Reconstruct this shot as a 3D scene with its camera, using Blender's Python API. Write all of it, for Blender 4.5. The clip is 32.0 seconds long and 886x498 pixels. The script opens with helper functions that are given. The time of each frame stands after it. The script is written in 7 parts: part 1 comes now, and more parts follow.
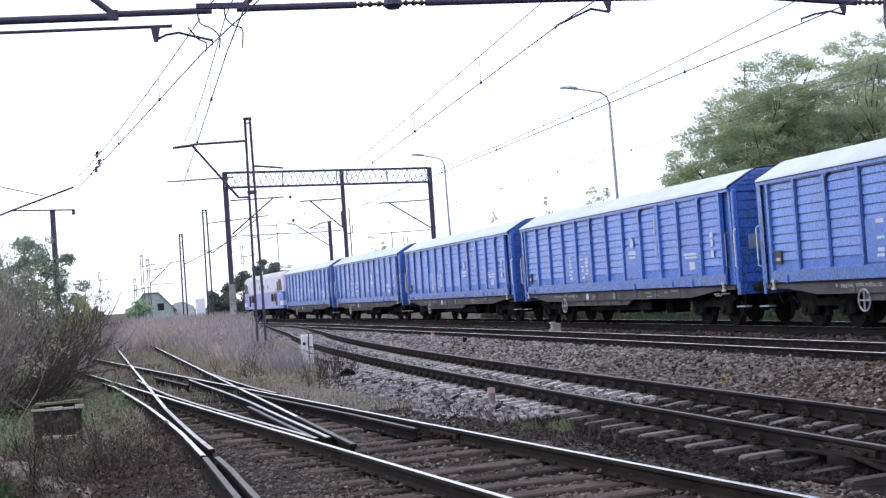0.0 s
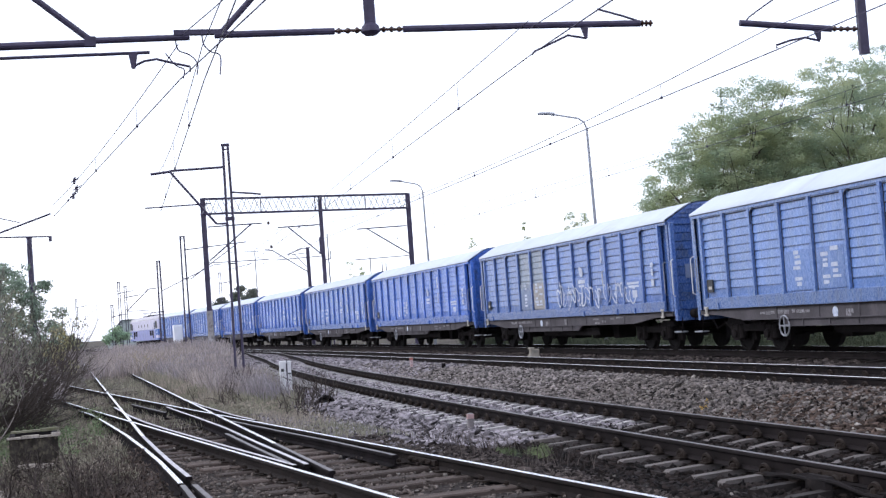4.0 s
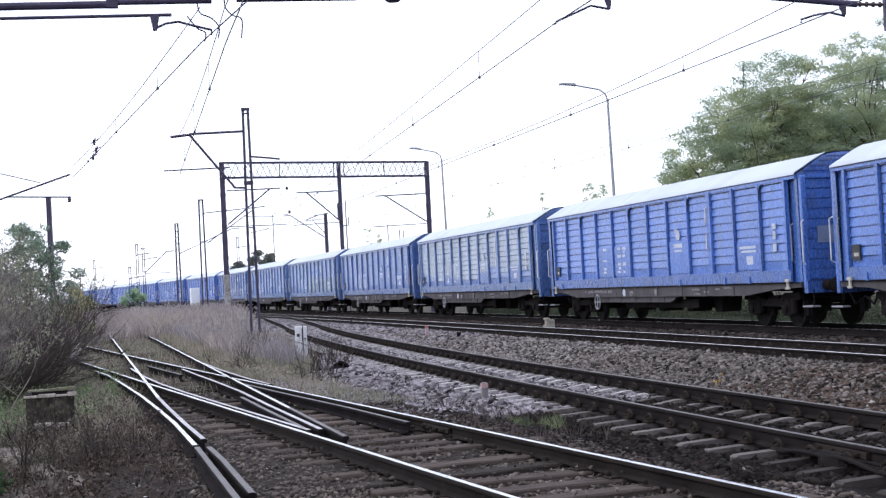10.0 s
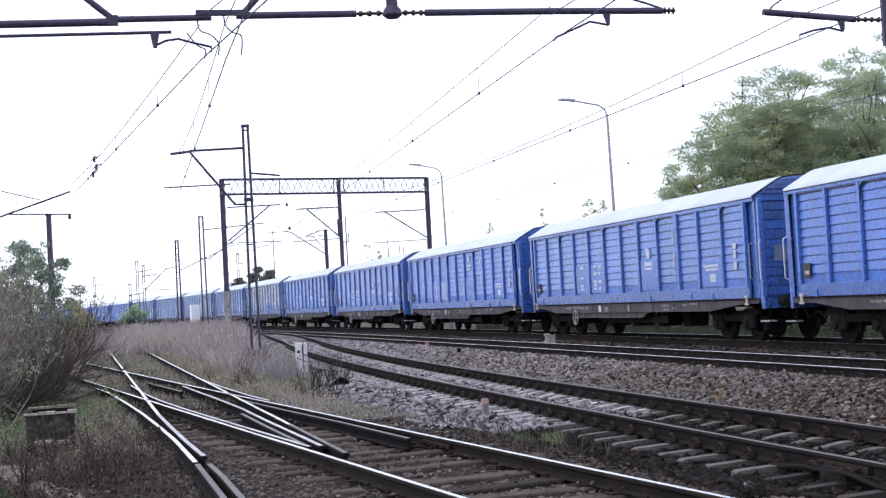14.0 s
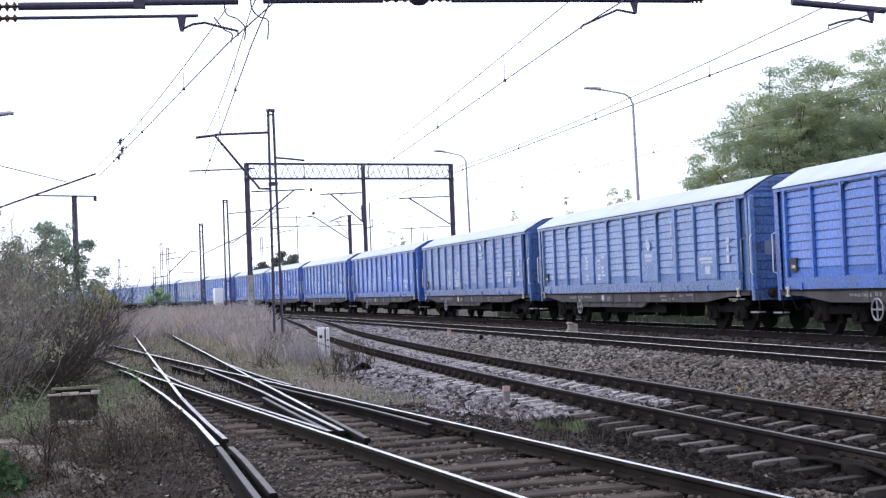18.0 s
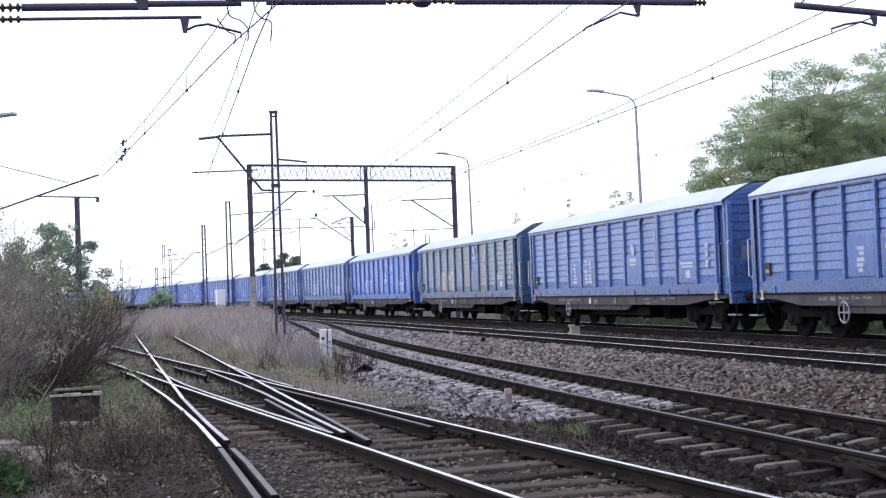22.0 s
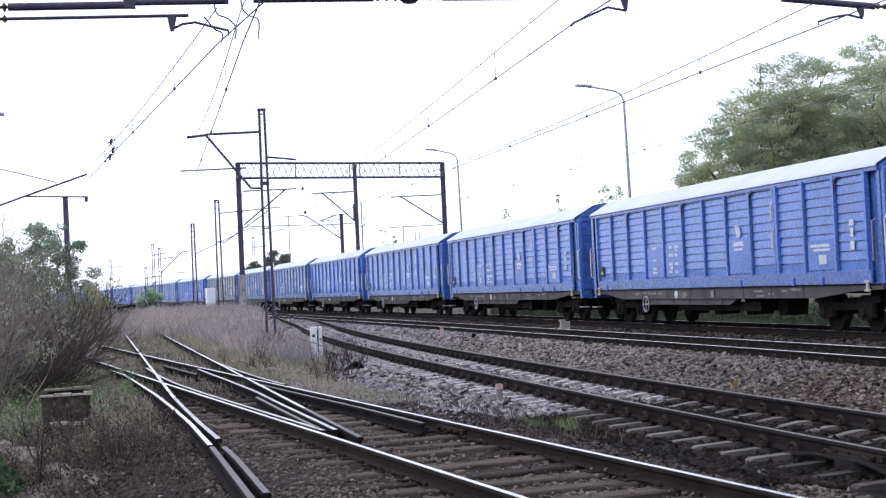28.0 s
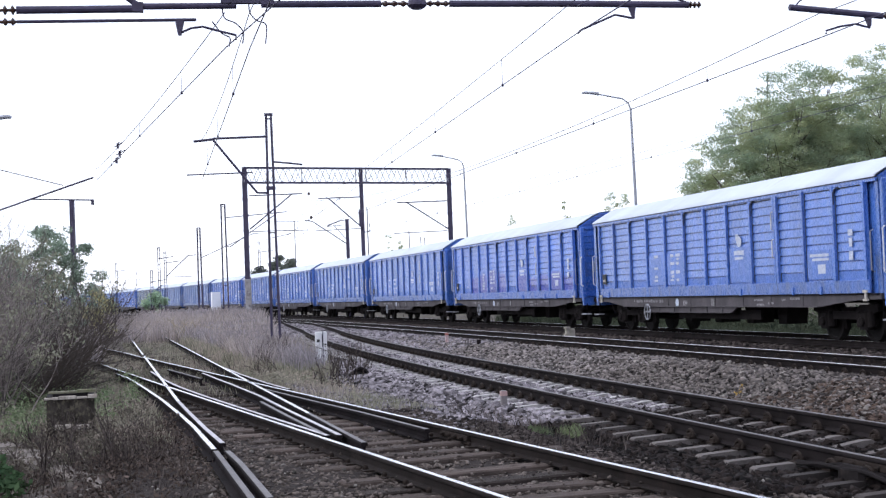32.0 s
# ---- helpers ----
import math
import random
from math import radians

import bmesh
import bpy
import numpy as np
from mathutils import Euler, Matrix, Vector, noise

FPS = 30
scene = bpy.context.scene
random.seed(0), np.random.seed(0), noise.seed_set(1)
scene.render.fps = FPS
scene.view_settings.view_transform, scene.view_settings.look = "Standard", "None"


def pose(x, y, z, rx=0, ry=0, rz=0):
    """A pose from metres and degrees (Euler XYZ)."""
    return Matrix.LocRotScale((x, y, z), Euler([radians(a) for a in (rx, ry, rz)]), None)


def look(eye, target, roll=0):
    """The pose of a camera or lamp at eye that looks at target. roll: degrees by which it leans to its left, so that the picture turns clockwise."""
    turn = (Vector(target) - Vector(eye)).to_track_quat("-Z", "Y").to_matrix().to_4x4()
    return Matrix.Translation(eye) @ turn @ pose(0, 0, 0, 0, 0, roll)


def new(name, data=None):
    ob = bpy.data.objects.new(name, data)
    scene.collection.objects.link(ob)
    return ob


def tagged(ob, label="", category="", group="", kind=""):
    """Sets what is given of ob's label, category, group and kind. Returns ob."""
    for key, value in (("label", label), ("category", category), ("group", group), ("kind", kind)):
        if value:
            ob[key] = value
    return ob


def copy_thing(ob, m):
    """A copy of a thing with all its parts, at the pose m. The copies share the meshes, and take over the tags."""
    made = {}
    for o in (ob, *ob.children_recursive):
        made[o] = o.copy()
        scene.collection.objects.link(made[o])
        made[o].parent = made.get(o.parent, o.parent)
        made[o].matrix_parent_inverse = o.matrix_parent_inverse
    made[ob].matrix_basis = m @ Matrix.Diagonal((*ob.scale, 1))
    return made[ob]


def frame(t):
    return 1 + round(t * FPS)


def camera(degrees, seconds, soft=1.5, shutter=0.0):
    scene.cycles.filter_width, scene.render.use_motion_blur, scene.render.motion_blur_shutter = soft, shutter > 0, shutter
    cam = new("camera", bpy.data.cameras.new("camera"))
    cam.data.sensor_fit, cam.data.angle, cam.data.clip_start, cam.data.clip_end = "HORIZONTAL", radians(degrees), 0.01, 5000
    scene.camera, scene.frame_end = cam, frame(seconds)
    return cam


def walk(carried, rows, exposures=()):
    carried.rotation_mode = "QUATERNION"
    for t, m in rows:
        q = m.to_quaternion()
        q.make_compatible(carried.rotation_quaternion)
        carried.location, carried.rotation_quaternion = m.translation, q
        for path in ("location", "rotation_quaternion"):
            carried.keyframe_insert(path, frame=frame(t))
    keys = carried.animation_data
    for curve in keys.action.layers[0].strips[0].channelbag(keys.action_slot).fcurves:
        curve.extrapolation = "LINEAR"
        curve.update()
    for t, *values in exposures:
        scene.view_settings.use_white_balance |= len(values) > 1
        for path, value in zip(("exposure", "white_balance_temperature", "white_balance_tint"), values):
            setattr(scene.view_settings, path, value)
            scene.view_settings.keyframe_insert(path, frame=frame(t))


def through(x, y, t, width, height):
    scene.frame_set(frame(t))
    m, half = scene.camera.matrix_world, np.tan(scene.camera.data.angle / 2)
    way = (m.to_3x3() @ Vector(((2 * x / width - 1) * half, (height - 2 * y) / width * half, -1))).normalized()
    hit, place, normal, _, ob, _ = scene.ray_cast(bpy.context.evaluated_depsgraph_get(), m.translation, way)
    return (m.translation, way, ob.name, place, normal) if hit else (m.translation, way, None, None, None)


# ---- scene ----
# A railway yard under an overcast sky: rail heads lie at z = 0, the camera is held at eye height.
EYE = 1.507
cam = camera(35.5, 32.0, 1.3)
walk(cam, [
    (0.0, pose(0, 0, EYE, 91.726, 3.988, 0.567)), (0.5, pose(0, 0, EYE, 91.800, 4.008, 0.603)),
    (1.0, pose(0, 0, EYE, 91.798, 4.033, 0.571)), (1.5, pose(0, 0, EYE, 91.805, 4.014, 0.638)),
    (2.0, pose(0, 0, EYE, 91.816, 4.257, 0.786)), (2.5, pose(0, 0, EYE, 91.714, 4.373, 0.673)),
    (3.0, pose(0, 0, EYE, 92.495, 4.282, -0.009)), (3.5, pose(0, 0, EYE, 92.849, 4.164, -0.347)),
    (5.5, pose(0, 0, EYE, 92.084, 4.217, -0.105)), (6.0, pose(0, 0, EYE, 92.506, 4.039, -0.160)),
    (6.5, pose(0, 0, EYE, 92.754, 4.098, -0.391)), (7.0, pose(0, 0, EYE, 92.694, 3.822, -0.300)),
    (7.5, pose(0, 0, EYE, 92.665, 3.938, -0.141)), (8.0, pose(0, 0, EYE, 92.448, 4.094, -0.038)),
    (8.5, pose(0, 0, EYE, 92.354, 4.282, -0.078)), (9.0, pose(0, 0, EYE, 92.051, 3.990, 0.381)),
    (9.5, pose(0, 0, EYE, 91.664, 3.534, 0.436)), (10.0, pose(0, 0, EYE, 91.471, 2.947, 0.355)),
    (10.5, pose(0, 0, EYE, 91.249, 2.447, 0.536)), (11.0, pose(0, 0, EYE, 91.386, 2.669, 0.507)),
    (11.5, pose(0, 0, EYE, 91.545, 2.616, 0.266)), (12.0, pose(0, 0, EYE, 91.998, 2.993, -0.300)),
    (12.5, pose(0, 0, EYE, 92.081, 2.982, 0.085)), (13.0, pose(0, 0, EYE, 91.899, 3.058, 0.101)),
    (13.5, pose(0, 0, EYE, 92.028, 3.115, 0.065)), (14.0, pose(0, 0, EYE, 92.132, 3.124, 0.366)),
    (14.5, pose(0, 0, EYE, 92.147, 2.766, 0.641)), (16.5, pose(0, 0, EYE, 91.945, 2.531, 1.095)),
    (17.0, pose(0, 0, EYE, 92.022, 2.490, 1.236)), (17.5, pose(0, 0, EYE, 91.841, 2.428, 1.174)),
    (18.0, pose(0, 0, EYE, 91.633, 2.302, 1.308)), (18.5, pose(0, 0, EYE, 91.436, 2.492, 1.260)),
    (19.0, pose(0, 0, EYE, 91.092, 2.739, 1.182)), (19.5, pose(0, 0, EYE, 91.476, 2.762, 1.032)),
    (20.0, pose(0, 0, EYE, 91.676, 2.619, 1.011)), (20.5, pose(0, 0, EYE, 91.601, 2.439, 0.839)),
    (21.0, pose(0, 0, EYE, 91.687, 2.362, 1.158)), (21.5, pose(0, 0, EYE, 91.730, 2.190, 1.201)),
    (22.0, pose(0, 0, EYE, 91.724, 2.130, 1.399)), (22.5, pose(0, 0, EYE, 91.960, 2.038, 1.462)),
    (23.0, pose(0, 0, EYE, 92.238, 1.811, 1.491)), (23.5, pose(0, 0, EYE, 92.108, 1.890, 1.430)),
    (24.0, pose(0, 0, EYE, 91.836, 1.960, 1.478)), (24.5, pose(0, 0, EYE, 91.816, 2.219, 1.409)),
    (25.0, pose(0, 0, EYE, 91.425, 2.371, 1.283)), (25.5, pose(0, 0, EYE, 91.450, 2.400, 1.272)),
    (27.5, pose(0, 0, EYE, 91.469, 2.798, 0.956)), (28.0, pose(0, 0, EYE, 91.551, 2.679, 0.989)),
    (28.5, pose(0, 0, EYE, 91.570, 2.496, 1.057)), (29.0, pose(0, 0, EYE, 91.616, 2.434, 0.970)),
    (29.5, pose(0, 0, EYE, 91.479, 2.303, 0.753)), (30.0, pose(0, 0, EYE, 91.517, 2.295, 0.618)),
    (30.5, pose(0, 0, EYE, 91.648, 2.799, 0.512)), (31.0, pose(0, 0, EYE, 91.650, 2.494, 0.763)),
    (31.5, pose(0, 0, EYE, 91.939, 2.244, 1.013)), (32.0, pose(0, 0, EYE, 91.811, 2.203, 1.205)),
])

# ---- light ----
world = bpy.data.worlds.new("overcast_sky")
scene.world = world
world.use_nodes = True
wn, wl = world.node_tree.nodes, world.node_tree.links
wn.clear()
sky = wn.new("ShaderNodeTexSky")
sky.sky_type, sky.sun_disc = "NISHITA", False
sky.sun_elevation, sky.sun_rotation = radians(43), radians(262)
bg_sky, bg_cloud, both, w_out = wn.new("ShaderNodeBackground"), wn.new("ShaderNodeBackground"), wn.new("ShaderNodeAddShader"), wn.new("ShaderNodeOutputWorld")
bg_sky.inputs[1].default_value = 0.05
bg_cloud.inputs[0].default_value, bg_cloud.inputs[1].default_value = (0.89, 0.925, 1.085, 1), 1.30
wl.new(sky.outputs[0], bg_sky.inputs[0])
wl.new(bg_sky.outputs[0], both.inputs[0])
wl.new(bg_cloud.outputs[0], both.inputs[1])
wl.new(both.outputs[0], w_out.inputs[0])
sun = new("sun", bpy.data.lights.new("sun", "SUN"))
sun.data.energy, sun.data.angle, sun.data.color = 1.0, radians(25), (1.0, 0.97, 0.93)
sun.matrix_basis = look((-60, -8, 56), (0, 0, 0))
scene.view_settings.exposure = 0.0


# ---- materials ----
def node(nt, kind, **inputs):
    n = nt.nodes.new(kind)
    for k, v in inputs.items():
        n.inputs[k.replace("_", " ")].default_value = v
    return n


def ramp(nt, fac, stops):
    n = nt.nodes.new("ShaderNodeValToRGB")
    el = n.color_ramp.elements
    while len(el) < len(stops):
        el.new(0.5)
    for e, (p, c) in zip(el, stops):
        e.position, e.color = p, (*c, 1)
    nt.links.new(fac, n.inputs[0])
    return n.outputs[0]


def mix(nt, fac, a, b, how="MIX"):
    n = nt.nodes.new("ShaderNodeMix")
    n.data_type, n.blend_type = "RGBA", how
    for sock, v in ((n.inputs[0], fac), (n.inputs[6], a), (n.inputs[7], b)):
        if isinstance(v, (int, float)):
            sock.default_value = v
        elif isinstance(v, tuple):
            sock.default_value = (*v, 1)
        else:
            nt.links.new(v, sock)
    return n.outputs[2]


def material(name, base, rough=0.6, metal=0.0, vary=0.25, scale=3.0, fine=40.0, bump=0.2, stain=None, stain_at=0.55, stretch=(1, 1, 1),
             island=0.0, per_object=0.0, spec=0.5, depth=0.01, alt=None):
    """A worn surface: base colour varied at two scales, stains, and a fine relief."""
    m = bpy.data.materials.new(name)
    m.use_nodes = True
    nt = m.node_tree
    b = nt.nodes["Principled BSDF"]
    co = nt.nodes.new("ShaderNodeTexCoord")
    mp = node(nt, "ShaderNodeMapping", Scale=stretch)
    nt.links.new(co.outputs["Object"], mp.inputs[0])
    info = nt.nodes.new("ShaderNodeObjectInfo")
    shift = nt.nodes.new("ShaderNodeVectorMath")
    shift.operation = "MULTIPLY_ADD"
    nt.links.new(info.outputs["Random"], shift.inputs[0])
    shift.inputs[1].default_value = (37, 53, 71)
    nt.links.new(mp.outputs[0], shift.inputs[2])
    big = node(nt, "ShaderNodeTexNoise", Scale=scale, Detail=5.0, Roughness=0.6)
    small = node(nt, "ShaderNodeTexNoise", Scale=fine, Detail=4.0, Roughness=0.65)
    for n in (big, small):
        nt.links.new(shift.outputs[0], n.inputs["Vector"])
    dark = tuple(max(0.0, c * (1 - vary)) for c in base)
    light = tuple(min(1.0, c * (1 + vary)) for c in base)
    col = ramp(nt, big.outputs[0], ((0.3, dark), (0.7, light)))
    if alt:
        third = node(nt, "ShaderNodeTexNoise", Scale=scale * 0.37, Detail=3.0)
        nt.links.new(shift.outputs[0], third.inputs["Vector"])
        col = mix(nt, ramp(nt, third.outputs[0], ((0.45, (0, 0, 0)), (0.6, (1, 1, 1)))), col, alt)
    grain = ramp(nt, small.outputs[0], ((0.3, (0.72, 0.72, 0.72)), (0.72, (1.2, 1.2, 1.2))))
    col = mix(nt, min(1.0, vary * 3), col, grain, "MULTIPLY")
    if stain:
        st = node(nt, "ShaderNodeTexNoise", Scale=scale * 1.9, Detail=7.0, Roughness=0.7)
        nt.links.new(shift.outputs[0], st.inputs["Vector"])
        col = mix(nt, ramp(nt, st.outputs[0], ((stain_at, (0, 0, 0)), (stain_at + 0.14, (1, 1, 1)))), col, stain)
    if island or per_object:
        src = nt.nodes.new("ShaderNodeNewGeometry").outputs["Random Per Island"] if island else info.outputs["Random"]
        amount = island or per_object
        col = mix(nt, 1.0, col, ramp(nt, src, ((0.0, (1 - amount,) * 3), (1.0, (1 + amount,) * 3))), "MULTIPLY")
    nt.links.new(col, b.inputs["Base Color"])
    b.inputs["Metallic"].default_value = metal
    b.inputs["Specular IOR Level"].default_value = spec
    r = ramp(nt, small.outputs[0], ((0.25, (max(0.02, rough - 0.12),) * 3), (0.75, (min(1, rough + 0.12),) * 3)))
    nt.links.new(r, b.inputs["Roughness"])
    if bump:
        bp = node(nt, "ShaderNodeBump", Strength=bump, Distance=depth)
        nt.links.new(small.outputs[0], bp.inputs["Height"])
        nt.links.new(bp.outputs[0], b.inputs["Normal"])
    return m


M_RAIL = material("rusty_rail_steel", (0.013, 0.0105, 0.0115), 0.9, 0.0, 0.45, 2.0, 60, 0.3, stain=(0.040, 0.029, 0.024), stain_at=0.62, spec=0.08)
M_HEAD = material("worn_rail_head", (0.66, 0.655, 0.68), 0.20, 0.95, 0.06, 1.2, 6, 0, stain=(0.40, 0.37, 0.36), stain_at=0.60)
M_DULL = material("dull_rail_head", (0.10, 0.09, 0.09), 0.5, 0.3, 0.3, 2.0, 14, 0.05, stain=(0.07, 0.05, 0.04), stain_at=0.55)
M_TARNISH = material("tarnished_rail_head", (0.58, 0.57, 0.60), 0.26, 0.9, 0.2, 1.0, 8, 0)
M_GUARD = material("worn_guard_rail_head", (0.50, 0.48, 0.50), 0.45, 0.5, 0.25, 1.5, 10, 0.05, stain=(0.16, 0.13, 0.12), stain_at=0.56)
# Matt pale head: the sky's gleam on steel is put into the colour.
M_GLEAM = material("sky_gleam_rail_head", (0.72, 0.70, 0.72), 0.6, 0, 0.15, 1.0, 8, 0, spec=0.3)
# Blue-black colour of strips that stand in for shadow lines on the wagons.
M_SHADOWLINE = material("dark_shadow_line", (0.03, 0.035, 0.06), 0.8, 0, 0.3, 4, 40, 0.1)
M_PLATE = material("dull_plate", (0.20, 0.25, 0.38), 0.6, 0, 0.2, 3, 40, 0.1)
M_CHIP = material("pale_wood_and_stone_chips", (0.18, 0.165, 0.15), 0.9, 0, 0.4, 6, 40, 0.2, island=0.8, spec=0.1)
M_WEB = material("dusty_brown_rail_web", (0.019, 0.0158, 0.0162), 0.9, 0.0, 0.35, 2.0, 60, 0.3, stain=(0.034, 0.027, 0.024), stain_at=0.58, spec=0.06)
M_BROWNWEB = material("brown_rusty_rail_web", (0.019, 0.0152, 0.0142), 0.9, 0, 0.35, 2.0, 60, 0.3, stain=(0.030, 0.022, 0.02), stain_at=0.55, spec=0.1)
M_CLIP = material("oily_rail_clip", (0.024, 0.0175, 0.0145), 0.8, 0.1, 0.3, 8, 60, 0.3, spec=0.15)
M_WOOD = material("tarred_sleeper_wood", (0.072, 0.056, 0.049), 0.85, 0, 0.45, 2.5, 35, 0.8, stretch=(1, 7, 7), per_object=0.6, spec=0.2)
M_CONC = material("sleeper_concrete", (0.43, 0.41, 0.405), 0.85, 0, 0.2, 4, 60, 0.4, stain=(0.20, 0.16, 0.13), per_object=0.2)
M_STONE = material("granite_ballast_stone", (0.19, 0.174, 0.189), 0.92, 0, 0.3, 12, 90, 0.5, island=0.95, spec=0.1)
M_FARSTONE = material("pale_granite_ballast_stone", (0.205, 0.188, 0.203), 0.92, 0, 0.3, 12, 90, 0.5, island=0.8, spec=0.1)
M_BSTONE = material("brown_ballast_stone", (0.180, 0.160, 0.154), 0.92, 0, 0.35, 12, 90, 0.5, island=0.92, spec=0.1)
M_MSTONE = material("grey_brown_ballast_stone", (0.125, 0.109, 0.102), 0.92, 0, 0.35, 12, 90, 0.5, island=0.95, spec=0.1)
M_DIRT = material("dusty_yard_gravel", (0.118, 0.099, 0.089), 0.95, 0, 0.3, 12, 90, 0.4, island=0.65, spec=0.1)
# Near-black concrete; on line_d it carries the train's shade in its colour.
M_NEARBLACK = material("near_black_concrete", (0.038, 0.032, 0.030), 0.8, 0, 0.3, 4, 60, 0.4, per_object=0.3, spec=0.2)
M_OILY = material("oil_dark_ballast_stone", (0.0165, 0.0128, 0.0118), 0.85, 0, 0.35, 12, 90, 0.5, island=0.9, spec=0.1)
M_OILCONC = material("oil_stained_concrete", (0.115, 0.10, 0.094), 0.85, 0, 0.3, 4, 60, 0.4, stain=(0.07, 0.056, 0.05), per_object=0.25)
M_MOSSY = material("mossy_old_concrete", (0.20, 0.19, 0.13), 0.9, 0, 0.3, 5, 50, 0.5, stain=(0.11, 0.12, 0.05), stain_at=0.5)
M_DKSTONE = material("dark_grimy_ballast_stone", (0.058, 0.048, 0.045), 0.92, 0, 0.35, 12, 90, 0.5, island=0.9, spec=0.1)
M_TAN = material("chipped_tan_concrete", (0.36, 0.32, 0.28), 0.95, 0, 0.4, 7, 40, 0.6, stain=(0.10, 0.085, 0.07), stain_at=0.56, spec=0.1)
M_RSTONE = material("rust_dusted_ballast_stone", (0.068, 0.049, 0.040), 0.92, 0, 0.35, 12, 90, 0.5, island=0.9, spec=0.1)
M_STEEL = material("painted_catenary_steel", (0.046, 0.037, 0.076), 0.6, 0.1, 0.3, 5, 50, 0.2, stain=(0.06, 0.04, 0.04), stain_at=0.62)
M_WIRE = material("copper_wire", (0.07, 0.06, 0.10), 0.5, 0.6, 0.1, 5, 50, 0)
M_PORC = material("brown_porcelain", (0.05, 0.025, 0.02), 0.25, 0, 0.2, 5, 50, 0)
M_GALV = material("galvanised_steel", (0.32, 0.33, 0.37), 0.55, 0.3, 0.15, 4, 50, 0.1)
M_WHITE = material("white_marker_paint", (0.72, 0.72, 0.73), 0.6, 0, 0.1, 6, 60, 0.15, stain=(0.35, 0.33, 0.32), stain_at=0.63)
M_MARK = material("stencil_white", (0.54, 0.58, 0.68), 0.7, 0, 0.15, 9, 70, 0, stain=(0.22, 0.30, 0.52), stain_at=0.52)
M_SMEAR = material("smeared_frame_lettering", (0.27, 0.26, 0.28), 0.8, 0, 0.35, 9, 50, 0, stain=(0.10, 0.092, 0.096), stain_at=0.47, spec=0.1)
M_HOLDER = material("grimy_plate_holder", (0.070, 0.072, 0.078), 0.8, 0, 0.3, 5, 40, 0.2, spec=0.2)
M_RED = material("red_marker_paint", (0.36, 0.12, 0.10), 0.6, 0, 0.2, 9, 70, 0.1)
M_PINK = material("chipped_pink_white_paint", (0.48, 0.36, 0.36), 0.7, 0, 0.3, 9, 50, 0.1, stain=(0.30, 0.10, 0.09), stain_at=0.52)
M_BLACK = material("black_marker_paint", (0.03, 0.03, 0.035), 0.6, 0, 0.2, 9, 70, 0)
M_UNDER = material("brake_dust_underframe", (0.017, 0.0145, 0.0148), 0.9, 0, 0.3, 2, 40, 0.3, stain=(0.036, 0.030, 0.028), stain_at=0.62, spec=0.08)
M_SOLE = material("dusty_sole_bar_paint", (0.086, 0.078, 0.086), 0.8, 0, 0.3, 1.5, 40, 0.2, stain=(0.11, 0.10, 0.10), stain_at=0.60, stretch=(1, 1, 0.4), spec=0.2)
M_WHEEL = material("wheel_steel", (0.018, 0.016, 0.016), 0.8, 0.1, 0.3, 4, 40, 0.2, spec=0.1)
M_ROOF = material("weathered_white_roof", (0.51, 0.565, 0.67), 0.55, 0, 0.10, 0.7, 30, 0.1, stain=(0.40, 0.41, 0.45), stain_at=0.58, stretch=(1.2, 0.35, 0.35))
M_CREAM = material("cream_concrete", (0.50, 0.47, 0.42), 0.85, 0, 0.2, 6, 50, 0.4)
M_BASE = material("worn_grey_white_paint", (0.34, 0.325, 0.33), 0.8, 0, 0.3, 2.5, 40, 0.2, stain=(0.10, 0.08, 0.09), stain_at=0.52)
M_BARK = material("dark_bark", (0.075, 0.06, 0.052), 0.95, 0, 0.3, 6, 50, 0.6)
M_TWIG = material("bare_brown_twigs", (0.225, 0.195, 0.185), 0.9, 0, 0.3, 3, 30, 0, island=0.75, spec=0.1)


def leaf_material(name, base, alt, through=0.45, scale=0.6, island=0.5):
    """Thin leaves and blades: matt on both sides, and light shows through."""
    m = bpy.data.materials.new(name)
    m.use_nodes = True
    nt = m.node_tree
    nt.nodes.remove(nt.nodes["Principled BSDF"])
    co = nt.nodes.new("ShaderNodeTexCoord")
    n1 = node(nt, "ShaderNodeTexNoise", Scale=scale, Detail=4.0)
    nt.links.new(co.outputs["Object"], n1.inputs["Vector"])
    col = ramp(nt, n1.outputs[0], ((0.38, base), (0.62, alt)))
    rnd = nt.nodes.new("ShaderNodeNewGeometry").outputs["Random Per Island"]
    col = mix(nt, 1.0, col, ramp(nt, rnd, ((0.0, (1 - island,) * 3), (1.0, (1 + island,) * 3))), "MULTIPLY")
    d, t, both = nt.nodes.new("ShaderNodeBsdfDiffuse"), nt.nodes.new("ShaderNodeBsdfTranslucent"), nt.nodes.new("ShaderNodeMixShader")
    both.inputs[0].default_value = through
    for k, n in enumerate((d, t)):
        nt.links.new(col, n.inputs[0])
        nt.links.new(n.outputs[0], both.inputs[k + 1])
    nt.links.new(both.outputs[0], nt.nodes["Material Output"].inputs[0])
    return m


M_LEAF = leaf_material("green_leaves", (0.36, 0.445, 0.33), (0.49, 0.53, 0.33), 0.68, 0.6, 0.16)
M_LEAFDARK = leaf_material("dark_green_locust_leaves", (0.34, 0.42, 0.34), (0.45, 0.50, 0.35), 0.68, 0.5, 0.16)
M_LEAF2 = leaf_material("grey_green_leaves", (0.30, 0.37, 0.29), (0.20, 0.265, 0.20))
M_OLIVE = leaf_material("olive_dull_leaves", (0.25, 0.265, 0.19), (0.31, 0.30, 0.23), 0.4, 1.5, 0.4)
M_LEAFY = leaf_material("yellowing_leaves", (0.45, 0.40, 0.21), (0.33, 0.34, 0.21))
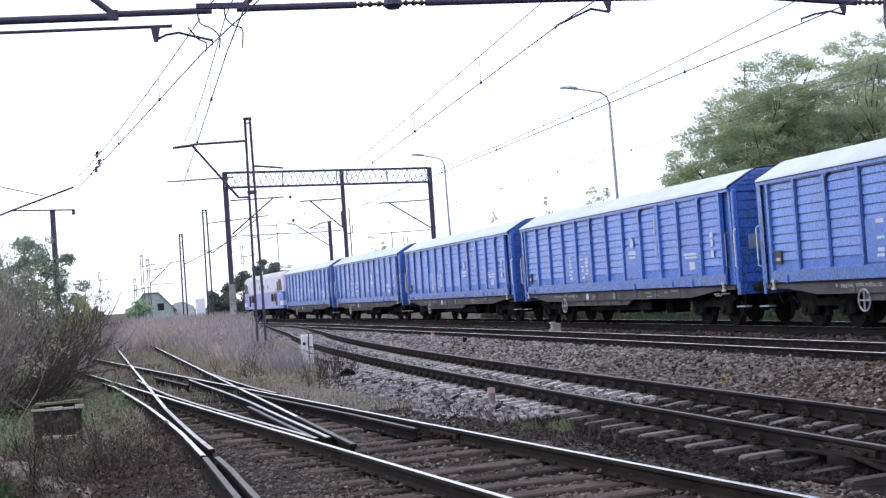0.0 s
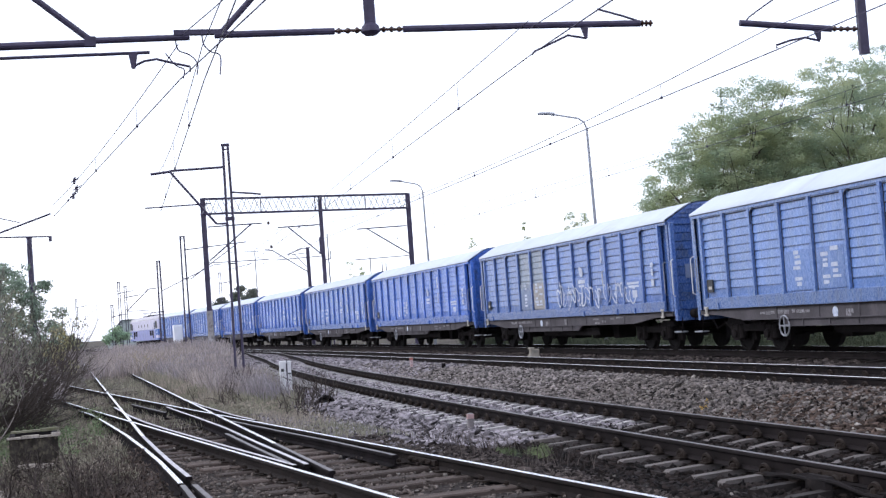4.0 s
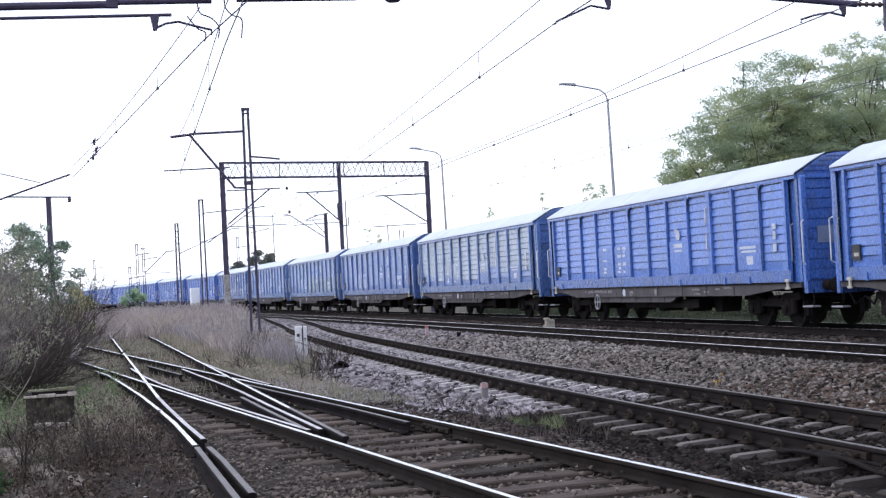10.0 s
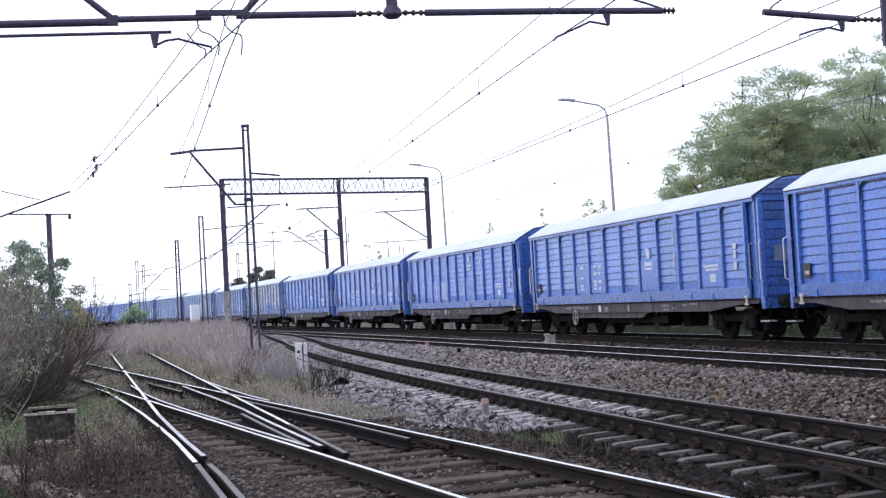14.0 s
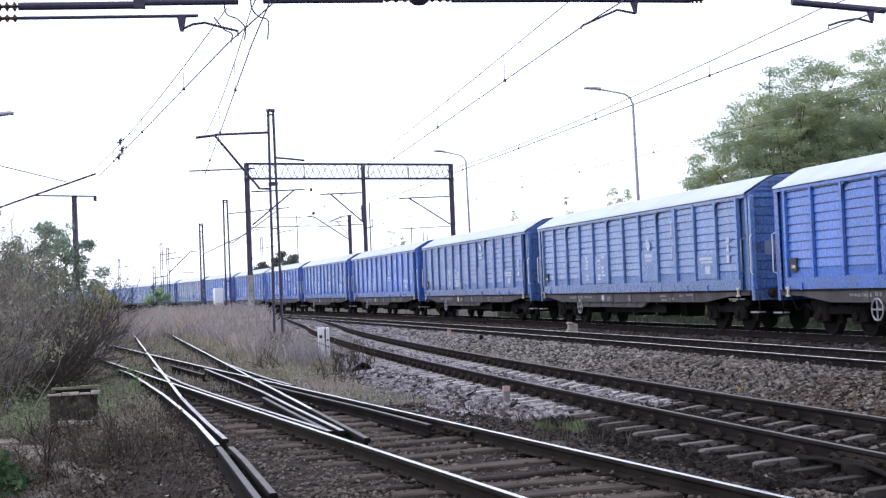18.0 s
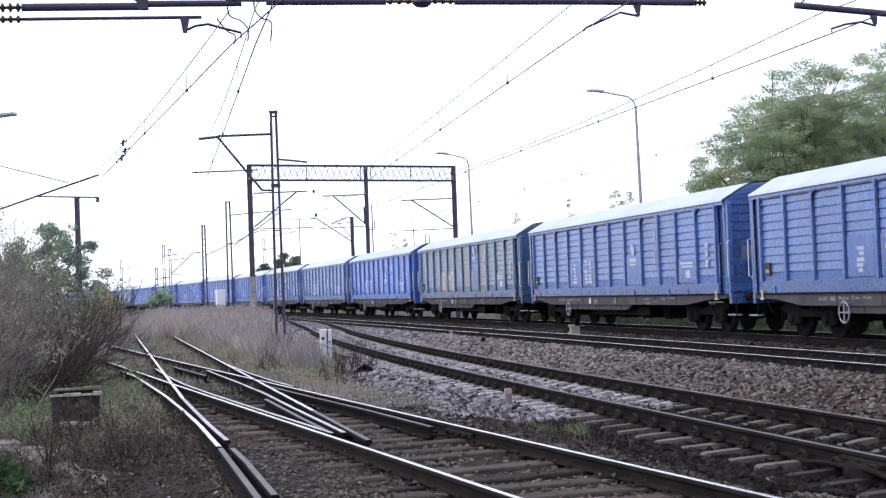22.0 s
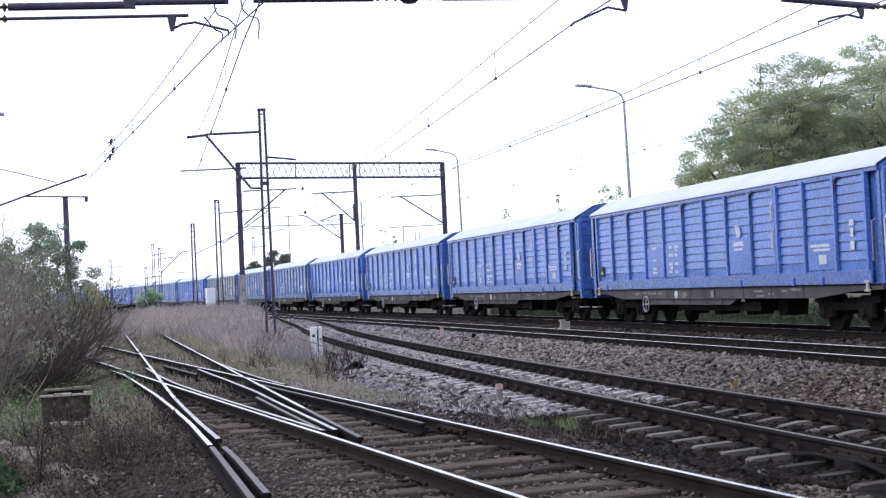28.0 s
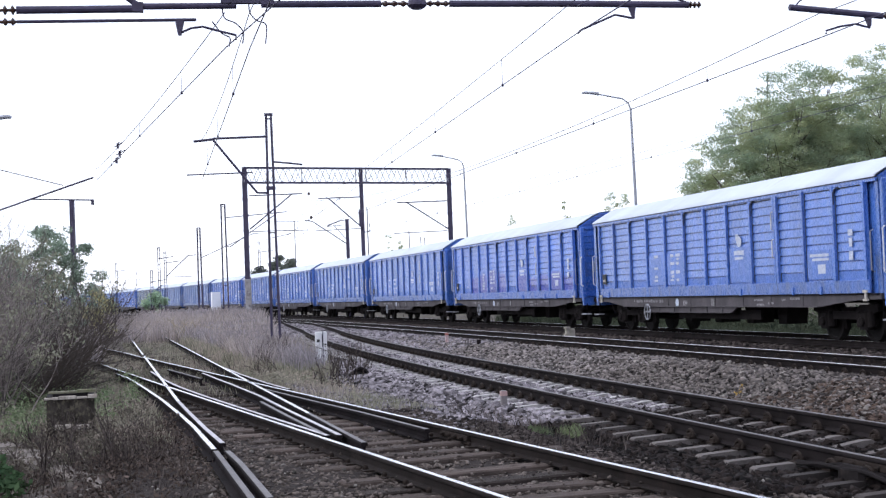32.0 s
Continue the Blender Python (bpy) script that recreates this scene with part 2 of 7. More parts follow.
M_FARLEAF = leaf_material("far_dark_foliage", (0.15, 0.17, 0.15), (0.20, 0.215, 0.18), 0.3, 0.2)
M_DRY = leaf_material("dry_grass_stalks", (0.40, 0.345, 0.315), (0.31, 0.285, 0.305), 0.4, 0.35, 0.45)
M_SHORT = leaf_material("short_dull_green_grass", (0.24, 0.242, 0.175), (0.375, 0.325, 0.275), 0.35, 0.5, 0.4)
M_HERB = leaf_material("broad_green_weed_leaves", (0.16, 0.215, 0.12), (0.235, 0.27, 0.165), 0.35, 1.2, 0.5)
M_DIMHERB = leaf_material("dull_brown_green_weed_leaves", (0.115, 0.108, 0.085), (0.175, 0.145, 0.125), 0.3, 1.2, 0.5)
M_STRAW = leaf_material("straw_and_green_grass", (0.20, 0.205, 0.15), (0.32, 0.28, 0.24), 0.35, 0.35, 0.5)
M_LITTER = leaf_material("brown_leaf_litter", (0.062, 0.048, 0.041), (0.115, 0.09, 0.078), 0.2, 1.5, 0.7)
M_WEED = leaf_material("dead_brown_weeds", (0.058, 0.048, 0.046), (0.10, 0.084, 0.077), 0.2, 0.8, 0.7)
M_BANK = leaf_material("bank_grass_and_herbs", (0.065, 0.08, 0.055), (0.115, 0.13, 0.085), 0.3, 0.5, 0.5)
M_GLASS = material("dusty_cab_window_glass", (0.02, 0.022, 0.03), 0.42, 0, 0.1, 2, 20, 0, spec=0.15)


def paint(name, base, fade, rust_at=0.70, rough=0.27):
    """Wagon paint: sun-faded streaks that run downwards, patches, and rust along scratches."""
    base, fade = (0.78 * base[0], 0.89 * base[1], 0.97 * base[2]), (0.78 * fade[0], 0.89 * fade[1], 0.95 * fade[2])
    m = material(name, base, rough, 0, 0.20, 1.1, 26, 0.06, stain=fade, stain_at=rust_at, stretch=(2.2, 1.0, 0.45), per_object=0.06, spec=1.0)
    nt = m.node_tree
    b = nt.nodes["Principled BSDF"]
    col = b.inputs["Base Color"].links[0].from_socket
    co = nt.nodes.new("ShaderNodeTexCoord")
    for scale, stretch, shade, at in ((7.0, (1.0, 1.0, 0.16), tuple(c * 0.42 + 0.012 for c in base), 0.60), (5.0, (0.5, 1.0, 2.6), tuple(0.35 * c + 0.25 for c in base), 0.66), (11.0, (1, 1, 1), (0.10, 0.07, 0.06), 0.68)):
        mp = node(nt, "ShaderNodeMapping", Scale=stretch)
        n = node(nt, "ShaderNodeTexNoise", Scale=scale, Detail=6.0, Roughness=0.72)
        nt.links.new(co.outputs["Object"], mp.inputs[0])
        nt.links.new(mp.outputs[0], n.inputs["Vector"])
        col = mix(nt, ramp(nt, n.outputs[0], ((at, (0, 0, 0)), (at + 0.10, (0.75, 0.75, 0.75)))), col, shade)
    nt.links.new(col, b.inputs["Base Color"])
    return m


def touched_up(m, name, low, edge, spread, ragged=0.5):
    """A copy of a paint whose lower part was painted over in another colour, with a ragged edge at its own height on each panel."""
    m = m.copy()
    m.name = name
    nt = m.node_tree
    b = nt.nodes["Principled BSDF"]
    col = b.inputs["Base Color"].links[0].from_socket
    co, xyz, info = nt.nodes.new("ShaderNodeTexCoord"), nt.nodes.new("ShaderNodeSeparateXYZ"), nt.nodes.new("ShaderNodeObjectInfo")
    nt.links.new(co.outputs["Object"], xyz.inputs[0])
    rough = node(nt, "ShaderNodeTexNoise", Scale=3.2, Detail=5.0, Roughness=0.65)
    nt.links.new(co.outputs["Object"], rough.inputs["Vector"])
    a, c = nt.nodes.new("ShaderNodeMath"), nt.nodes.new("ShaderNodeMath")
    a.operation = c.operation = "MULTIPLY_ADD"
    nt.links.new(info.outputs["Random"], a.inputs[0])
    a.inputs[1].default_value = spread
    nt.links.new(xyz.outputs["Z"], a.inputs[2])
    nt.links.new(rough.outputs[0], c.inputs[0])
    c.inputs[1].default_value = ragged
    nt.links.new(a.outputs[0], c.inputs[2])
    span = nt.nodes.new("ShaderNodeMapRange")
    nt.links.new(c.outputs[0], span.inputs[0])
    span.inputs[1].default_value, span.inputs[2].default_value = edge - 0.04, edge + 0.10
    span.inputs[3].default_value, span.inputs[4].default_value = 0.85, 0.0
    nt.links.new(mix(nt, span.outputs[0], col, low), b.inputs["Base Color"])
    return m


def ground_material():
    m = bpy.data.materials.new("yard_ground")
    m.use_nodes = True
    nt = m.node_tree
    b = nt.nodes["Principled BSDF"]
    co = nt.nodes.new("ShaderNodeTexCoord")
    n1 = node(nt, "ShaderNodeTexNoise", Scale=0.6, Detail=6.0, Roughness=0.65)
    n2 = node(nt, "ShaderNodeTexNoise", Scale=9.0, Detail=6.0, Roughness=0.7)
    vor = node(nt, "ShaderNodeTexVoronoi", Scale=17.0)
    for n in (n1, n2, vor):
        nt.links.new(co.outputs["Object"], n.inputs["Vector"])
    soil = ramp(nt, n1.outputs[0], ((0.32, (0.055, 0.046, 0.041)), (0.5, (0.10, 0.088, 0.077)), (0.68, (0.11, 0.112, 0.078))))
    stone = mix(nt, 1.0, ramp(nt, n2.outputs[0], ((0.3, (0.018, 0.015, 0.015)), (0.7, (0.060, 0.051, 0.048)))),
                ramp(nt, vor.outputs["Color"], ((0.1, (0.55, 0.53, 0.52)), (0.9, (1.25, 1.22, 1.2)))), "MULTIPLY")
    at = nt.nodes.new("ShaderNodeAttribute")
    at.attribute_name = "bed"
    fac = nt.nodes.new("ShaderNodeMath")
    fac.operation = "MULTIPLY_ADD"
    nt.links.new(n2.outputs[0], fac.inputs[0])
    fac.inputs[1].default_value = 0.8
    nt.links.new(at.outputs["Fac"], fac.inputs[2])
    col = mix(nt, ramp(nt, fac.outputs[0], ((0.75, (0, 0, 0)), (0.95, (1, 1, 1)))), soil, stone)
    # Near-black on oily beds, and in place of the shade beneath the train.
    oil_shade = nt.nodes.new("ShaderNodeAttribute")
    oil_shade.attribute_name = "oil_shade"
    col = mix(nt, oil_shade.outputs["Fac"], col, (0.008, 0.0068, 0.0066))
    nt.links.new(col, b.inputs["Base Color"])
    b.inputs["Roughness"].default_value = 0.95
    b.inputs["Specular IOR Level"].default_value = 0.1
    bp = node(nt, "ShaderNodeBump", Strength=0.9, Distance=0.04)
    nt.links.new(vor.outputs["Distance"], bp.inputs["Height"])
    nt.links.new(bp.outputs[0], b.inputs["Normal"])
    return m


M_GROUND = ground_material()


# ---- mesh helpers ----
class Geo:
    """Collects the faces of one mesh."""

    def __init__(self):
        self.v, self.f = [], []

    def add(self, verts, faces):
        n = len(self.v)
        self.v += [tuple(p) for p in verts]
        self.f += [tuple(i + n for i in f) for f in faces]
        return self

    def box(self, x0, x1, y0, y1, z0, z1, m=None, chamfer=0.0):
        c = chamfer
        if c:
            ring = [(x0 + c, y0), (x1 - c, y0), (x1, y0 + c), (x1, y1 - c), (x1 - c, y1), (x0 + c, y1), (x0, y1 - c), (x0, y0 + c)]
            inner = [(min(max(x, x0 + c), x1 - c), min(max(y, y0 + c), y1 - c)) for x, y in ring]
            vs = [(x, y, z0) for x, y in ring] + [(x, y, z1 - c) for x, y in ring] + [(x, y, z1) for x, y in inner]
            fs = [tuple(range(7, -1, -1)), tuple(range(16, 24))]
            for k in (0, 8):
                fs += [(k + i, k + (i + 1) % 8, k + 8 + (i + 1) % 8, k + 8 + i) for i in range(8)]
        else:
            vs = [(x, y, z) for z in (z0, z1) for x, y in ((x0, y0), (x1, y0), (x1, y1), (x0, y1))]
            fs = [(3, 2, 1, 0), (4, 5, 6, 7), (0, 1, 5, 4), (1, 2, 6, 5), (2, 3, 7, 6), (3, 0, 4, 7)]
        if m:
            vs = [m @ Vector(p) for p in vs]
        return self.add(vs, fs)

    def beam(self, p, q, w, h=None):
        """A square bar from p to q."""
        h = h or w
        p, q = Vector(p), Vector(q)
        d = (q - p).normalized()
        side = d.cross(Vector((0, 0, 1))).normalized() if abs(d.z) < 0.95 else d.cross(Vector((0, -1, 0))).normalized()
        top = side.cross(d)
        vs = [e + side * a * w / 2 + top * b * h / 2 for e in (p, q) for a, b in ((-1, -1), (1, -1), (1, 1), (-1, 1))]
        return self.add(vs, [(3, 2, 1, 0), (4, 5, 6, 7), (0, 1, 5, 4), (1, 2, 6, 5), (2, 3, 7, 6), (3, 0, 4, 7)])

    def tube(self, pts, r, n=8, r1=None):
        """A round bar along points."""
        pts = [Vector(p) for p in pts]
        r1 = r if r1 is None else r1
        rings = []
        for i, p in enumerate(pts):
            d = (pts[min(i + 1, len(pts) - 1)] - pts[max(i - 1, 0)]).normalized()
            a = d.cross(Vector((0, 0, 1))) if abs(d.z) < 0.9 else d.cross(Vector((1, 0, 0)))
            a.normalize()
            b = d.cross(a)
            k = r + (r1 - r) * i / max(1, len(pts) - 1)
            rings.append([p + (a * math.cos(2 * math.pi * j / n) + b * math.sin(2 * math.pi * j / n)) * k for j in range(n)])
        vs = [p for ring in rings for p in ring]
        fs = [(i * n + j, i * n + (j + 1) % n, (i + 1) * n + (j + 1) % n, (i + 1) * n + j) for i in range(len(pts) - 1) for j in range(n)]
        fs += [tuple(range(n - 1, -1, -1)), tuple(range((len(pts) - 1) * n, len(pts) * n))]
        return self.add(vs, fs)

    def lathe(self, profile, m, n=20):
        """Turns (radius, height) pairs about z, placed by m."""
        vs = [m @ Vector((r * math.cos(2 * math.pi * j / n), r * math.sin(2 * math.pi * j / n), z)) for r, z in profile for j in range(n)]
        fs = [(i * n + j, i * n + (j + 1) % n, (i + 1) * n + (j + 1) % n, (i + 1) * n + j) for i in range(len(profile) - 1) for j in range(n)]
        fs += [tuple(range(n - 1, -1, -1)), tuple(range((len(profile) - 1) * n, len(profile) * n))]
        return self.add(vs, fs)

    def prism(self, outline, y0, y1, swap=None):
        """An outline in x, z drawn out from y0 to y1."""
        n = len(outline)
        vs = [(x, y, z) for y in (y0, y1) for x, z in outline]
        if swap:
            vs = [swap(p) for p in vs]
        return self.add(vs, [tuple(range(n)), tuple(range(2 * n - 1, n - 1, -1))] + [(i, i + n, (i + 1) % n + n, (i + 1) % n) for i in range(n)])


def mesh(name, g, mat, smooth=False):
    me = bpy.data.meshes.new(name)
    me.from_pydata(g.v, [], g.f)
    me.materials.append(mat)
    if smooth:
        me.polygons.foreach_set("use_smooth", [True] * len(me.polygons))
    me.update()
    return me


def part(name, g, mat, parent=None, label="", smooth=False):
    """One mesh object, under a thing where a parent is given."""
    ob = new(name, g if isinstance(g, bpy.types.Mesh) else mesh(name, g, mat, smooth))
    ob.parent = parent
    if label:
        ob["label"] = label
    return ob


def big_mesh(name, verts, faces, mat):
    """A mesh from arrays: verts (n, 3), faces (m, 3 or 4)."""
    me = bpy.data.meshes.new(name)
    k = faces.shape[1]
    me.vertices.add(len(verts))
    me.vertices.foreach_set("co", np.asarray(verts, np.float32).ravel())
    me.loops.add(faces.size)
    me.loops.foreach_set("vertex_index", np.asarray(faces, np.int32).ravel())
    me.polygons.add(len(faces))
    me.polygons.foreach_set("loop_start", np.arange(0, faces.size, k, dtype=np.int32))
    me.materials.append(mat)
    me.update(calc_edges=True)
    me.validate()
    return me


def thing(name, label, category, m=None, group="", kind=""):
    ob = new(name)
    if m is not None:
        ob.matrix_basis = m
    return tagged(ob, label, category, group, kind)


# ---- plan of the tracks: x of each centre line at a distance y ahead ----
HALF = 0.7535  # half the distance between rail heads


def line_a(y):
    """The worn yard track that bends away."""
    return 4.955 - 0.391 * y + 0.00012 * y * y


def line_e(y):
    """The disused straight track that crosses it."""
    return 1.85 - 0.2658 * y


def line_b(y):
    """The connecting track on concrete sleepers."""
    if y < 40:
        return 7.35 - 0.2925 * y + 0.00105 * y * y
    k = min(y, 66.0) - 40
    return -2.67 - 0.2085 * k + 0.0011 * k * k - 0.178 * max(0.0, min(y, 90) - 66) - 0.29 * max(0.0, y - 90)


def line_c(y):
    """The main track on the camera's side."""
    if y > 138:
        return line_d(y) - 4.57
    return 13.55 - 0.2560 * y - 0.00016 * y * y


def bend(y):
    """The tighter far end of the bend: how much farther left the main tracks lie there."""
    k = max(0.0, y - 138.0)
    return 0.00105 * k * k if k < 24 else 0.605 + 0.0504 * (k - 24)


def line_d(y):
    """The main track on which the train runs: straight behind, one long left-hand bend ahead."""
    if y < 10:
        return line_d(10) - 0.2394 * (y - 10)
    if y > 450:
        return line_d(450) - 0.56 * (y - 450)
    return 17.81 - 0.2333 * y - 0.000307 * y * y - bend(y)


def path_of(line, y0, y1, off=0.0, step=1.0):
    """Points along a line, off metres to its left."""
    out = []
    n = max(2, int(round((y1 - y0) / step)) + 1)
    for i in range(n):
        y = y0 + (y1 - y0) * i / (n - 1)
        d = Vector(((line(y + 0.5) - line(y - 0.5)), 1.0)).normalized()
        out.append(Vector((line(y) - d.y * off, y + d.x * off, 0)))
    return out


RAIL = [(-0.027, -0.0035), (-0.016, 0.0), (0.016, 0.0), (0.027, -0.0035)]
RAIL_BODY = [(-0.028, -0.0045), (-0.036, -0.016), (-0.036, -0.035), (-0.010, -0.05), (-0.009, -0.13), (-0.065, -0.155), (-0.065, -0.165),
             (0.065, -0.165), (0.065, -0.155), (0.009, -0.13), (0.010, -0.05), (0.036, -0.035), (0.036, -0.016), (0.028, -0.0045)]


def sweep(g, pts, prof, closed=False, drop=0.0):
    """Draws a profile (across, up) along points on the ground."""
    n, vs = len(prof), []
    for i, p in enumerate(pts):
        d = (pts[min(i + 1, len(pts) - 1)] - pts[max(i - 1, 0)]).normalized()
        side = Vector((d.y, -d.x, 0))
        vs += [p + side * a + Vector((0, 0, b - drop)) for a, b in prof]
    m = n if closed else n - 1
    fs = [(i * n + j, i * n + (j + 1) % n, (i + 1) * n + (j + 1) % n, (i + 1) * n + j) for i in range(len(pts) - 1) for j in range(m)]
    fs += [tuple(range(n)), tuple(range((len(pts) - 1) * n + n - 1, (len(pts) - 1) * n - 1, -1))]
    return g.add(vs, fs)


LOW_BODY = [(a, b if b > -0.06 else -0.05 + (b + 0.05) * 0.72) for a, b in RAIL_BODY]  # the lighter rail of the yard


def lay_rail(pts, parent, head=None, name="rail", drop=0.0, web=None, section=None):
    body = part(name, sweep(Geo(), pts, section or RAIL_BODY, True, drop), web or M_RAIL, parent)
    part("rail_head", sweep(Geo(), pts, RAIL, False, drop - 0.0005), head or M_HEAD, body, "dull rusty running surface" if head else "bright worn running surface")
    return body


def sleeper_mesh(kind, oily=None):
    g = Geo()
    if kind == "wood":
        g.box(-1.3, 1.3, -0.12, 0.12, -0.30, -0.134, chamfer=0.015)
        return mesh("sleeper", g, M_WOOD)
    for s in (-1, 1):
        outline = [(0.2, -0.36), (1.30, -0.36), (1.30, -0.205), (1.27, -0.186), (0.86, -0.166), (0.5, -0.166), (0.2, -0.21)]
        g.prism([(x * s, z) for x, z in outline], -0.064, 0.064)
    g.box(-0.2, 0.2, -0.08, 0.08, -0.36, -0.212)
    return mesh("sleeper", g, oily or M_CONC)


def clip_mesh():
    g = Geo()
    g.box(-0.15, 0.15, -0.075, 0.075, -0.168, -0.148)
    for s in (-1, 1):
        arch = [(0.095 * s, -0.085 * math.cos(a), -0.15 + 0.075 * math.sin(a)) for a in np.linspace(0, math.pi, 9)]
        g.tube(arch, 0.020, 5)
        g.lathe([(0.055, 0), (0.05, 0.035), (0.022, 0.045), (0.022, 0.065)], pose(0.085 * s, 0, -0.15), 8)
    return mesh("rail_clip", g, M_CLIP)


CLIP = clip_mesh()
SCREW_PLATE = mesh("screw_plate", Geo().box(-0.16, 0.16, -0.07, 0.07, -0.140, -0.126, chamfer=0.004).lathe([(0.026, 0), (0.026, 0.03), (0.012, 0.045)], pose(-0.115, 0.03, -0.128), 6)
                   .lathe([(0.026, 0), (0.026, 0.03), (0.012, 0.045)], pose(0.115, -0.03, -0.128), 6), M_CLIP)


def heading(line, y):
    return math.degrees(math.atan2(-(line(y + 0.5) - line(y - 0.5)), 1.0))


def lay_track(label, line, y0, y1, kind, sleep0, sleep1, clip0=0.0, clip1=0.0, pitch=0.6, jitter=0.0, head=None, sides=(-1, 1), oily=0.0):
    """Two rails on sleepers; sleepers and clips are laid singly where the camera is near."""
    t = thing("railway_track", label, "track", kind="structure")
    for s in sides:
        lay_rail(path_of(line, y0, y1, s * HALF), t, head, web=M_WEB if kind == "concrete" else M_BROWNWEB, section=LOW_BODY if kind == "wood" else None)
    me, y = sleeper_mesh(kind), sleep0
    dark = sleeper_mesh(kind, M_OILCONC) if 0 < oily < 40 else me
    black = sleeper_mesh(kind, M_NEARBLACK) if oily else me
    black_until = oily if oily > 40 else 12.6
    while y < sleep1:
        h = heading(line, y)
        ob = new("sleeper", black if y < black_until else dark if y + random.uniform(-1, 1) < oily else me)
        ob.parent = t
        ob.matrix_basis = pose(line(y) + random.uniform(-1, 1) * 0.07 * jitter, y + random.uniform(-1, 1) * 0.03 * jitter, random.uniform(-0.012, 0.006) - max(0, random.uniform(-0.03, 0.03)) * jitter, 0, random.uniform(-0.4, 0.4) * (1 + jitter), h + random.uniform(-jitter, jitter))
        if clip0 <= y < clip1:
            for s in (-1, 1):
                c = new("screw_plate", SCREW_PLATE) if kind == "wood" else new("rail_clip", CLIP)
                c.parent = t
                c.matrix_basis = pose(line(y), y, 0, 0, 0, h) @ pose(s * HALF, 0, 0)
        y += pitch * math.cos(math.radians(h))
    return t


# ---- ground ----
def bed_height(x, y):
    """Height of the ground and how far it is ballast (0 to 1)."""
    z, bed = -0.42, 0.0
    for line, top, wide, run in ((line_b, -0.25, 1.5, 1.1), (line_c, -0.20, 1.9, 1.0), (line_d, -0.20, 1.9, 1.3), (line_a, -0.18, 1.7, 1.5), (line_e, -0.19, 1.6, 1.2)):
        if line is line_e and y > 90 or line is line_a and y > 60:
            continue
        slope = line(y + 0.5) - line(y - 0.5)
        d = abs(x - line(y)) / math.sqrt(1 + slope * slope)
        k = min(1.0, max(0.0, (wide + run - d) / run))
        z = max(z, -0.42 + (top + 0.42) * k)
        if line in (line_b, line_c, line_d):
            bed = max(bed, min(1.0, k * 1.6))
        elif y < 27:
            bed = max(bed, k * 0.62)
        else:
            bed = max(bed, k * max(0.0, 0.62 - (y - 27) * 0.04))
    return z, bed


def build_ground():
    xs = [-4000, -1500, -600, -300, -160, -100, -70] + [x for x in np.arange(-50, -16, 1.5)] + [x for x in np.arange(-16, 22, 0.22)] + [x for x in np.arange(22, 60, 2)] + [80, 120, 200, 400, 900, 2000, 4000]
    ys = [-3000, -900, -300, -100, -40, -10, 0] + [y for y in np.arange(4, 48, 0.35)] + [y for y in np.arange(48, 120, 1.5)] + [y for y in np.arange(120, 420, 8)] + [450, 550, 700, 1000, 1600, 3000, 4500]
    vs, beds, oil_shades = [], [], []
    for y in ys:
        for x in xs:
            z, b = bed_height(x, y)
            z += (0.03 - 0.02 * b) * noise.noise(Vector((x * 0.9, y * 0.9, 0))) + (0.012 * noise.noise(Vector((x * 4, y * 4, 3))) if 4 < y < 48 else 0)
            vs.append((x, y, z))
            beds.append(b)
            # Darkens oily beds; along line_d it paints the train's shade into the ground.
            oil_shades.append(max(0.0, min(0.85, max(1.9 - abs(x - line_d(y)), 1.4 - abs(x - line_c(y)), 3.0 - abs(x - line_b(y) + 0.6) if y < 18 else 0))))
    n = len(xs)
    fs = [(j * n + i, j * n + i + 1, (j + 1) * n + i + 1, (j + 1) * n + i) for j in range(len(ys) - 1) for i in range(n - 1)]
    me = big_mesh("ground", np.array(vs), np.array(fs), M_GROUND)
    at = me.attributes.new("bed", "FLOAT", "POINT")
    at.data.foreach_set("value", beds)
    me.attributes.new("oil_shade", "FLOAT", "POINT").data.foreach_set("value", oil_shades)
    me.polygons.foreach_set("use_smooth", [True] * len(me.polygons))
    return tagged(new("ground", me), "dark yard soil, ballast beds and rough grass", "ground", kind="structure")


build_ground()


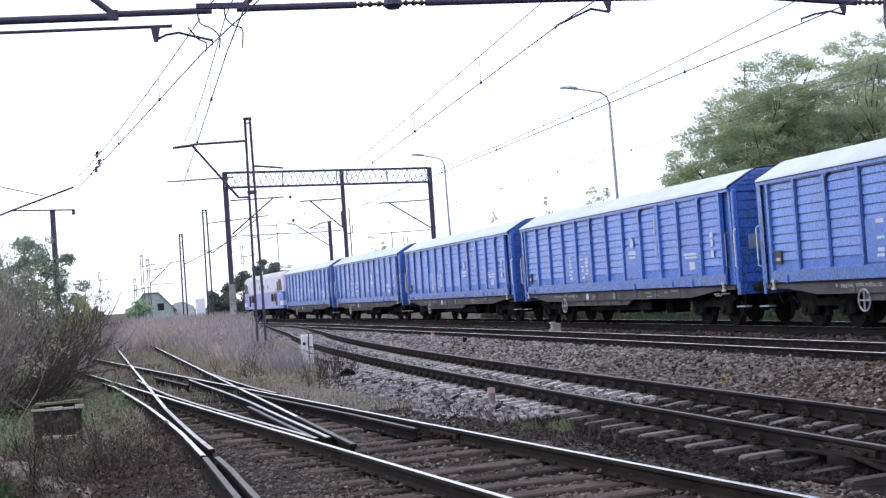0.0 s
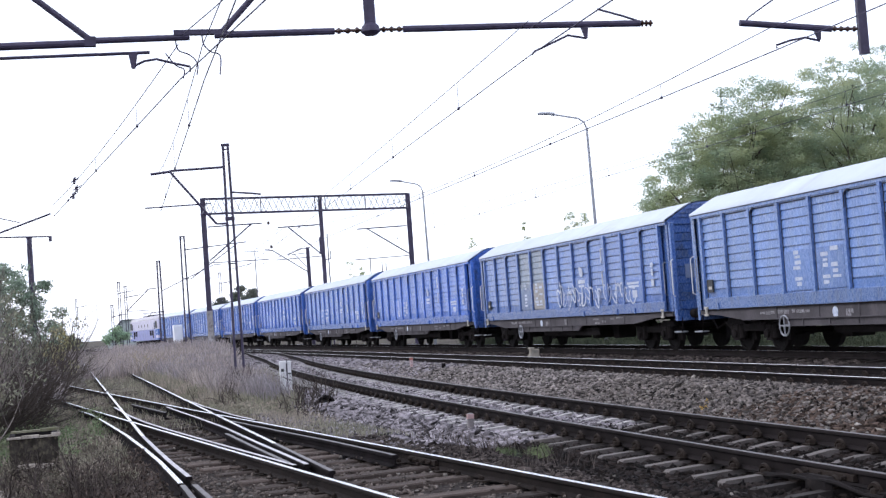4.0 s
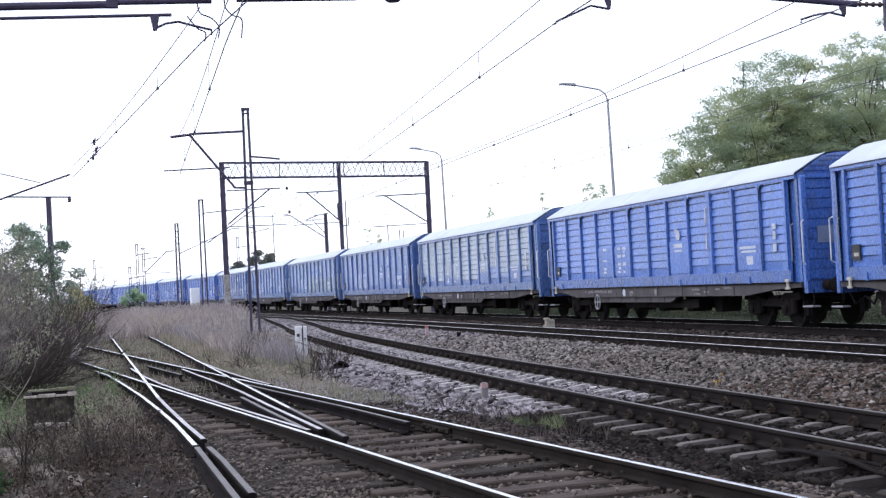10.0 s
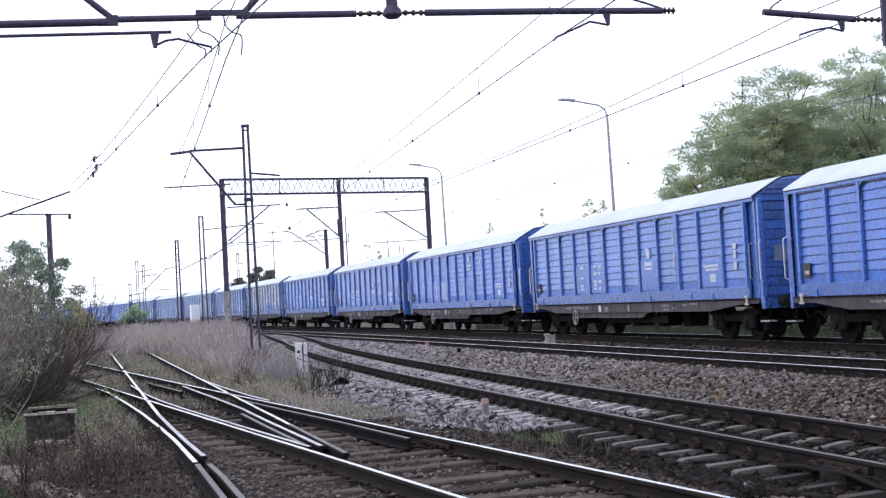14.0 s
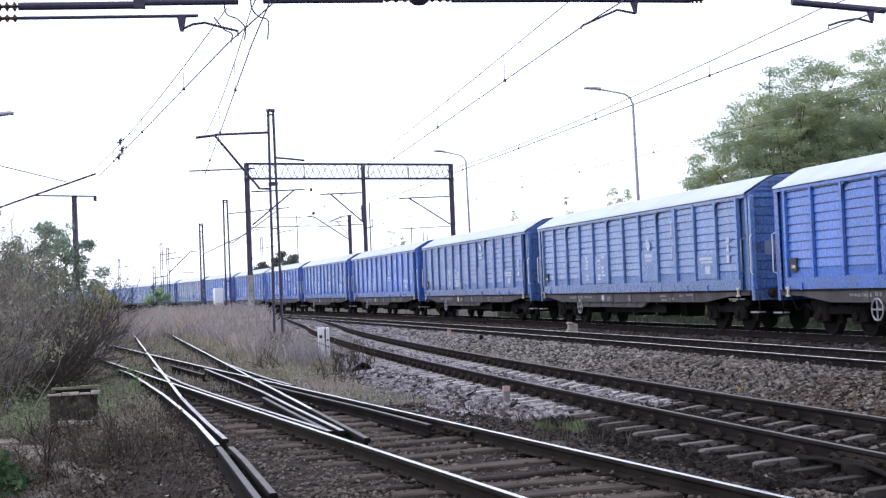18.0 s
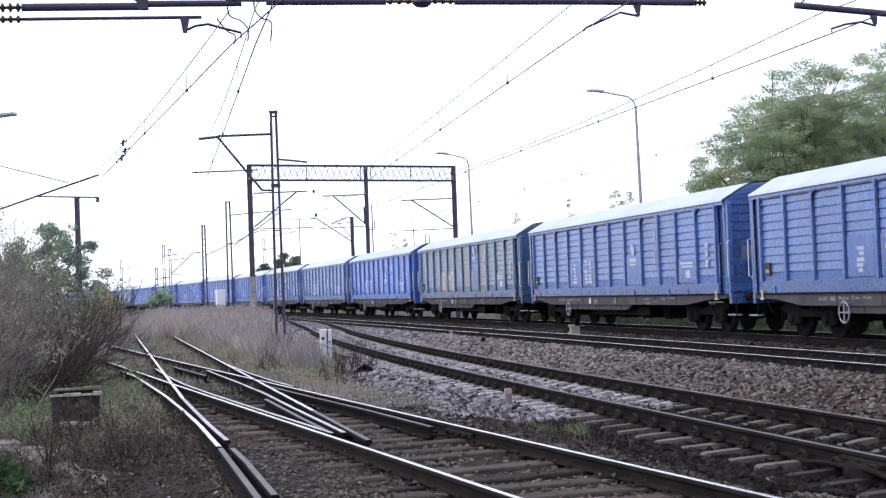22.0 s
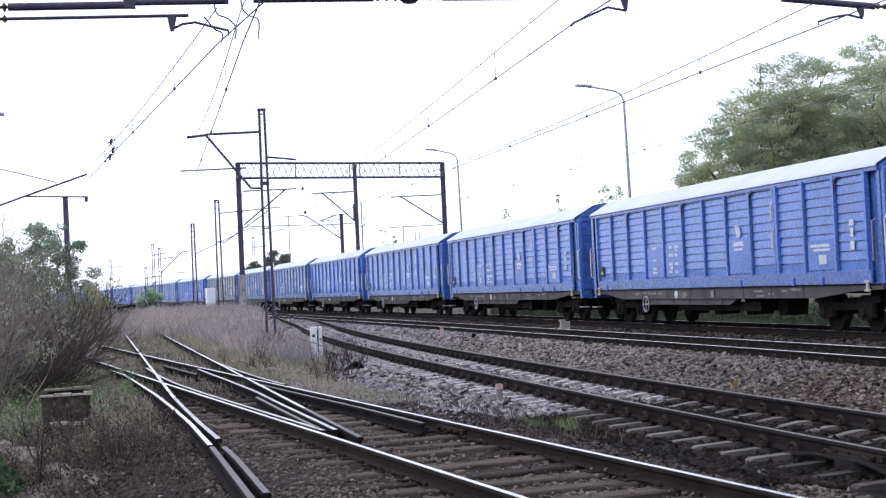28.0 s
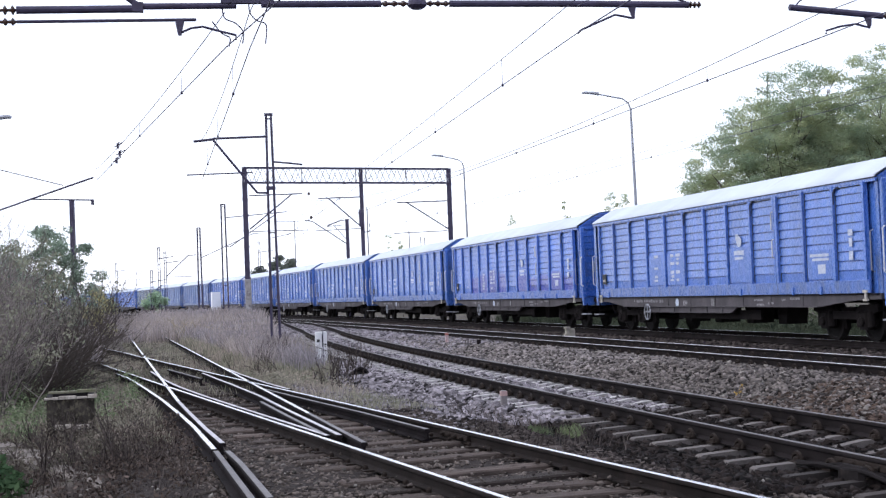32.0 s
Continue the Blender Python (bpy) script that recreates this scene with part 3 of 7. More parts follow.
def scatter_stones(name, label, where, count, size, mat, seed, avoid=None, lift=0.04):
    """Broken stones strewn over the beds: where(rng, n) gives x and y."""
    rng = np.random.default_rng(seed)
    x, y = where(rng, count)
    if avoid:
        line, first = avoid
        slope = np.array([line(b + 0.5) - line(b - 0.5) for b in y])
        off = x - np.array([line(b) for b in y])
        spare = np.where(y < 19, 0.25, 0.0) if line is line_b else 0.3
        laid = [first]
        while laid[-1] < 60:
            laid.append(laid[-1] + 0.6 * math.cos(math.radians(heading(line, laid[-1]))))
        foot = y + off * slope / (1 + slope * slope)
        keep = (np.abs(foot[:, None] - np.array(laid)[None]).min(1) > 0.10) | (np.abs(off) > 1.2) | (rng.uniform(0, 1, len(x)) < spare)
        x, y = x[keep], y[keep]
    z = np.array([bed_height(a, b)[0] for a, b in zip(x, y)])
    base = np.array([(1, 0, 0), (0, 1, 0), (-1, 0, 0), (0, -1, 0), (0, 0, 1), (0, 0, -1)], float) * 0.72
    tris = np.array([(0, 1, 4), (1, 2, 4), (2, 3, 4), (3, 0, 4), (1, 0, 5), (2, 1, 5), (3, 2, 5), (0, 3, 5)])
    n = len(x)
    v = base[None] * rng.uniform(0.6, 1.2, (n, 1, 3)) + rng.uniform(-0.30, 0.30, (n, 6, 3))
    q = rng.normal(size=(n, 4))
    q /= np.linalg.norm(q, axis=1)[:, None]
    w, a, b, c = q.T
    rot = np.array([[1 - 2 * (b * b + c * c), 2 * (a * b - c * w), 2 * (a * c + b * w)], [2 * (a * b + c * w), 1 - 2 * (a * a + c * c), 2 * (b * c - a * w)],
                    [2 * (a * c - b * w), 2 * (b * c + a * w), 1 - 2 * (a * a + b * b)]]).transpose(2, 0, 1)
    v = np.einsum("nij,nkj->nki", rot, v) * rng.uniform(size[0], size[1], (n, 1, 1)) * np.array([1.1, 1.1, 0.8])
    v += np.stack([x, y, z + rng.uniform(-0.01, lift, n)], 1)[:, None]
    f = (tris[None] + 6 * np.arange(n)[:, None, None]).reshape(-1, 3)
    tagged(new(name, big_mesh(name, v.reshape(-1, 3), f, mat)), label, "ballast", kind="stuff")


def strip(y0, y1, left, right, power=1.0):
    """Random places between two lines, thicker near y0."""
    def where(rng, n):
        y = y0 + (y1 - y0) * rng.uniform(0, 1, n) ** power
        k = rng.uniform(0, 1, n)
        return np.array([left(b) + (right(b) - left(b)) * t for b, t in zip(y, k)]), y
    return where


lay_track("yard track with polished rails on old wooden sleepers", line_a, -30, 60, "wood", 7.2 - 0.5585 * 24, 34, 7.0, 26.0, jitter=1.6)
siding = thing("railway_track", "disused straight track with rusty rail ends on wooden sleepers", "track", kind="structure")
lay_rail(path_of(line_e, -30, 14.2, HALF), siding, M_DULL, section=LOW_BODY)
lay_rail(path_of(line_e, 21.5, 110, HALF), siding, section=LOW_BODY)
lay_rail(path_of(line_e, 14.1, 18.0, -HALF), siding, M_DULL, section=LOW_BODY)
lay_rail(path_of(line_e, 18.0, 110, -HALF), siding, section=LOW_BODY)
SLEEPER_W = sleeper_mesh("wood")
y = 26.0
while y < 44:
    ob = new("sleeper", SLEEPER_W)
    ob.parent = siding
    ob.matrix_basis = pose(line_e(y), y, random.uniform(-0.03, -0.012), 0, 0, heading(line_e, y) + random.uniform(-1, 1))
    y += 0.6
y = 16.8
while y < 25:
    ob = new("sleeper", SLEEPER_W)
    ob.parent = siding
    ob.matrix_basis = pose(line_e(y) - 0.55, y, random.uniform(-0.075, -0.035), 0, 0, heading(line_a, y) + random.uniform(-2, 2))
    y += 0.62


def piece(line, offsets, label, head=None):
    """A rail of the crossing: (distance ahead, metres beside a centre line) from end to end, drawn as one smooth bend."""
    ys = [y for y, _ in offsets]
    n = max(6, int(abs(ys[-1] - ys[0]) / 0.5))
    up = sorted(offsets)
    fine = [ys[0] + (ys[-1] - ys[0]) * k / n for k in range(n + 1)]
    pts = [Vector((line(y) + float(np.interp(y, [p[0] for p in up], [p[1] for p in up])), y, 0)) for y in fine]
    t = lay_rail(pts, siding, head or M_GUARD, "guard_rail", 0.003, section=LOW_BODY)
    t["label"] = label


piece(line_e, [(30.5, -1.66), (28.4, -1.42), (25, -1.2), (22, -1.02), (19.2, -0.90), (16.9, -0.82), (14.2, -0.78)], "bright wing rail that joins both tracks", M_HEAD)
piece(line_e, [(21.5, -0.78), (19, -0.745), (16.6, -0.70), (14.8, -0.645)], "worn end of the crossing rail")
piece(line_e, [(14.0, -0.66), (12.95, -0.635), (10.6, -0.635)], "rusty guard rail with bolt holes", M_DULL)
piece(line_a, [(31.0, -0.22), (27.4, -0.50), (24.8, -0.63), (22.4, -0.675), (20, -0.685), (15.2, -0.68)], "worn wing rail along the bent track")
piece(line_e, [(32.0, 0.80), (28.5, 0.88), (25.1, 1.04), (23.2, 1.19)], "worn outer wing rail of the crossing")
piece(line_a, [(29.5, 0.66), (27, 0.48), (25.1, 0.36), (21.9, 0.12), (18.8, -0.20), (16.3, -0.44), (15.2, -0.55)], "worn wing rail that turns along the straight track")
piece(line_e, [(20.6, 0.42), (17.8, 0.47), (15.5, 0.53)], "rusty guard rail end", M_DULL)
piece(line_a, [(24.0, 0.58), (20.5, 0.56), (18, 0.57), (15.5, 0.52)], "rusty guard rail along the stock rail", M_DULL)
piece(line_a, [(31.6, 0.28), (27.4, 0.24)], "short rusty guard rail", M_DULL)

lay_track("connecting track on concrete sleepers with oily clips", line_b, -30, 100, "concrete", 9.5, 66, 9.5, 60, head=M_DULL, oily=19.0)
lay_track("main track on the camera's side, rails dark with rust", line_c, -60, 420, "concrete", 18, 44, 18, 60, head=M_GLEAM, oily=60)
# Near-black sleepers: the shade beneath the train is put into their colour.
lay_track("main track under the train, rails dark with rust", line_d, -80, 440, "concrete", 28, 40, head=M_TARNISH, oily=60)



def rail_joint(line, side, y, label, cable=False):
    """Two bolted fishplates where rails meet, in some places with a bond cable round them."""
    t = thing("rail_joint", label, "rail joint", pose(line(y), y, 0, 0, 0, heading(line, y)) @ pose(side * HALF, 0, 0), group="rail joints")
    for s in (-1, 1):
        part("fishplate", Geo().prism([(s * 0.012, -0.105), (s * 0.062, -0.100), (s * 0.055, -0.05), (s * 0.020, -0.045)], -0.42, 0.42, lambda p: (p[0], p[1], p[2])), M_CLIP, t)
        for k in range(4):
            part("bolt", Geo().lathe([(0.024, 0), (0.024, 0.03), (0.012, 0.032), (0.012, 0.05)], pose(s * 0.052, -0.3 + 0.2 * k, -0.075, 0, 90 * s), 6), M_CLIP, t)
    if cable:
        for k in range(3):
            run_of = [(-0.085 - 0.035 * k - 0.03 * math.sin(v * 2.2 + k), v, -0.155 + 0.055 * math.cos(v * 1.6) ** 2 + 0.012 * math.sin(v * 7 + 2 * k)) for v in np.linspace(-1.0, 1.0, 17)]
            part("bond_cable", Geo().tube(run_of, 0.018, 6), M_UNDER, t)
        part("grease_box", Geo().box(-0.20, -0.08, -0.25, 0.15, -0.19, -0.07, chamfer=0.04), M_UNDER, t, "black greasy box against the rail")
    return t


rail_joint(line_b, -1, 12.0, "black greasy rail joint with a box and bond cables", True)
rail_joint(line_b, 1, 30.0, "bolted rail joint on the connecting track")
rail_joint(line_a, 1, 15.1, "worn bolted rail joint on the yard track")

# ---- loose ballast ----
scatter_stones("ballast", "grey broken granite on the shoulder of the track", strip(18, 38, lambda y: line_b(y) - 2.75, lambda y: line_b(y) - 0.8, 1.5), 9500, (0.06, 0.115), M_STONE, 1, (line_b, 9.5), 0.035)
scatter_stones("ballast", "grey stones spilled towards the yard track", strip(17, 31, lambda y: line_b(y) - 3.9, lambda y: line_b(y) - 2.6, 1.2), 2600, (0.035, 0.085), M_STONE, 35, None, 0.02)
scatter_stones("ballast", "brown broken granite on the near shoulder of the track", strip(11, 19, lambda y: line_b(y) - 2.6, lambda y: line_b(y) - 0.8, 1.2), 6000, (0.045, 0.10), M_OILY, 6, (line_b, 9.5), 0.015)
scatter_stones("ballast", "grey broken granite between the rails", strip(19, 44, lambda y: line_b(y) - 0.8, lambda y: line_b(y) + 0.9, 1.4), 11000, (0.05, 0.105), M_STONE, 2, None, 0.03)
scatter_stones("ballast", "oily dark broken granite between the rails", strip(9, 20, lambda y: line_b(y) - 0.8, lambda y: line_b(y) + 0.9, 1.2), 9000, (0.045, 0.10), M_OILY, 7, None, 0.03)
scatter_stones("ballast", "grey and brown broken granite between the tracks", strip(30, 54, lambda y: line_b(y) + 0.8, lambda y: line_c(y) - 0.7, 1.2), 16000, (0.05, 0.10), M_BSTONE, 3)
scatter_stones("ballast", "grey-brown broken granite between the tracks", strip(19, 32, lambda y: line_b(y) + 0.8, lambda y: line_c(y) - 0.7, 1.1), 23000, (0.045, 0.09), M_MSTONE, 13)
scatter_stones("ballast", "dark brown broken granite between the tracks", strip(11, 22.5, lambda y: line_b(y) + 0.8, lambda y: line_c(y) - 0.7, 1.0), 19000, (0.045, 0.095), M_RSTONE, 8)
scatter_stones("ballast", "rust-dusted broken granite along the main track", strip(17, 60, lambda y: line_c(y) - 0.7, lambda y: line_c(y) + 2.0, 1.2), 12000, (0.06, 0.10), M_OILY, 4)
scatter_stones("ballast", "dirty gravel between old sleepers", strip(8, 24, lambda y: line_a(y) - 2.6, lambda y: line_a(y) + 1.9, 1.3), 21000, (0.016, 0.048), M_DIRT, 5, (line_a, 7.2), 0.01)
scatter_stones("ballast", "dirt and gravel kicked over the old sleepers", strip(8, 26, lambda y: line_a(y) - 1.5, lambda y: line_a(y) + 1.5, 1.3), 1500, (0.012, 0.035), M_DIRT, 36, None, 0.085)
scatter_stones("ballast", "black gravel heaped along the yard track", strip(8.5, 20, lambda y: line_a(y) + 1.0, lambda y: line_b(y) - 2.2, 1.1), 14000, (0.02, 0.06), M_DKSTONE, 9)
scatter_stones("ballast", "dark grit and crumbled soil beside the siding", strip(8, 22, lambda y: line_e(y) - 4.6, lambda y: line_e(y) - 0.7, 1.2), 9000, (0.012, 0.05), M_DKSTONE, 33, None, 0.0)
scatter_stones("debris", "pale chips and scraps strewn between the old sleepers", strip(8, 30, lambda y: min(line_a(y), line_e(y)) - 2.2, lambda y: line_a(y) + 1.9, 1.2), 800, (0.012, 0.045), M_CHIP, 21, None, 0.06)
scatter_stones("debris", "pale dusty stones on the ballast", strip(14, 45, lambda y: line_b(y) + 0.8, lambda y: line_c(y) - 0.7, 1.3), 1500, (0.05, 0.09), M_CHIP, 22, None, 0.06)
scatter_stones("ballast", "pale grey broken granite farther along the tracks", strip(44, 96, lambda y: line_b(y) - 2.4, lambda y: line_c(y) - 0.7, 1.3), 16000, (0.07, 0.15), M_FARSTONE, 31, None, 0.03)
scatter_stones("ballast", "grey-brown broken granite between the main tracks", strip(30, 96, lambda y: line_c(y) + 1.2, lambda y: line_d(y) - 1.2, 1.2), 9000, (0.06, 0.12), M_DKSTONE, 32, None, 0.02)


# ---- train ----
PITCH, BODY = 20.19, 18.54
TRACK_Y = np.arange(-650, 1000, 1.0)
TRACK_X = np.array([line_d(v) for v in TRACK_Y])
TRACK_S = np.concatenate([[0], np.cumsum(np.hypot(np.diff(TRACK_X), np.diff(TRACK_Y)))])
TRACK_S -= np.interp(15.0, TRACK_Y, TRACK_S)


def on_track(s):
    y = float(np.interp(s, TRACK_S, TRACK_Y))
    return Vector((line_d(y), y, 0))


def run(t):
    """How far the first wagon's front has come along the track at t seconds."""
    return 101.84 + 15.788 * t - 0.000267 * t * t - 0.000203 * t ** 3


def on_rails(s, reach):
    """The pose of a vehicle centred at s that stands on two bogies."""
    a, b = on_track(s - reach), on_track(s + reach)
    m = (a + b) / 2
    d = b - a
    return pose(m.x, m.y, 0, 0, 0, math.degrees(math.atan2(d.y, d.x)))


def panel_mesh(w, mat, z0=1.44, z1=3.60):
    """A pressed side panel: boards that lean out towards their lower edge, with a deep groove under each, dying out at the sides."""
    g = Geo()
    h, n = z1 - z0, 10
    xs = [-w / 2 + 0.02, -w / 2 + 0.14, w / 2 - 0.14, w / 2 - 0.02]
    prof = [(0.0, z0)]
    for k in range(n - 1):
        b = z0 + h * (k + 1) / n
        prof += [(0.004, b - 0.017), (-0.035, b - 0.014), (-0.035, b + 0.010), (0.018, b + 0.014), (0.016, b + 0.05)]
    prof.append((0.0, z1))
    vs = [(x, (y if 0 < i < 3 else 0.0), z) for y, z in prof for i, x in enumerate(xs)]
    g.add(vs, [(r * 4 + i + 1, r * 4 + i, r * 4 + 4 + i, r * 4 + 5 + i) for r in range(len(prof) - 1) for i in range(3)])
    return mesh("side_panel", g, mat)


def arch_mesh(w, mat):
    """A narrow corner plate that rounds off a panel at its top."""
    g = Geo()
    for s in (1,):
        pts = [(s * (w / 2 - 0.02), 3.60), (s * (w / 2 - 0.22), 3.60), (s * (w / 2 - 0.12), 3.56), (s * (w / 2 - 0.05), 3.48), (s * (w / 2 - 0.02), 3.36)]
        g.prism(pts, 0.0, 0.055)
    return mesh("corner_plate", g, mat)


def wheel_geo(g, x, y, r=0.46):
    s = 1 if y > 0 else -1
    m = pose(x, y, r, -90 * s)
    g.lathe([(r, -0.06), (r, 0.055), (r - 0.07, 0.068), (r - 0.09, 0.03), (0.16, 0.02), (0.13, 0.085), (0.05, 0.085)], m, 28)
    g.lathe([(r + 0.03, -0.095), (r + 0.03, -0.06), (r, -0.058)], m, 28)
    return g


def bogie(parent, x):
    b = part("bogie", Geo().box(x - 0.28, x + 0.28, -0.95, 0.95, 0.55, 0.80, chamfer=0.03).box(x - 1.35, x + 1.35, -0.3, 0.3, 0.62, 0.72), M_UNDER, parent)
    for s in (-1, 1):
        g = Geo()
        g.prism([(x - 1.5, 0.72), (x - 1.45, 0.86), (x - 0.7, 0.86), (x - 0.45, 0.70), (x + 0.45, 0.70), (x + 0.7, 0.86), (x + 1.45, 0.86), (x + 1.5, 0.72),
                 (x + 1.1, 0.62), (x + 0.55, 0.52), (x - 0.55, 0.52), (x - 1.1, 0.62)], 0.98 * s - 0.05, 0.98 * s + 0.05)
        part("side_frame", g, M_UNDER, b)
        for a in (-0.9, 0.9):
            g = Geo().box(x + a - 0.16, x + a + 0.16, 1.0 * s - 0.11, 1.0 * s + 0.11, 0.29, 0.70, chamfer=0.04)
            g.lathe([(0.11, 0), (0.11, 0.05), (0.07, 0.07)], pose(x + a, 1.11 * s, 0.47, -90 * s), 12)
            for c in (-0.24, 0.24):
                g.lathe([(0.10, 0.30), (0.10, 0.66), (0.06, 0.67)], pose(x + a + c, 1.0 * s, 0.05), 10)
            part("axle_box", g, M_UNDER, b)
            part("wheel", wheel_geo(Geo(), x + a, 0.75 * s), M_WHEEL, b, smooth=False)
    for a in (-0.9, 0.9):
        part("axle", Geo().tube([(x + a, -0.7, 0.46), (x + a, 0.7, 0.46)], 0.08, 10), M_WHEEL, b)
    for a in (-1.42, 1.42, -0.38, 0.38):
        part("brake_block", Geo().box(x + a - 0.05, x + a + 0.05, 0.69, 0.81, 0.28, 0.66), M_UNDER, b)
    return b


BAY = 1.47
BAYS = [-6 * BAY + BAY * (k + 0.5) for k in range(12)]


def mark(parent, name, rects, y, mat, label=""):
    """Stencilled shapes on the side: each (x, z, width, height)."""
    g = Geo()
    for x, z, w, h in rects:
        g.box(x - w / 2, x + w / 2, y, y + 0.004, z - h / 2, z + h / 2)
    return tagged(part(name, g, mat, parent, label), kind="stuff" if len(rects) > 4 else "")


def roof_section(z=0.0, reach=1.47):
    """Half-round roof: (across, up) from one eave to the other."""
    half = [(reach + 0.02, 3.695), (1.475, 3.745), (1.25, 3.87), (0.95, 4.045), (0.74, 4.155), (0.60, 4.205), (0.3, 4.235), (0.0, 4.24)]
    return [(-a, b + z) for a, b in half] + [(a, b + z) for a, b in half[-2::-1]]


def build_wagon(tone, label, logo_high=False, extra=None, bays_in={}):
    """A bogie covered wagon with two sliding side walls; x points along the train, the side at +y faces the yard."""
    w = thing("covered_wagon", label, "wagon", group="wagons of the train")
    L, W = BODY / 2, 1.40
    # body with its far side, floor and end walls
    g = Geo().box(-L + 0.12, L - 0.12, -W, W - 0.06, 1.13, 3.70)
    for s in (-1, 1):
        sec = [(a * W / 1.47, b - 0.03) for a, b in roof_section()]
        n = len(sec)
        xo, xi = s * (L - 0.02), s * (L - 0.14)
        vs = [(x, a, b) for x in (xo, xi) for a, b in [(-W, 1.13), *sec, (W, 1.13)]]
        m = n + 2
        fs = [tuple(range(m)) if s < 0 else tuple(range(m - 1, -1, -1))] + [(i, i + 1, m + i + 1, m + i) for i in range(m - 1)]
        g.add(vs, fs)
    # Darkened paint for the ends: their shade and dust are put into the colour.
    darker = END_SHADES[tone.name]
    body = part("body", g, darker, w, "end walls in a darker copy of the paint for shade and dust")
    for s in (-1, 1):
        for k in range(10):
            z = 1.20 + k * 0.24
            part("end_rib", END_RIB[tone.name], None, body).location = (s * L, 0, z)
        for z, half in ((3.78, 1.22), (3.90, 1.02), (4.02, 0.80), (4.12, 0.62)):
            part("gable_rib", Geo().box(min(s * (L - 0.02), s * (L + 0.025)), max(s * (L - 0.02), s * (L + 0.025)), -half, half, z, z + 0.04), darker, body)
        part("eave_beam", Geo().box(min(s * (L - 0.02), s * (L + 0.07)), max(s * (L - 0.02), s * (L + 0.07)), -W, W, 3.60, 3.70), darker, body)
        part("end_plate", Geo().box(min(s * (L + 0.03), s * (L + 0.05)), max(s * (L + 0.03), s * (L + 0.05)), 0.45, 0.98, 2.05, 2.45), M_PLATE, body, "dull grey-blue plate on the end wall")
        for y in (-W, W - 0.14):
            part("corner_post", Geo().box(s * (L + 0.06) - 0.06, s * (L + 0.06) + 0.06, y, y + 0.14, 1.0, 3.66, chamfer=0.02), tone, body)
        g = Geo().box(s * (L + 0.02), s * (L + 0.16), -1.38, 1.38, 0.86, 1.16, chamfer=0.02)
        part("buffer_beam", g, darker, w)
        for y in (-0.875, 0.875):
            g = Geo().lathe([(0.13, 0), (0.13, 0.30), (0.085, 0.31), (0.085, 0.56), (0.22, 0.57), (0.225, 0.60), (0.17, 0.625)], pose(s * (L + 0.16), y, 1.04, 0, 90 * s), 16)
            part("buffer", g, M_UNDER, w)
        part("coupling", Geo().tube([(s * (L + 0.1), 0, 1.0), (s * (L + 0.45), 0, 0.98), (s * (L + 0.82), 0, 0.90)], 0.035, 8)
             .tube([(s * (L + 0.1), 0.3, 0.9), (s * (L + 0.4), 0.3, 0.55), (s * (L + 0.8), 0.25, 0.72)], 0.025, 8), M_UNDER, w)
        part("end_label", Geo().box(s * (L + 0.036), s * (L + 0.041), 0.15, 0.55, 2.72, 2.84), M_MARK, w, "white stencilled end label")
        part("lamp_bracket", Geo().box(s * (L - 0.62) - 0.035, s * (L - 0.62) + 0.035, W + 0.06, W + 0.1, 0.98, 1.20).box(s * (L - 0.62) - 0.09, s * (L - 0.62) + 0.09, W + 0.06, W + 0.11, 1.15, 1.21)
             .box(s * (L - 0.62) - 0.09, s * (L - 0.62) + 0.09, W + 0.06, W + 0.11, 0.96, 1.01), M_CREAM, w, "cream lamp bracket")
        part("corner_rail", Geo().tube([(s * (L + 0.13), W - 0.02, 1.55), (s * (L + 0.17), W + 0.06, 1.6), (s * (L + 0.17), W + 0.06, 2.55), (s * (L + 0.13), W - 0.02, 2.6)], 0.018, 6), M_WHITE, w, "pale grab rail")
        part("handrail", Geo().tube([(s * (L - 0.25), W + 0.04, 1.6), (s * (L - 0.25), W + 0.12, 1.64), (s * (L - 0.25), W + 0.12, 2.5), (s * (L - 0.25), W + 0.04, 2.54)], 0.016, 6), M_GALV, w)
        part("step", Geo().tube([(s * (L - 0.1), W - 0.05, 0.98), (s * (L - 0.1), W - 0.02, 0.55), (s * (L + 0.4), W - 0.02, 0.55), (s * (L + 0.4), W - 0.05, 0.95)], 0.016, 6), M_UNDER, w)
        part("step_tread", Geo().box(min(s * (L - 0.1), s * (L + 0.4)), max(s * (L - 0.1), s * (L + 0.4)), W - 0.2, W, 0.53, 0.565), M_GALV, w)
    # roof sheet
    sec, g = roof_section(), Geo()
    n = len(sec)
    xs = np.linspace(-L + 0.02, L - 0.02, 25)
    vs = [(x, a, b) for x in xs for a, b in sec]
    fs = [(i * n + j, i * n + j + 1, (i + 1) * n + j + 1, (i + 1) * n + j) for i in range(len(xs) - 1) for j in range(n - 1)]
    g.add(vs, fs)
    low = [(x, a * 0.99, b - 0.02) for x in xs for a, b in sec]
    g.add(low, [f[::-1] for f in fs])
    part("roof", g, M_ROOF, w, "pale weathered roof", smooth=True)
    for y0, y1 in ((W + 0.01, W + 0.075), (-W - 0.07, -W - 0.005)):
        part("roof_rail", Geo().box(-L + 0.02, L - 0.02, y0, y1, 3.60, 3.672), tone, w)
        # Dark strip painted in for the shadow under the roof edge.
        part("eave_seal", Geo().box(-L + 0.03, L - 0.03, y0 + (0.004 if y0 > 0 else -0.008), y1 + (0.008 if y0 > 0 else -0.004), 3.668, 3.70), M_SHADOWLINE, w, "dark strip for the shadow under the roof edge")
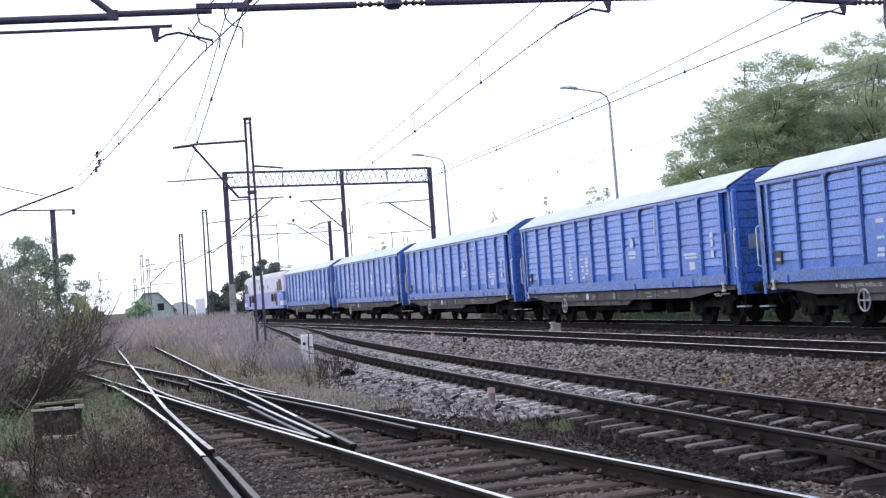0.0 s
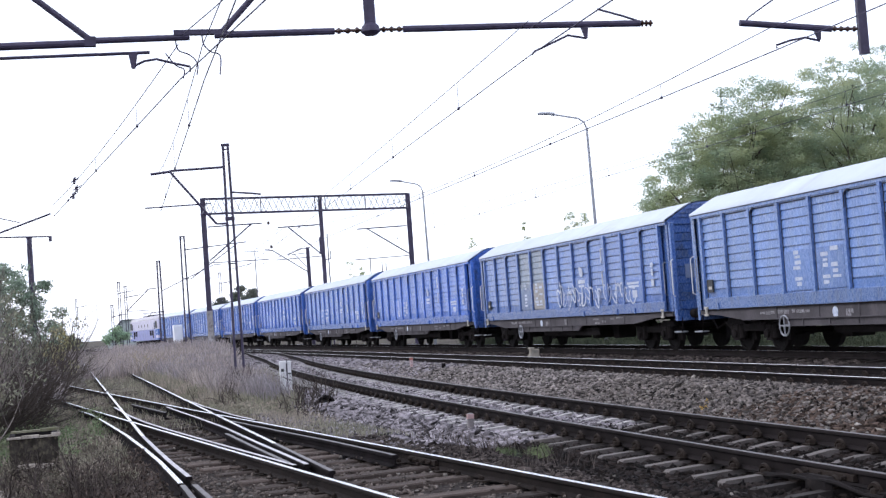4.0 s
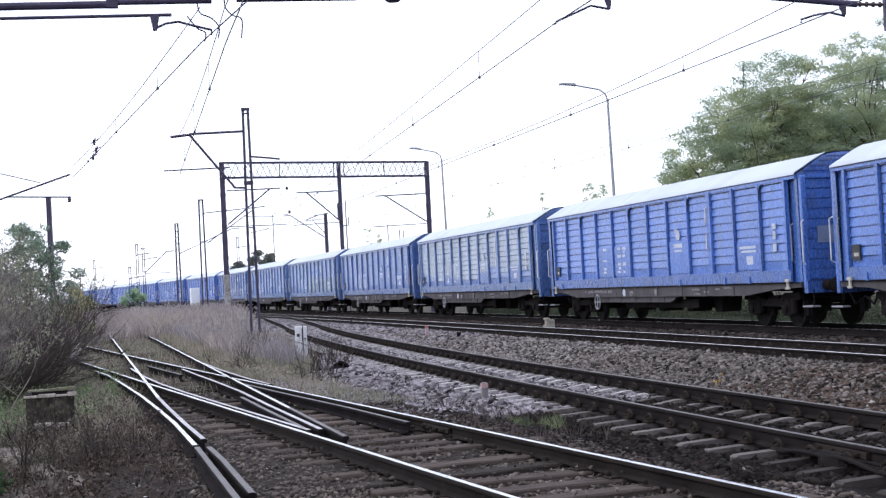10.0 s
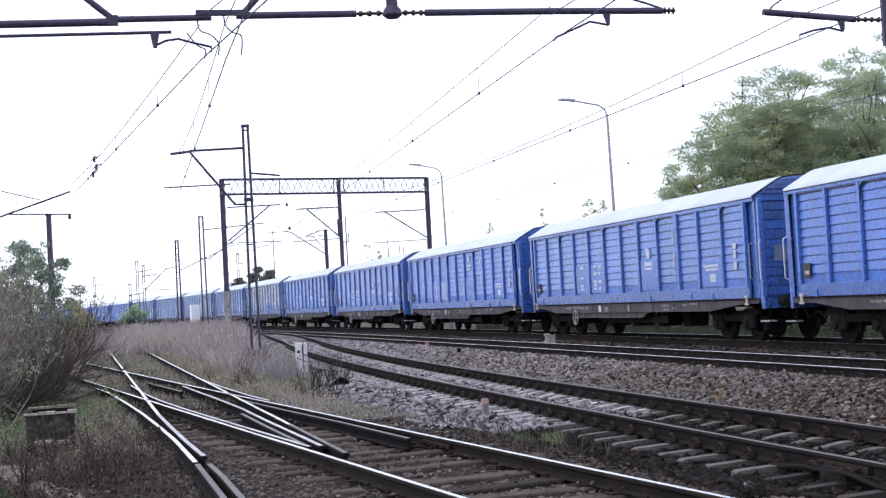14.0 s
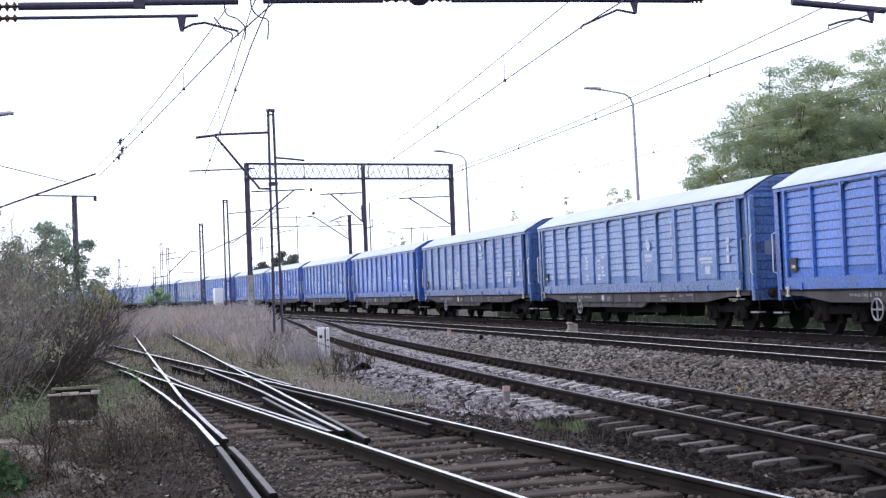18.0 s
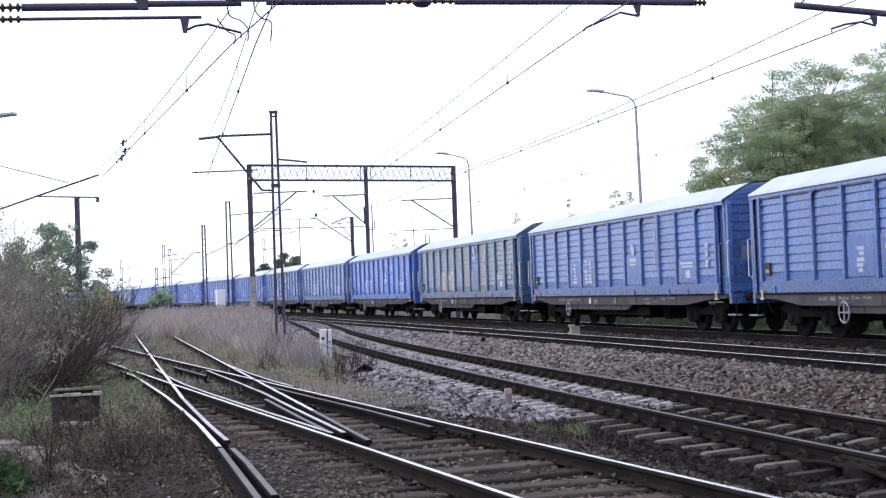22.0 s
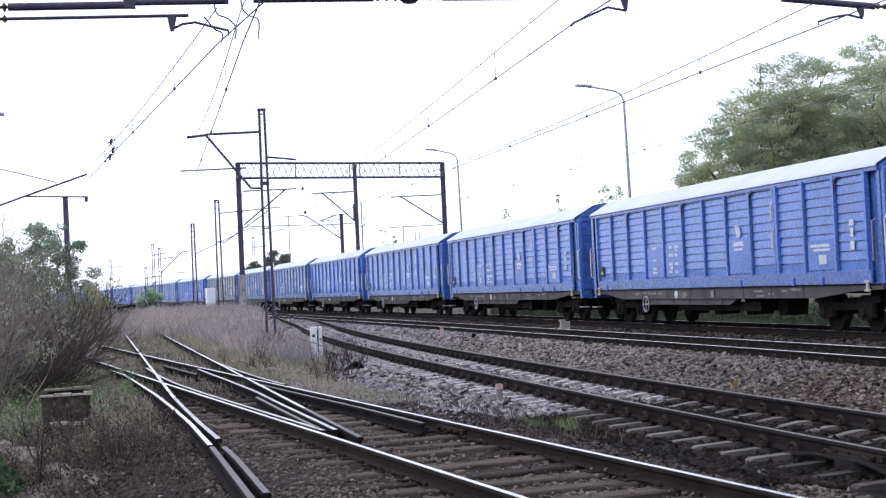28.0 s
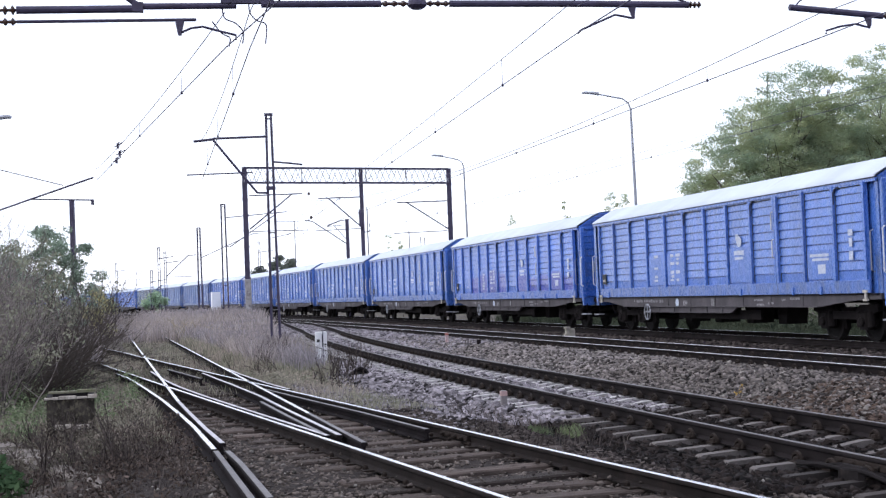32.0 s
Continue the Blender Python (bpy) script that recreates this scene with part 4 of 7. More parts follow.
    # two sliding walls: nine bays ahead, three behind
    for name, bays, y in (("sliding_wall", BAYS[3:], W), ("sliding_wall", BAYS[:3], W + 0.035)):
        x0, x1 = bays[0] - BAY / 2, bays[-1] + BAY / 2
        sw = part(name, Geo().box(x0 + 0.01, x1 - 0.01, y - 0.035, y + 0.045, 1.14, 1.44, chamfer=0.015), GRIMY[tone.name], w)
        part("top_rail", Geo().box(x0 + 0.01, x1 - 0.01, y - 0.03, y + 0.03, 3.57, 3.64), tone, sw)
        for i, bx in enumerate(bays):
            pn = new("side_panel", PANELS[bays_in.get(BAYS.index(bx), tone.name)])
            pn.parent, pn.location = sw, (bx, y - 0.01, 0)
            if i % 3 == 0:
                an = new("corner_plate", ARCHES[tone.name])
                an.parent, an.location = sw, (bx, y, 0)
                part("seal", ARCH_SHADOW, None, sw).location = (bx, y, 0)
        for i in range(len(bays) + 1):
            px = x0 + i * BAY
            if i:
                part("seal", PANEL_SHADOW, None, sw).location = (px - (0.18 if i == len(bays) else 0.08), y, 0)
            part("rib_post", POSTS[tone.name], None, sw).location = (px + (0.10 if i == 0 else -0.10 if i == len(bays) else 0), y, 0)
        for hx in (x0 + 2.1, x1 - 0.9):
            part("skirt_hook", Geo().box(hx, hx + 0.08, y + 0.04, y + 0.08, 1.12, 1.30), tone, sw)
    gx = BAYS[3] - BAY / 2
    for bx, z1, y in ((BAYS[8], 2.42, W), (BAYS[7], 2.42, W), (BAYS[4], 2.42, W), (BAYS[1], 2.18, W + 0.035)):
        part("stencil_plate", Geo().box(bx - 0.60, bx + 0.60, y - 0.035, y + 0.032, 1.48, z1, chamfer=0.01), PLATES.get(bays_in.get(BAYS.index(bx)), tone), w, "smooth plate for the stencilled data")
    # Black strip proud of the walls, painted for the shadow between the doors.
    part("door_gap", Geo().box(gx - 0.034, gx + 0.034, W - 0.045, W + 0.056, 1.16, 3.62), M_BLACK, w)
    for z in (2.05, 2.75):
        part("door_handle", Geo().tube([(gx + 0.1, W + 0.05, z), (gx + 0.1, W + 0.12, z + 0.04), (gx + 0.1, W + 0.12, z + 0.46), (gx + 0.1, W + 0.05, z + 0.5)], 0.018, 6), M_WHITE, w, "pale door handle")
    ends = BODY / 2 - 0.45
    part("data_plate", Geo().box(ends - 0.60, ends - 0.27, W + 0.022, W + 0.05, 1.58, 1.92), M_HOLDER, w, "dark grey data plate holder")
    part("plate_label", Geo().box(ends - 0.55, ends - 0.36, W + 0.05, W + 0.054, 1.66, 1.74), M_CREAM, w, "cream paper label")
    # underframe
    bar = [(-L + 0.1, 1.13), (-L + 0.1, 1.0), (-L + 1.3, 0.97), (-L + 2.9, 0.82), (L - 2.6, 0.82), (L - 1.2, 0.97), (L - 0.1, 1.0), (L - 0.1, 1.13)]
    part("sole_bar", Geo().prism(bar, W - 0.10, W + 0.01), M_SOLE, w)
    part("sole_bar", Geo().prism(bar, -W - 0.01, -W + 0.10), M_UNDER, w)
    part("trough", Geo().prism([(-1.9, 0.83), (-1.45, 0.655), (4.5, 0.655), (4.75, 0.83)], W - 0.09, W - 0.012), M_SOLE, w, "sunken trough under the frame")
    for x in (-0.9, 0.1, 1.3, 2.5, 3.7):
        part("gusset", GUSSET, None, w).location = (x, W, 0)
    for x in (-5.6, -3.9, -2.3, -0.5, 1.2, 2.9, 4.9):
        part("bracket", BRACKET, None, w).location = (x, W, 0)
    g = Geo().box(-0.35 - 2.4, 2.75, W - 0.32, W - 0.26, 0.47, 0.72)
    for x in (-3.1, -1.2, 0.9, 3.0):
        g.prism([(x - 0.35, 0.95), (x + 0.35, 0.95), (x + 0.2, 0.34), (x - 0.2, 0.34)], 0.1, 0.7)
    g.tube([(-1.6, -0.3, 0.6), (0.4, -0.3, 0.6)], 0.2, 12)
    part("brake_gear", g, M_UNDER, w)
    part("brake_wheel", Geo().tube([(4.45 + 0.24 * math.cos(a), W + 0.08, 0.66 + 0.24 * math.sin(a)) for a in np.linspace(0, 2 * math.pi, 21)], 0.022, 6)
         .beam((4.23, W + 0.08, 0.66), (4.67, W + 0.08, 0.66), 0.03).beam((4.45, W + 0.08, 0.44), (4.45, W + 0.08, 0.88), 0.03).tube([(4.45, W - 0.1, 0.66), (4.45, W + 0.1, 0.66)], 0.03, 8), M_GALV, w, "grey brake handwheel")
    for x in (-6.9, 6.9):
        bogie(w, x)
    # stencils: a ring and bar emblem, blocks of data, numbers as bars
    my = W + 0.034
    lz, lx = (3.25, BAYS[4]) if logo_high else (2.55, BAYS[4])
    g = Geo()
    g.lathe([(0.15, 0), (0.15, 0.004)], pose(lx - 0.02, my, lz + 0.02, -90), 14)
    g.box(lx + 0.02, lx + 0.17, my, my + 0.004, lz + 0.08, lz + 0.22)
    g.box(lx - 0.30, lx + 0.30, my, my + 0.004, lz - 0.34, lz - 0.22)
    g.box(lx - 0.24, lx + 0.26, my, my + 0.004, lz - 0.46, lz - 0.39)
    part("emblem", g, M_MARK, w, "white round emblem over a bar")
    rects = []
    for bx, cols in ((BAYS[8], 1), (BAYS[7], 2)):
        for c in range(cols):
            x = bx + (c - (cols - 1) / 2) * 0.42
            for z in (2.36, 2.25, 2.12, 2.00, 1.86, 1.74, 1.62):
                if random.random() < 0.8:
                    rects.append((x + random.uniform(-0.04, 0.04), z, random.uniform(0.16, 0.36), random.uniform(0.055, 0.10)))
    mark(w, "stencilled_data", rects, my, M_MARK, "unreadable white stencilled data")
    rects = [(BAYS[1], 2.05, 0.9, 0.07), (BAYS[1] - 0.05, 1.95, 0.8, 0.06), (BAYS[1] - 0.1, 1.72, 0.36, 0.22), (BAYS[0], 2.52, 0.2, 0.14), (BAYS[0], 2.3, 0.14, 0.2), (BAYS[0], 2.0, 0.18, 0.2)]
    mark(w, "stencilled_data", rects, my + 0.035, M_MARK, "unreadable white stencilled data")
    rects, x = [], 5.75
    while x > 3.3:
        wide = random.uniform(0.08, 0.26)
        rects.append((x - wide / 2, 0.99 + random.uniform(-0.015, 0.015), wide, random.uniform(0.06, 0.10)))
        x -= wide + random.choice((0.03, 0.05, 0.16))
    rects += [(1.6, 0.95, 0.30, 0.10), (1.65, 0.87, 0.22, 0.05), (-0.35, 0.95, 0.22, 0.2), (-3.2, 1.0, 0.5, 0.05), (-3.9, 0.92, 0.3, 0.06), (-3.3, 0.88, 0.42, 0.05), (-4.6, 1.0, 0.26, 0.05), (-5.2, 1.03, 0.5, 0.06)]
    mark(w, "frame_lettering", rects, W + 0.012, M_SMEAR, "smeared white lettering as bars on the frame")
    part("frame_disc", Geo().lathe([(0.12, 0), (0.12, 0.006)], pose(2.2, W + 0.012, 0.95, -90), 12).box(2.1, 2.3, W + 0.012, W + 0.018, 0.845, 0.88), M_MARK, w, "white painted disc")
    part("flange", Geo().box(-L + 2.9, L - 2.6, W - 0.02, W + 0.04, 0.815, 0.838), M_SOLE, w)
    part("flange", Geo().box(-1.45, 4.5, W - 0.05, W + 0.02, 0.645, 0.665), M_SOLE, w)
    part("flange", Geo().box(-L + 0.15, L - 0.15, W + 0.008, W + 0.05, 1.105, 1.128), M_UNDER, w)
    if extra:
        extra(w)
    return w


TONES = {}
BRACKET = mesh("bracket", Geo().prism([(-0.022, 0.84), (0.022, 0.84), (0.03, 1.10), (-0.03, 1.10)], 0.008, 0.030), M_SOLE)
GUSSET = mesh("gusset", Geo().prism([(-0.02, 0.665), (0.02, 0.665), (0.03, 0.82), (-0.03, 0.82)], -0.014, 0.012), M_SOLE)
# Dark strips for the shadow along posts, panel tops and rounded corners.
ARCH_SHADOW = mesh("seal", Geo().tube([(BAY / 2 - a, 0.045, b) for a, b in ((0.30, 3.57), (0.22, 3.575), (0.13, 3.545), (0.07, 3.47), (0.055, 3.36), (0.055, 3.2))], 0.018, 5), M_SHADOWLINE)
PANEL_SHADOW = mesh("seal", Geo().box(-0.006, 0.022, -0.03, 0.004, 1.44, 3.55).box(-BAY + 0.16, 0.022, -0.03, 0.012, 3.55, 3.575), M_SHADOWLINE)
PANELS, ARCHES, POSTS, END_RIB, END_SHADES, GRIMY = {}, {}, {}, {}, {}, {}
for key, base, fade, at in (("vivid_blue", (0.065, 0.170, 0.57), (0.12, 0.24, 0.58), 0.58), ("mid_blue", (0.086, 0.188, 0.55), (0.145, 0.25, 0.55), 0.57),
                            ("dull_blue", (0.100, 0.178, 0.44), (0.15, 0.23, 0.44), 0.53), ("faded_blue", (0.135, 0.225, 0.49), (0.22, 0.30, 0.52), 0.52), ("pale_blue", (0.32, 0.355, 0.445), (0.41, 0.41, 0.46), 0.50), ("slate_blue", (0.108, 0.172, 0.315), (0.16, 0.195, 0.265), 0.5), ("grey_blue", (0.158, 0.190, 0.258), (0.21, 0.212, 0.23), 0.50)):
    TONES[key] = paint(key, base, fade, at)
    PANELS[key] = panel_mesh(BAY, TONES[key])
    ARCHES[key] = arch_mesh(BAY, TONES[key])
    # End-wall copy, darkened: shade between wagons and dust go into the colour.
    END_SHADES[key] = paint(key + "_with_shade_and_dust", tuple(0.88 * c for c in base), tuple(0.35 * c + 0.05 for c in base), 0.50)
    GRIMY[key] = paint(key + "_with_grime", tuple(0.80 * c + 0.012 for c in base), tuple(0.45 * c + 0.07 for c in base), 0.50)
    END_RIB[key] = mesh("end_rib", Geo().box(-0.025, 0.035, -1.26, 1.26, 0, 0.208, chamfer=0.006), END_SHADES[key])
    POSTS[key] = mesh("rib_post", Geo().prism([(-0.062, -0.04), (-0.055, 0.07), (0.055, 0.07), (0.062, -0.04)], 1.42, 3.62, lambda p: (p[0], p[2], p[1])), TONES[key])

PLATES = {}
for key, base, low, edge, spread, ragged in (("bleached_over_blue", "pale_blue", (0.075, 0.155, 0.43), 2.30, 0.55, 0.35), ("grey_over_blue", "grey_blue", (0.085, 0.145, 0.30), 2.5, 0.6, 0.5),
                                             ("tan_over_grey", "grey_blue", (0.25, 0.225, 0.205), 2.75, 0.3, 0.4), ("dull_over_blue", "dull_blue", (0.075, 0.15, 0.39), 2.2, 0.5, 0.4), ("blue_over_teal", "faded_blue", (0.16, 0.225, 0.30), 2.9, 0.5, 0.8), ("blue_over_violet", "vivid_blue", (0.042, 0.054, 0.36), 2.6, 0.5, 0.4), ("grey_brown", "grey_blue", (0.195, 0.195, 0.208), 4.4, 0.3, 0.6)):
    PLATES[key] = touched_up(TONES[base], key, low, edge, spread, ragged)
    PANELS[key] = panel_mesh(BAY, PLATES[key])


def graffiti(w):
    """Looping strokes of white spray paint over the lower half of four bays."""
    g = Geo()
    rng = random.Random(5)
    x, k = BAYS[5] + 0.7, 0
    while x > BAYS[1]:
        a, b, z = rng.uniform(0.12, 0.22), rng.uniform(0.20, 0.34), 1.78 + 0.10 * math.sin(k * 1.7)
        lean, r = rng.uniform(-0.15, 0.15), rng.uniform(0.022, 0.036)
        start, turn = rng.uniform(0, 6.3), rng.uniform(3.2, 5.6)
        ring = [(x + a * math.cos(start + turn * i / 9) + lean * math.sin(start + turn * i / 9), 0.0, z + b * math.sin(start + turn * i / 9)) for i in range(10)]
        g.tube(ring, r, 6)
        if k % 2:
            g.tube([(x + a, 0.0, z - b * 1.1), (x + a * 0.4, 0.0, z + b * 0.2), (x + a + lean, 0.0, z + b * 1.5)], r, 6)
        if k % 3 == 0:
            g.tube([(x - a, 0.0, z + b * 0.7), (x + a * 0.9, 0.0, z + b * 0.9)], r, 6)
        x -= a + rng.uniform(0.12, 0.26)
        k += 1
    g.v = [(p[0], 1.474 + p[1] * 0.06, p[2]) for p in g.v]
    part("spray_paint", g, M_MARK, w, "white spray-painted scrawl")


def build_loco():
    """An electric locomotive, seen from its tail: white upper band, blue cab ends, folded pantographs."""
    pale = material("pale_locomotive_paint", (0.60, 0.58, 0.72), 0.5, 0, 0.12, 1.0, 30, 0.1, stain=(0.44, 0.42, 0.47))
    lilac = material("faded_side_paint", (0.27, 0.29, 0.55), 0.5, 0, 0.15, 1.0, 30, 0.1, stain=(0.42, 0.40, 0.58))
    grey = material("sooty_locomotive_roof", (0.50, 0.48, 0.52), 0.7, 0, 0.2, 1.0, 30, 0.1, stain=(0.22, 0.21, 0.21))
    blue = TONES["mid_blue"]
    lo = thing("locomotive", "white and blue electric locomotive with folded pantographs", "locomotive")
    L, W = 10.6, 1.48

    def shell(sec, tuck):
        g, n = Geo(), len(sec)
        xs = [(-L, 0.93), (-L + 0.5, 1.0), (L - 0.5, 1.0), (L, 0.93)]
        g.add([(x - (tuck * (b - 2.4) if x == L else -tuck * (b - 2.4) if x == -L else 0), a * k, b) for x, k in xs for a, b in sec],
              [(i * n + j, (i + 1) * n + j, (i + 1) * n + j + 1, i * n + j + 1) for i in range(3) for j in range(n - 1)] + [tuple(range(n)), tuple(range(4 * n - 1, 3 * n - 1, -1))])
        return g

    part("upper_body", shell([(-W, 2.4), (-W, 3.62), (W, 3.62), (W, 2.4)], 0.25), pale, lo, "white upper band")
    part("roof", shell([(-W - 0.02, 3.62), (-1.25, 3.92), (-0.7, 4.12), (0, 4.17), (0.7, 4.12), (1.25, 3.92), (W + 0.02, 3.62)], 0.25), grey, lo, "sooty grey roof")
    part("lower_body", Geo().box(-L + 0.03, L - 0.03, -W, W, 1.0, 2.4, chamfer=0.06), lilac, lo, "faded blue lower side")
    for s in (-1, 1):
        x0, x1 = sorted((s * (L + 0.01), s * (L - 2.6)))
        part("blue_cab_side", Geo().box(x0, x1, -W - 0.008, W + 0.008, 1.04, 2.38, chamfer=0.03), blue, lo, "blue cab end")
        x0, x1 = sorted((s * (L + 0.02), s * (L - 1.6)))
        part("cab_panel", Geo().box(x0, x1, -W - 0.014, W + 0.014, 1.25, 1.62), pale, lo, "white panel low on the cab end")
        for y in (-0.875, 0.875):
            part("buffer", Geo().lathe([(0.13, 0), (0.13, 0.35), (0.22, 0.45), (0.2, 0.52)], pose(s * (L + 0.0), y, 1.04, 0, 90 * s), 16), M_UNDER, lo)
        for y in (-0.62, 0.62):
            part("end_window", Geo().box(-0.02, 0.02, y - 0.42, y + 0.42, -0.36, 0.36, pose(s * (L - 0.12), 0, 2.98, 0, -14 * s, 0)), M_GLASS, lo)
        # folded pantograph: a low frame of thin bars
        g = Geo()
        for y in (-0.55, 0.55):
            g.tube([(s * 3.4, y, 4.24), (s * 4.9, y * 0.8, 4.46), (s * 3.2, y * 0.7, 4.62)], 0.03, 5)
        g.tube([(s * 3.2, -0.9, 4.64), (s * 3.2, 0.9, 4.64)], 0.035, 5).tube([(s * 4.9, -0.5, 4.46), (s * 4.9, 0.5, 4.46)], 0.03, 5)
        for x in (3.3, 4.7):
            g.box(s * x - 0.06, s * x + 0.06, -0.6, 0.6, 4.05, 4.26)
        part("pantograph", g, M_STEEL, lo, "folded dark pantograph")
    for s in (-1, 1):
        x = s * (L - 1.15)
        part("cab_window", Geo().prism([(x - 0.75, 2.48), (x + 0.75, 2.48), (x + 0.75 - (0.22 if s > 0 else 0), 3.42), (x - 0.75 + (0.22 if s < 0 else 0), 3.42)], W - 0.002, W + 0.012), M_GLASS, lo)
        x = s * (L - 2.35)
        part("cab_door", Geo().box(x - 0.36, x + 0.36, W - 0.002, W + 0.018, 1.15, 3.25, chamfer=0.01), lilac, lo, "pale lilac cab door")
        part("vent", Geo().box(x - s * 1.0 - 0.3, x - s * 1.0 + 0.3, W - 0.002, W + 0.03, 1.25, 2.2), M_UNDER, lo, "dark tall vent")
        part("door_window", Geo().box(x - 0.24, x + 0.24, W + 0.016, W + 0.03, 2.45, 3.2), M_GLASS, lo)
        part("door_rail", Geo().tube([(x + 0.5, W + 0.03, 1.2), (x + 0.5, W + 0.1, 1.25), (x + 0.5, W + 0.1, 2.6), (x + 0.5, W + 0.03, 2.65)], 0.02, 5), M_GALV, lo)
        for x in (s * (L - 3.7), s * (L - 5.2)):
            part("grille", Geo().box(x - 0.55, x + 0.55, W - 0.002, W + 0.02, 1.6, 2.25), M_UNDER, lo)
        for x in (s * 1.2, s * 3.4):
            part("round_window", Geo().lathe([(0.22, 0), (0.22, 0.01)], pose(x, W, 2.9, -90), 14), M_GLASS, lo)
    part("roof_gear", Geo().box(-1.6, 1.6, -0.5, 0.5, 4.05, 4.32, chamfer=0.04), M_UNDER, lo)
    part("equipment_box", Geo().box(-1.8, 1.8, -1.3, 1.3, 0.5, 1.05, chamfer=0.08), M_UNDER, lo)
    for x in (-7.0, -5.2, 5.2, 7.0):
        bogie(lo, x)
    return lo


loco = build_loco()
SPECIAL = {6: ("dull_blue", False, graffiti, "grey-blue covered wagon with white graffiti scrawls"),
           8: ("faded_blue", False, None, "blue covered wagon with faded grey-green patches"),
           10: ("faded_blue", False, None, "bleached pale covered wagon with fresh blue patches"),
           13: ("vivid_blue", True, None, "bright blue covered wagon with its emblem set high"),
           16: ("dull_blue", True, None, "dull blue covered wagon with its emblem set high"),
           19: ("slate_blue", True, None, "grey weathered covered wagon with bare panels"),
           21: ("dull_blue", True, None, "dull blue covered wagon with its emblem set high"),
           27: ("vivid_blue", False, None, "bright blue covered wagon with violet patches below")}
BAYS_IN = {27: {k: "blue_over_violet" for k in (0, 1, 2, 3, 4, 6, 7, 8, 9)}, 8: {k: "blue_over_teal" for k in range(7)}, 10: {k: "bleached_over_blue" for k in range(12)}, 6: {7: "tan_over_grey", 8: "grey_over_blue"},
           19: {0: "grey_over_blue", 1: "grey_over_blue", 2: "grey_over_blue", 3: "grey_brown", 5: "grey_brown", 6: "grey_over_blue", 7: "tan_over_grey", 8: "tan_over_grey", 10: "grey_over_blue", 4: "dull_blue"},
           21: {5: "dull_over_blue", 2: "dull_over_blue"}, 16: {8: "dull_over_blue", 7: "dull_over_blue"}}
TONE_OF = {0: "mid_blue", 1: "mid_blue", 2: "vivid_blue", 3: "vivid_blue", 4: "mid_blue", 5: "vivid_blue", 7: "faded_blue", 9: "dull_blue", 11: "mid_blue", 12: "mid_blue", 14: "mid_blue",
           15: "vivid_blue", 17: "faded_blue", 18: "vivid_blue", 20: "dull_blue", 22: "vivid_blue", 23: "mid_blue", 24: "mid_blue", 25: "mid_blue", 26: "mid_blue", 28: "mid_blue"}
WORDS = {"faded_blue": "faded blue", "vivid_blue": "bright blue", "mid_blue": "mid-blue", "dull_blue": "dull dusty blue", "pale_blue": "bleached pale blue", "grey_blue": "grey"}
templates, WAGONS = {}, []
for k in range(32):
    if k in SPECIAL:
        tone, high, extra, label = SPECIAL[k]
        WAGONS.append(build_wagon(TONES[tone], label, high, extra, BAYS_IN.get(k, {})))
        continue
    tone = TONE_OF.get(k, "mid_blue")
    if tone in templates:
        WAGONS.append(copy_thing(templates[tone], Matrix()))
    else:
        templates[tone] = build_wagon(TONES[tone], WORDS[tone] + " covered wagon with ribbed sliding walls and pale roof")
        WAGONS.append(templates[tone])


# ---- overhead line ----
def hang(place, pts, n=5):
    """A slack cable through points: a smooth curve, each point placed by place(u, v)."""
    p = [pts[0], *pts, pts[-1]]
    out = []
    for a, b, c, d in zip(p, p[1:], p[2:], p[3:]):
        for k in range(n):
            t = k / n
            out.append(place(*(0.5 * (2 * q1 + (q2 - q0) * t + (2 * q0 - 5 * q1 + 4 * q2 - q3) * t * t + (3 * q1 - q0 - 3 * q2 + q3) * t ** 3) for q0, q1, q2, q3 in zip(a, b, c, d))))
    return out + [place(*pts[-1])]


def bowed(p, q, sag, n=10):
    """Points of a hanging wire."""
    p, q = Vector(p), Vector(q)
    return [p.lerp(q, i / n) - Vector((0, 0, 4 * sag * (i / n) * (1 - i / n))) for i in range(n + 1)]


def hang_span(label, p, q, gap_p, gap_q, low, droppers, r=0.0105):
    """A contact wire, its carrier wire above, and the droppers between."""
    t = thing("overhead_wire", label, "wire", group="overhead wires")
    p, q = Vector(p), Vector(q)
    part("contact_wire", Geo().tube([p, p.lerp(q, 0.5), q], r, 5), M_WIRE, t)
    a, b = p + Vector((0, 0, gap_p)), q + Vector((0, 0, gap_q))
    carrier = bowed(a, b, (gap_p + gap_q) / 2 - low, 16)
    part("carrier_wire", Geo().tube(carrier, r * 0.8, 5), M_WIRE, t)
    for k in range(droppers):
        f = (k + 0.7) / (droppers + 0.4)
        c = p.lerp(q, f)
        top = a.lerp(b, f) - Vector((0, 0, 4 * ((gap_p + gap_q) / 2 - low) * f * (1 - f)))
        part("dropper", Geo().tube([c, top], 0.005, 4).lathe([(0.02, -0.03), (0.028, 0.0), (0.02, 0.03)], Matrix.Translation(c), 6), M_WIRE, t)
    return t


def on_beam(x, z):
    """A place on the beam across the yard, which stands square to the tracks."""
    d = 22.4 / (1 - 0.19 * x / 22)
    return Vector((x * d / 22, d, EYE + (z - EYE) * d / 22))


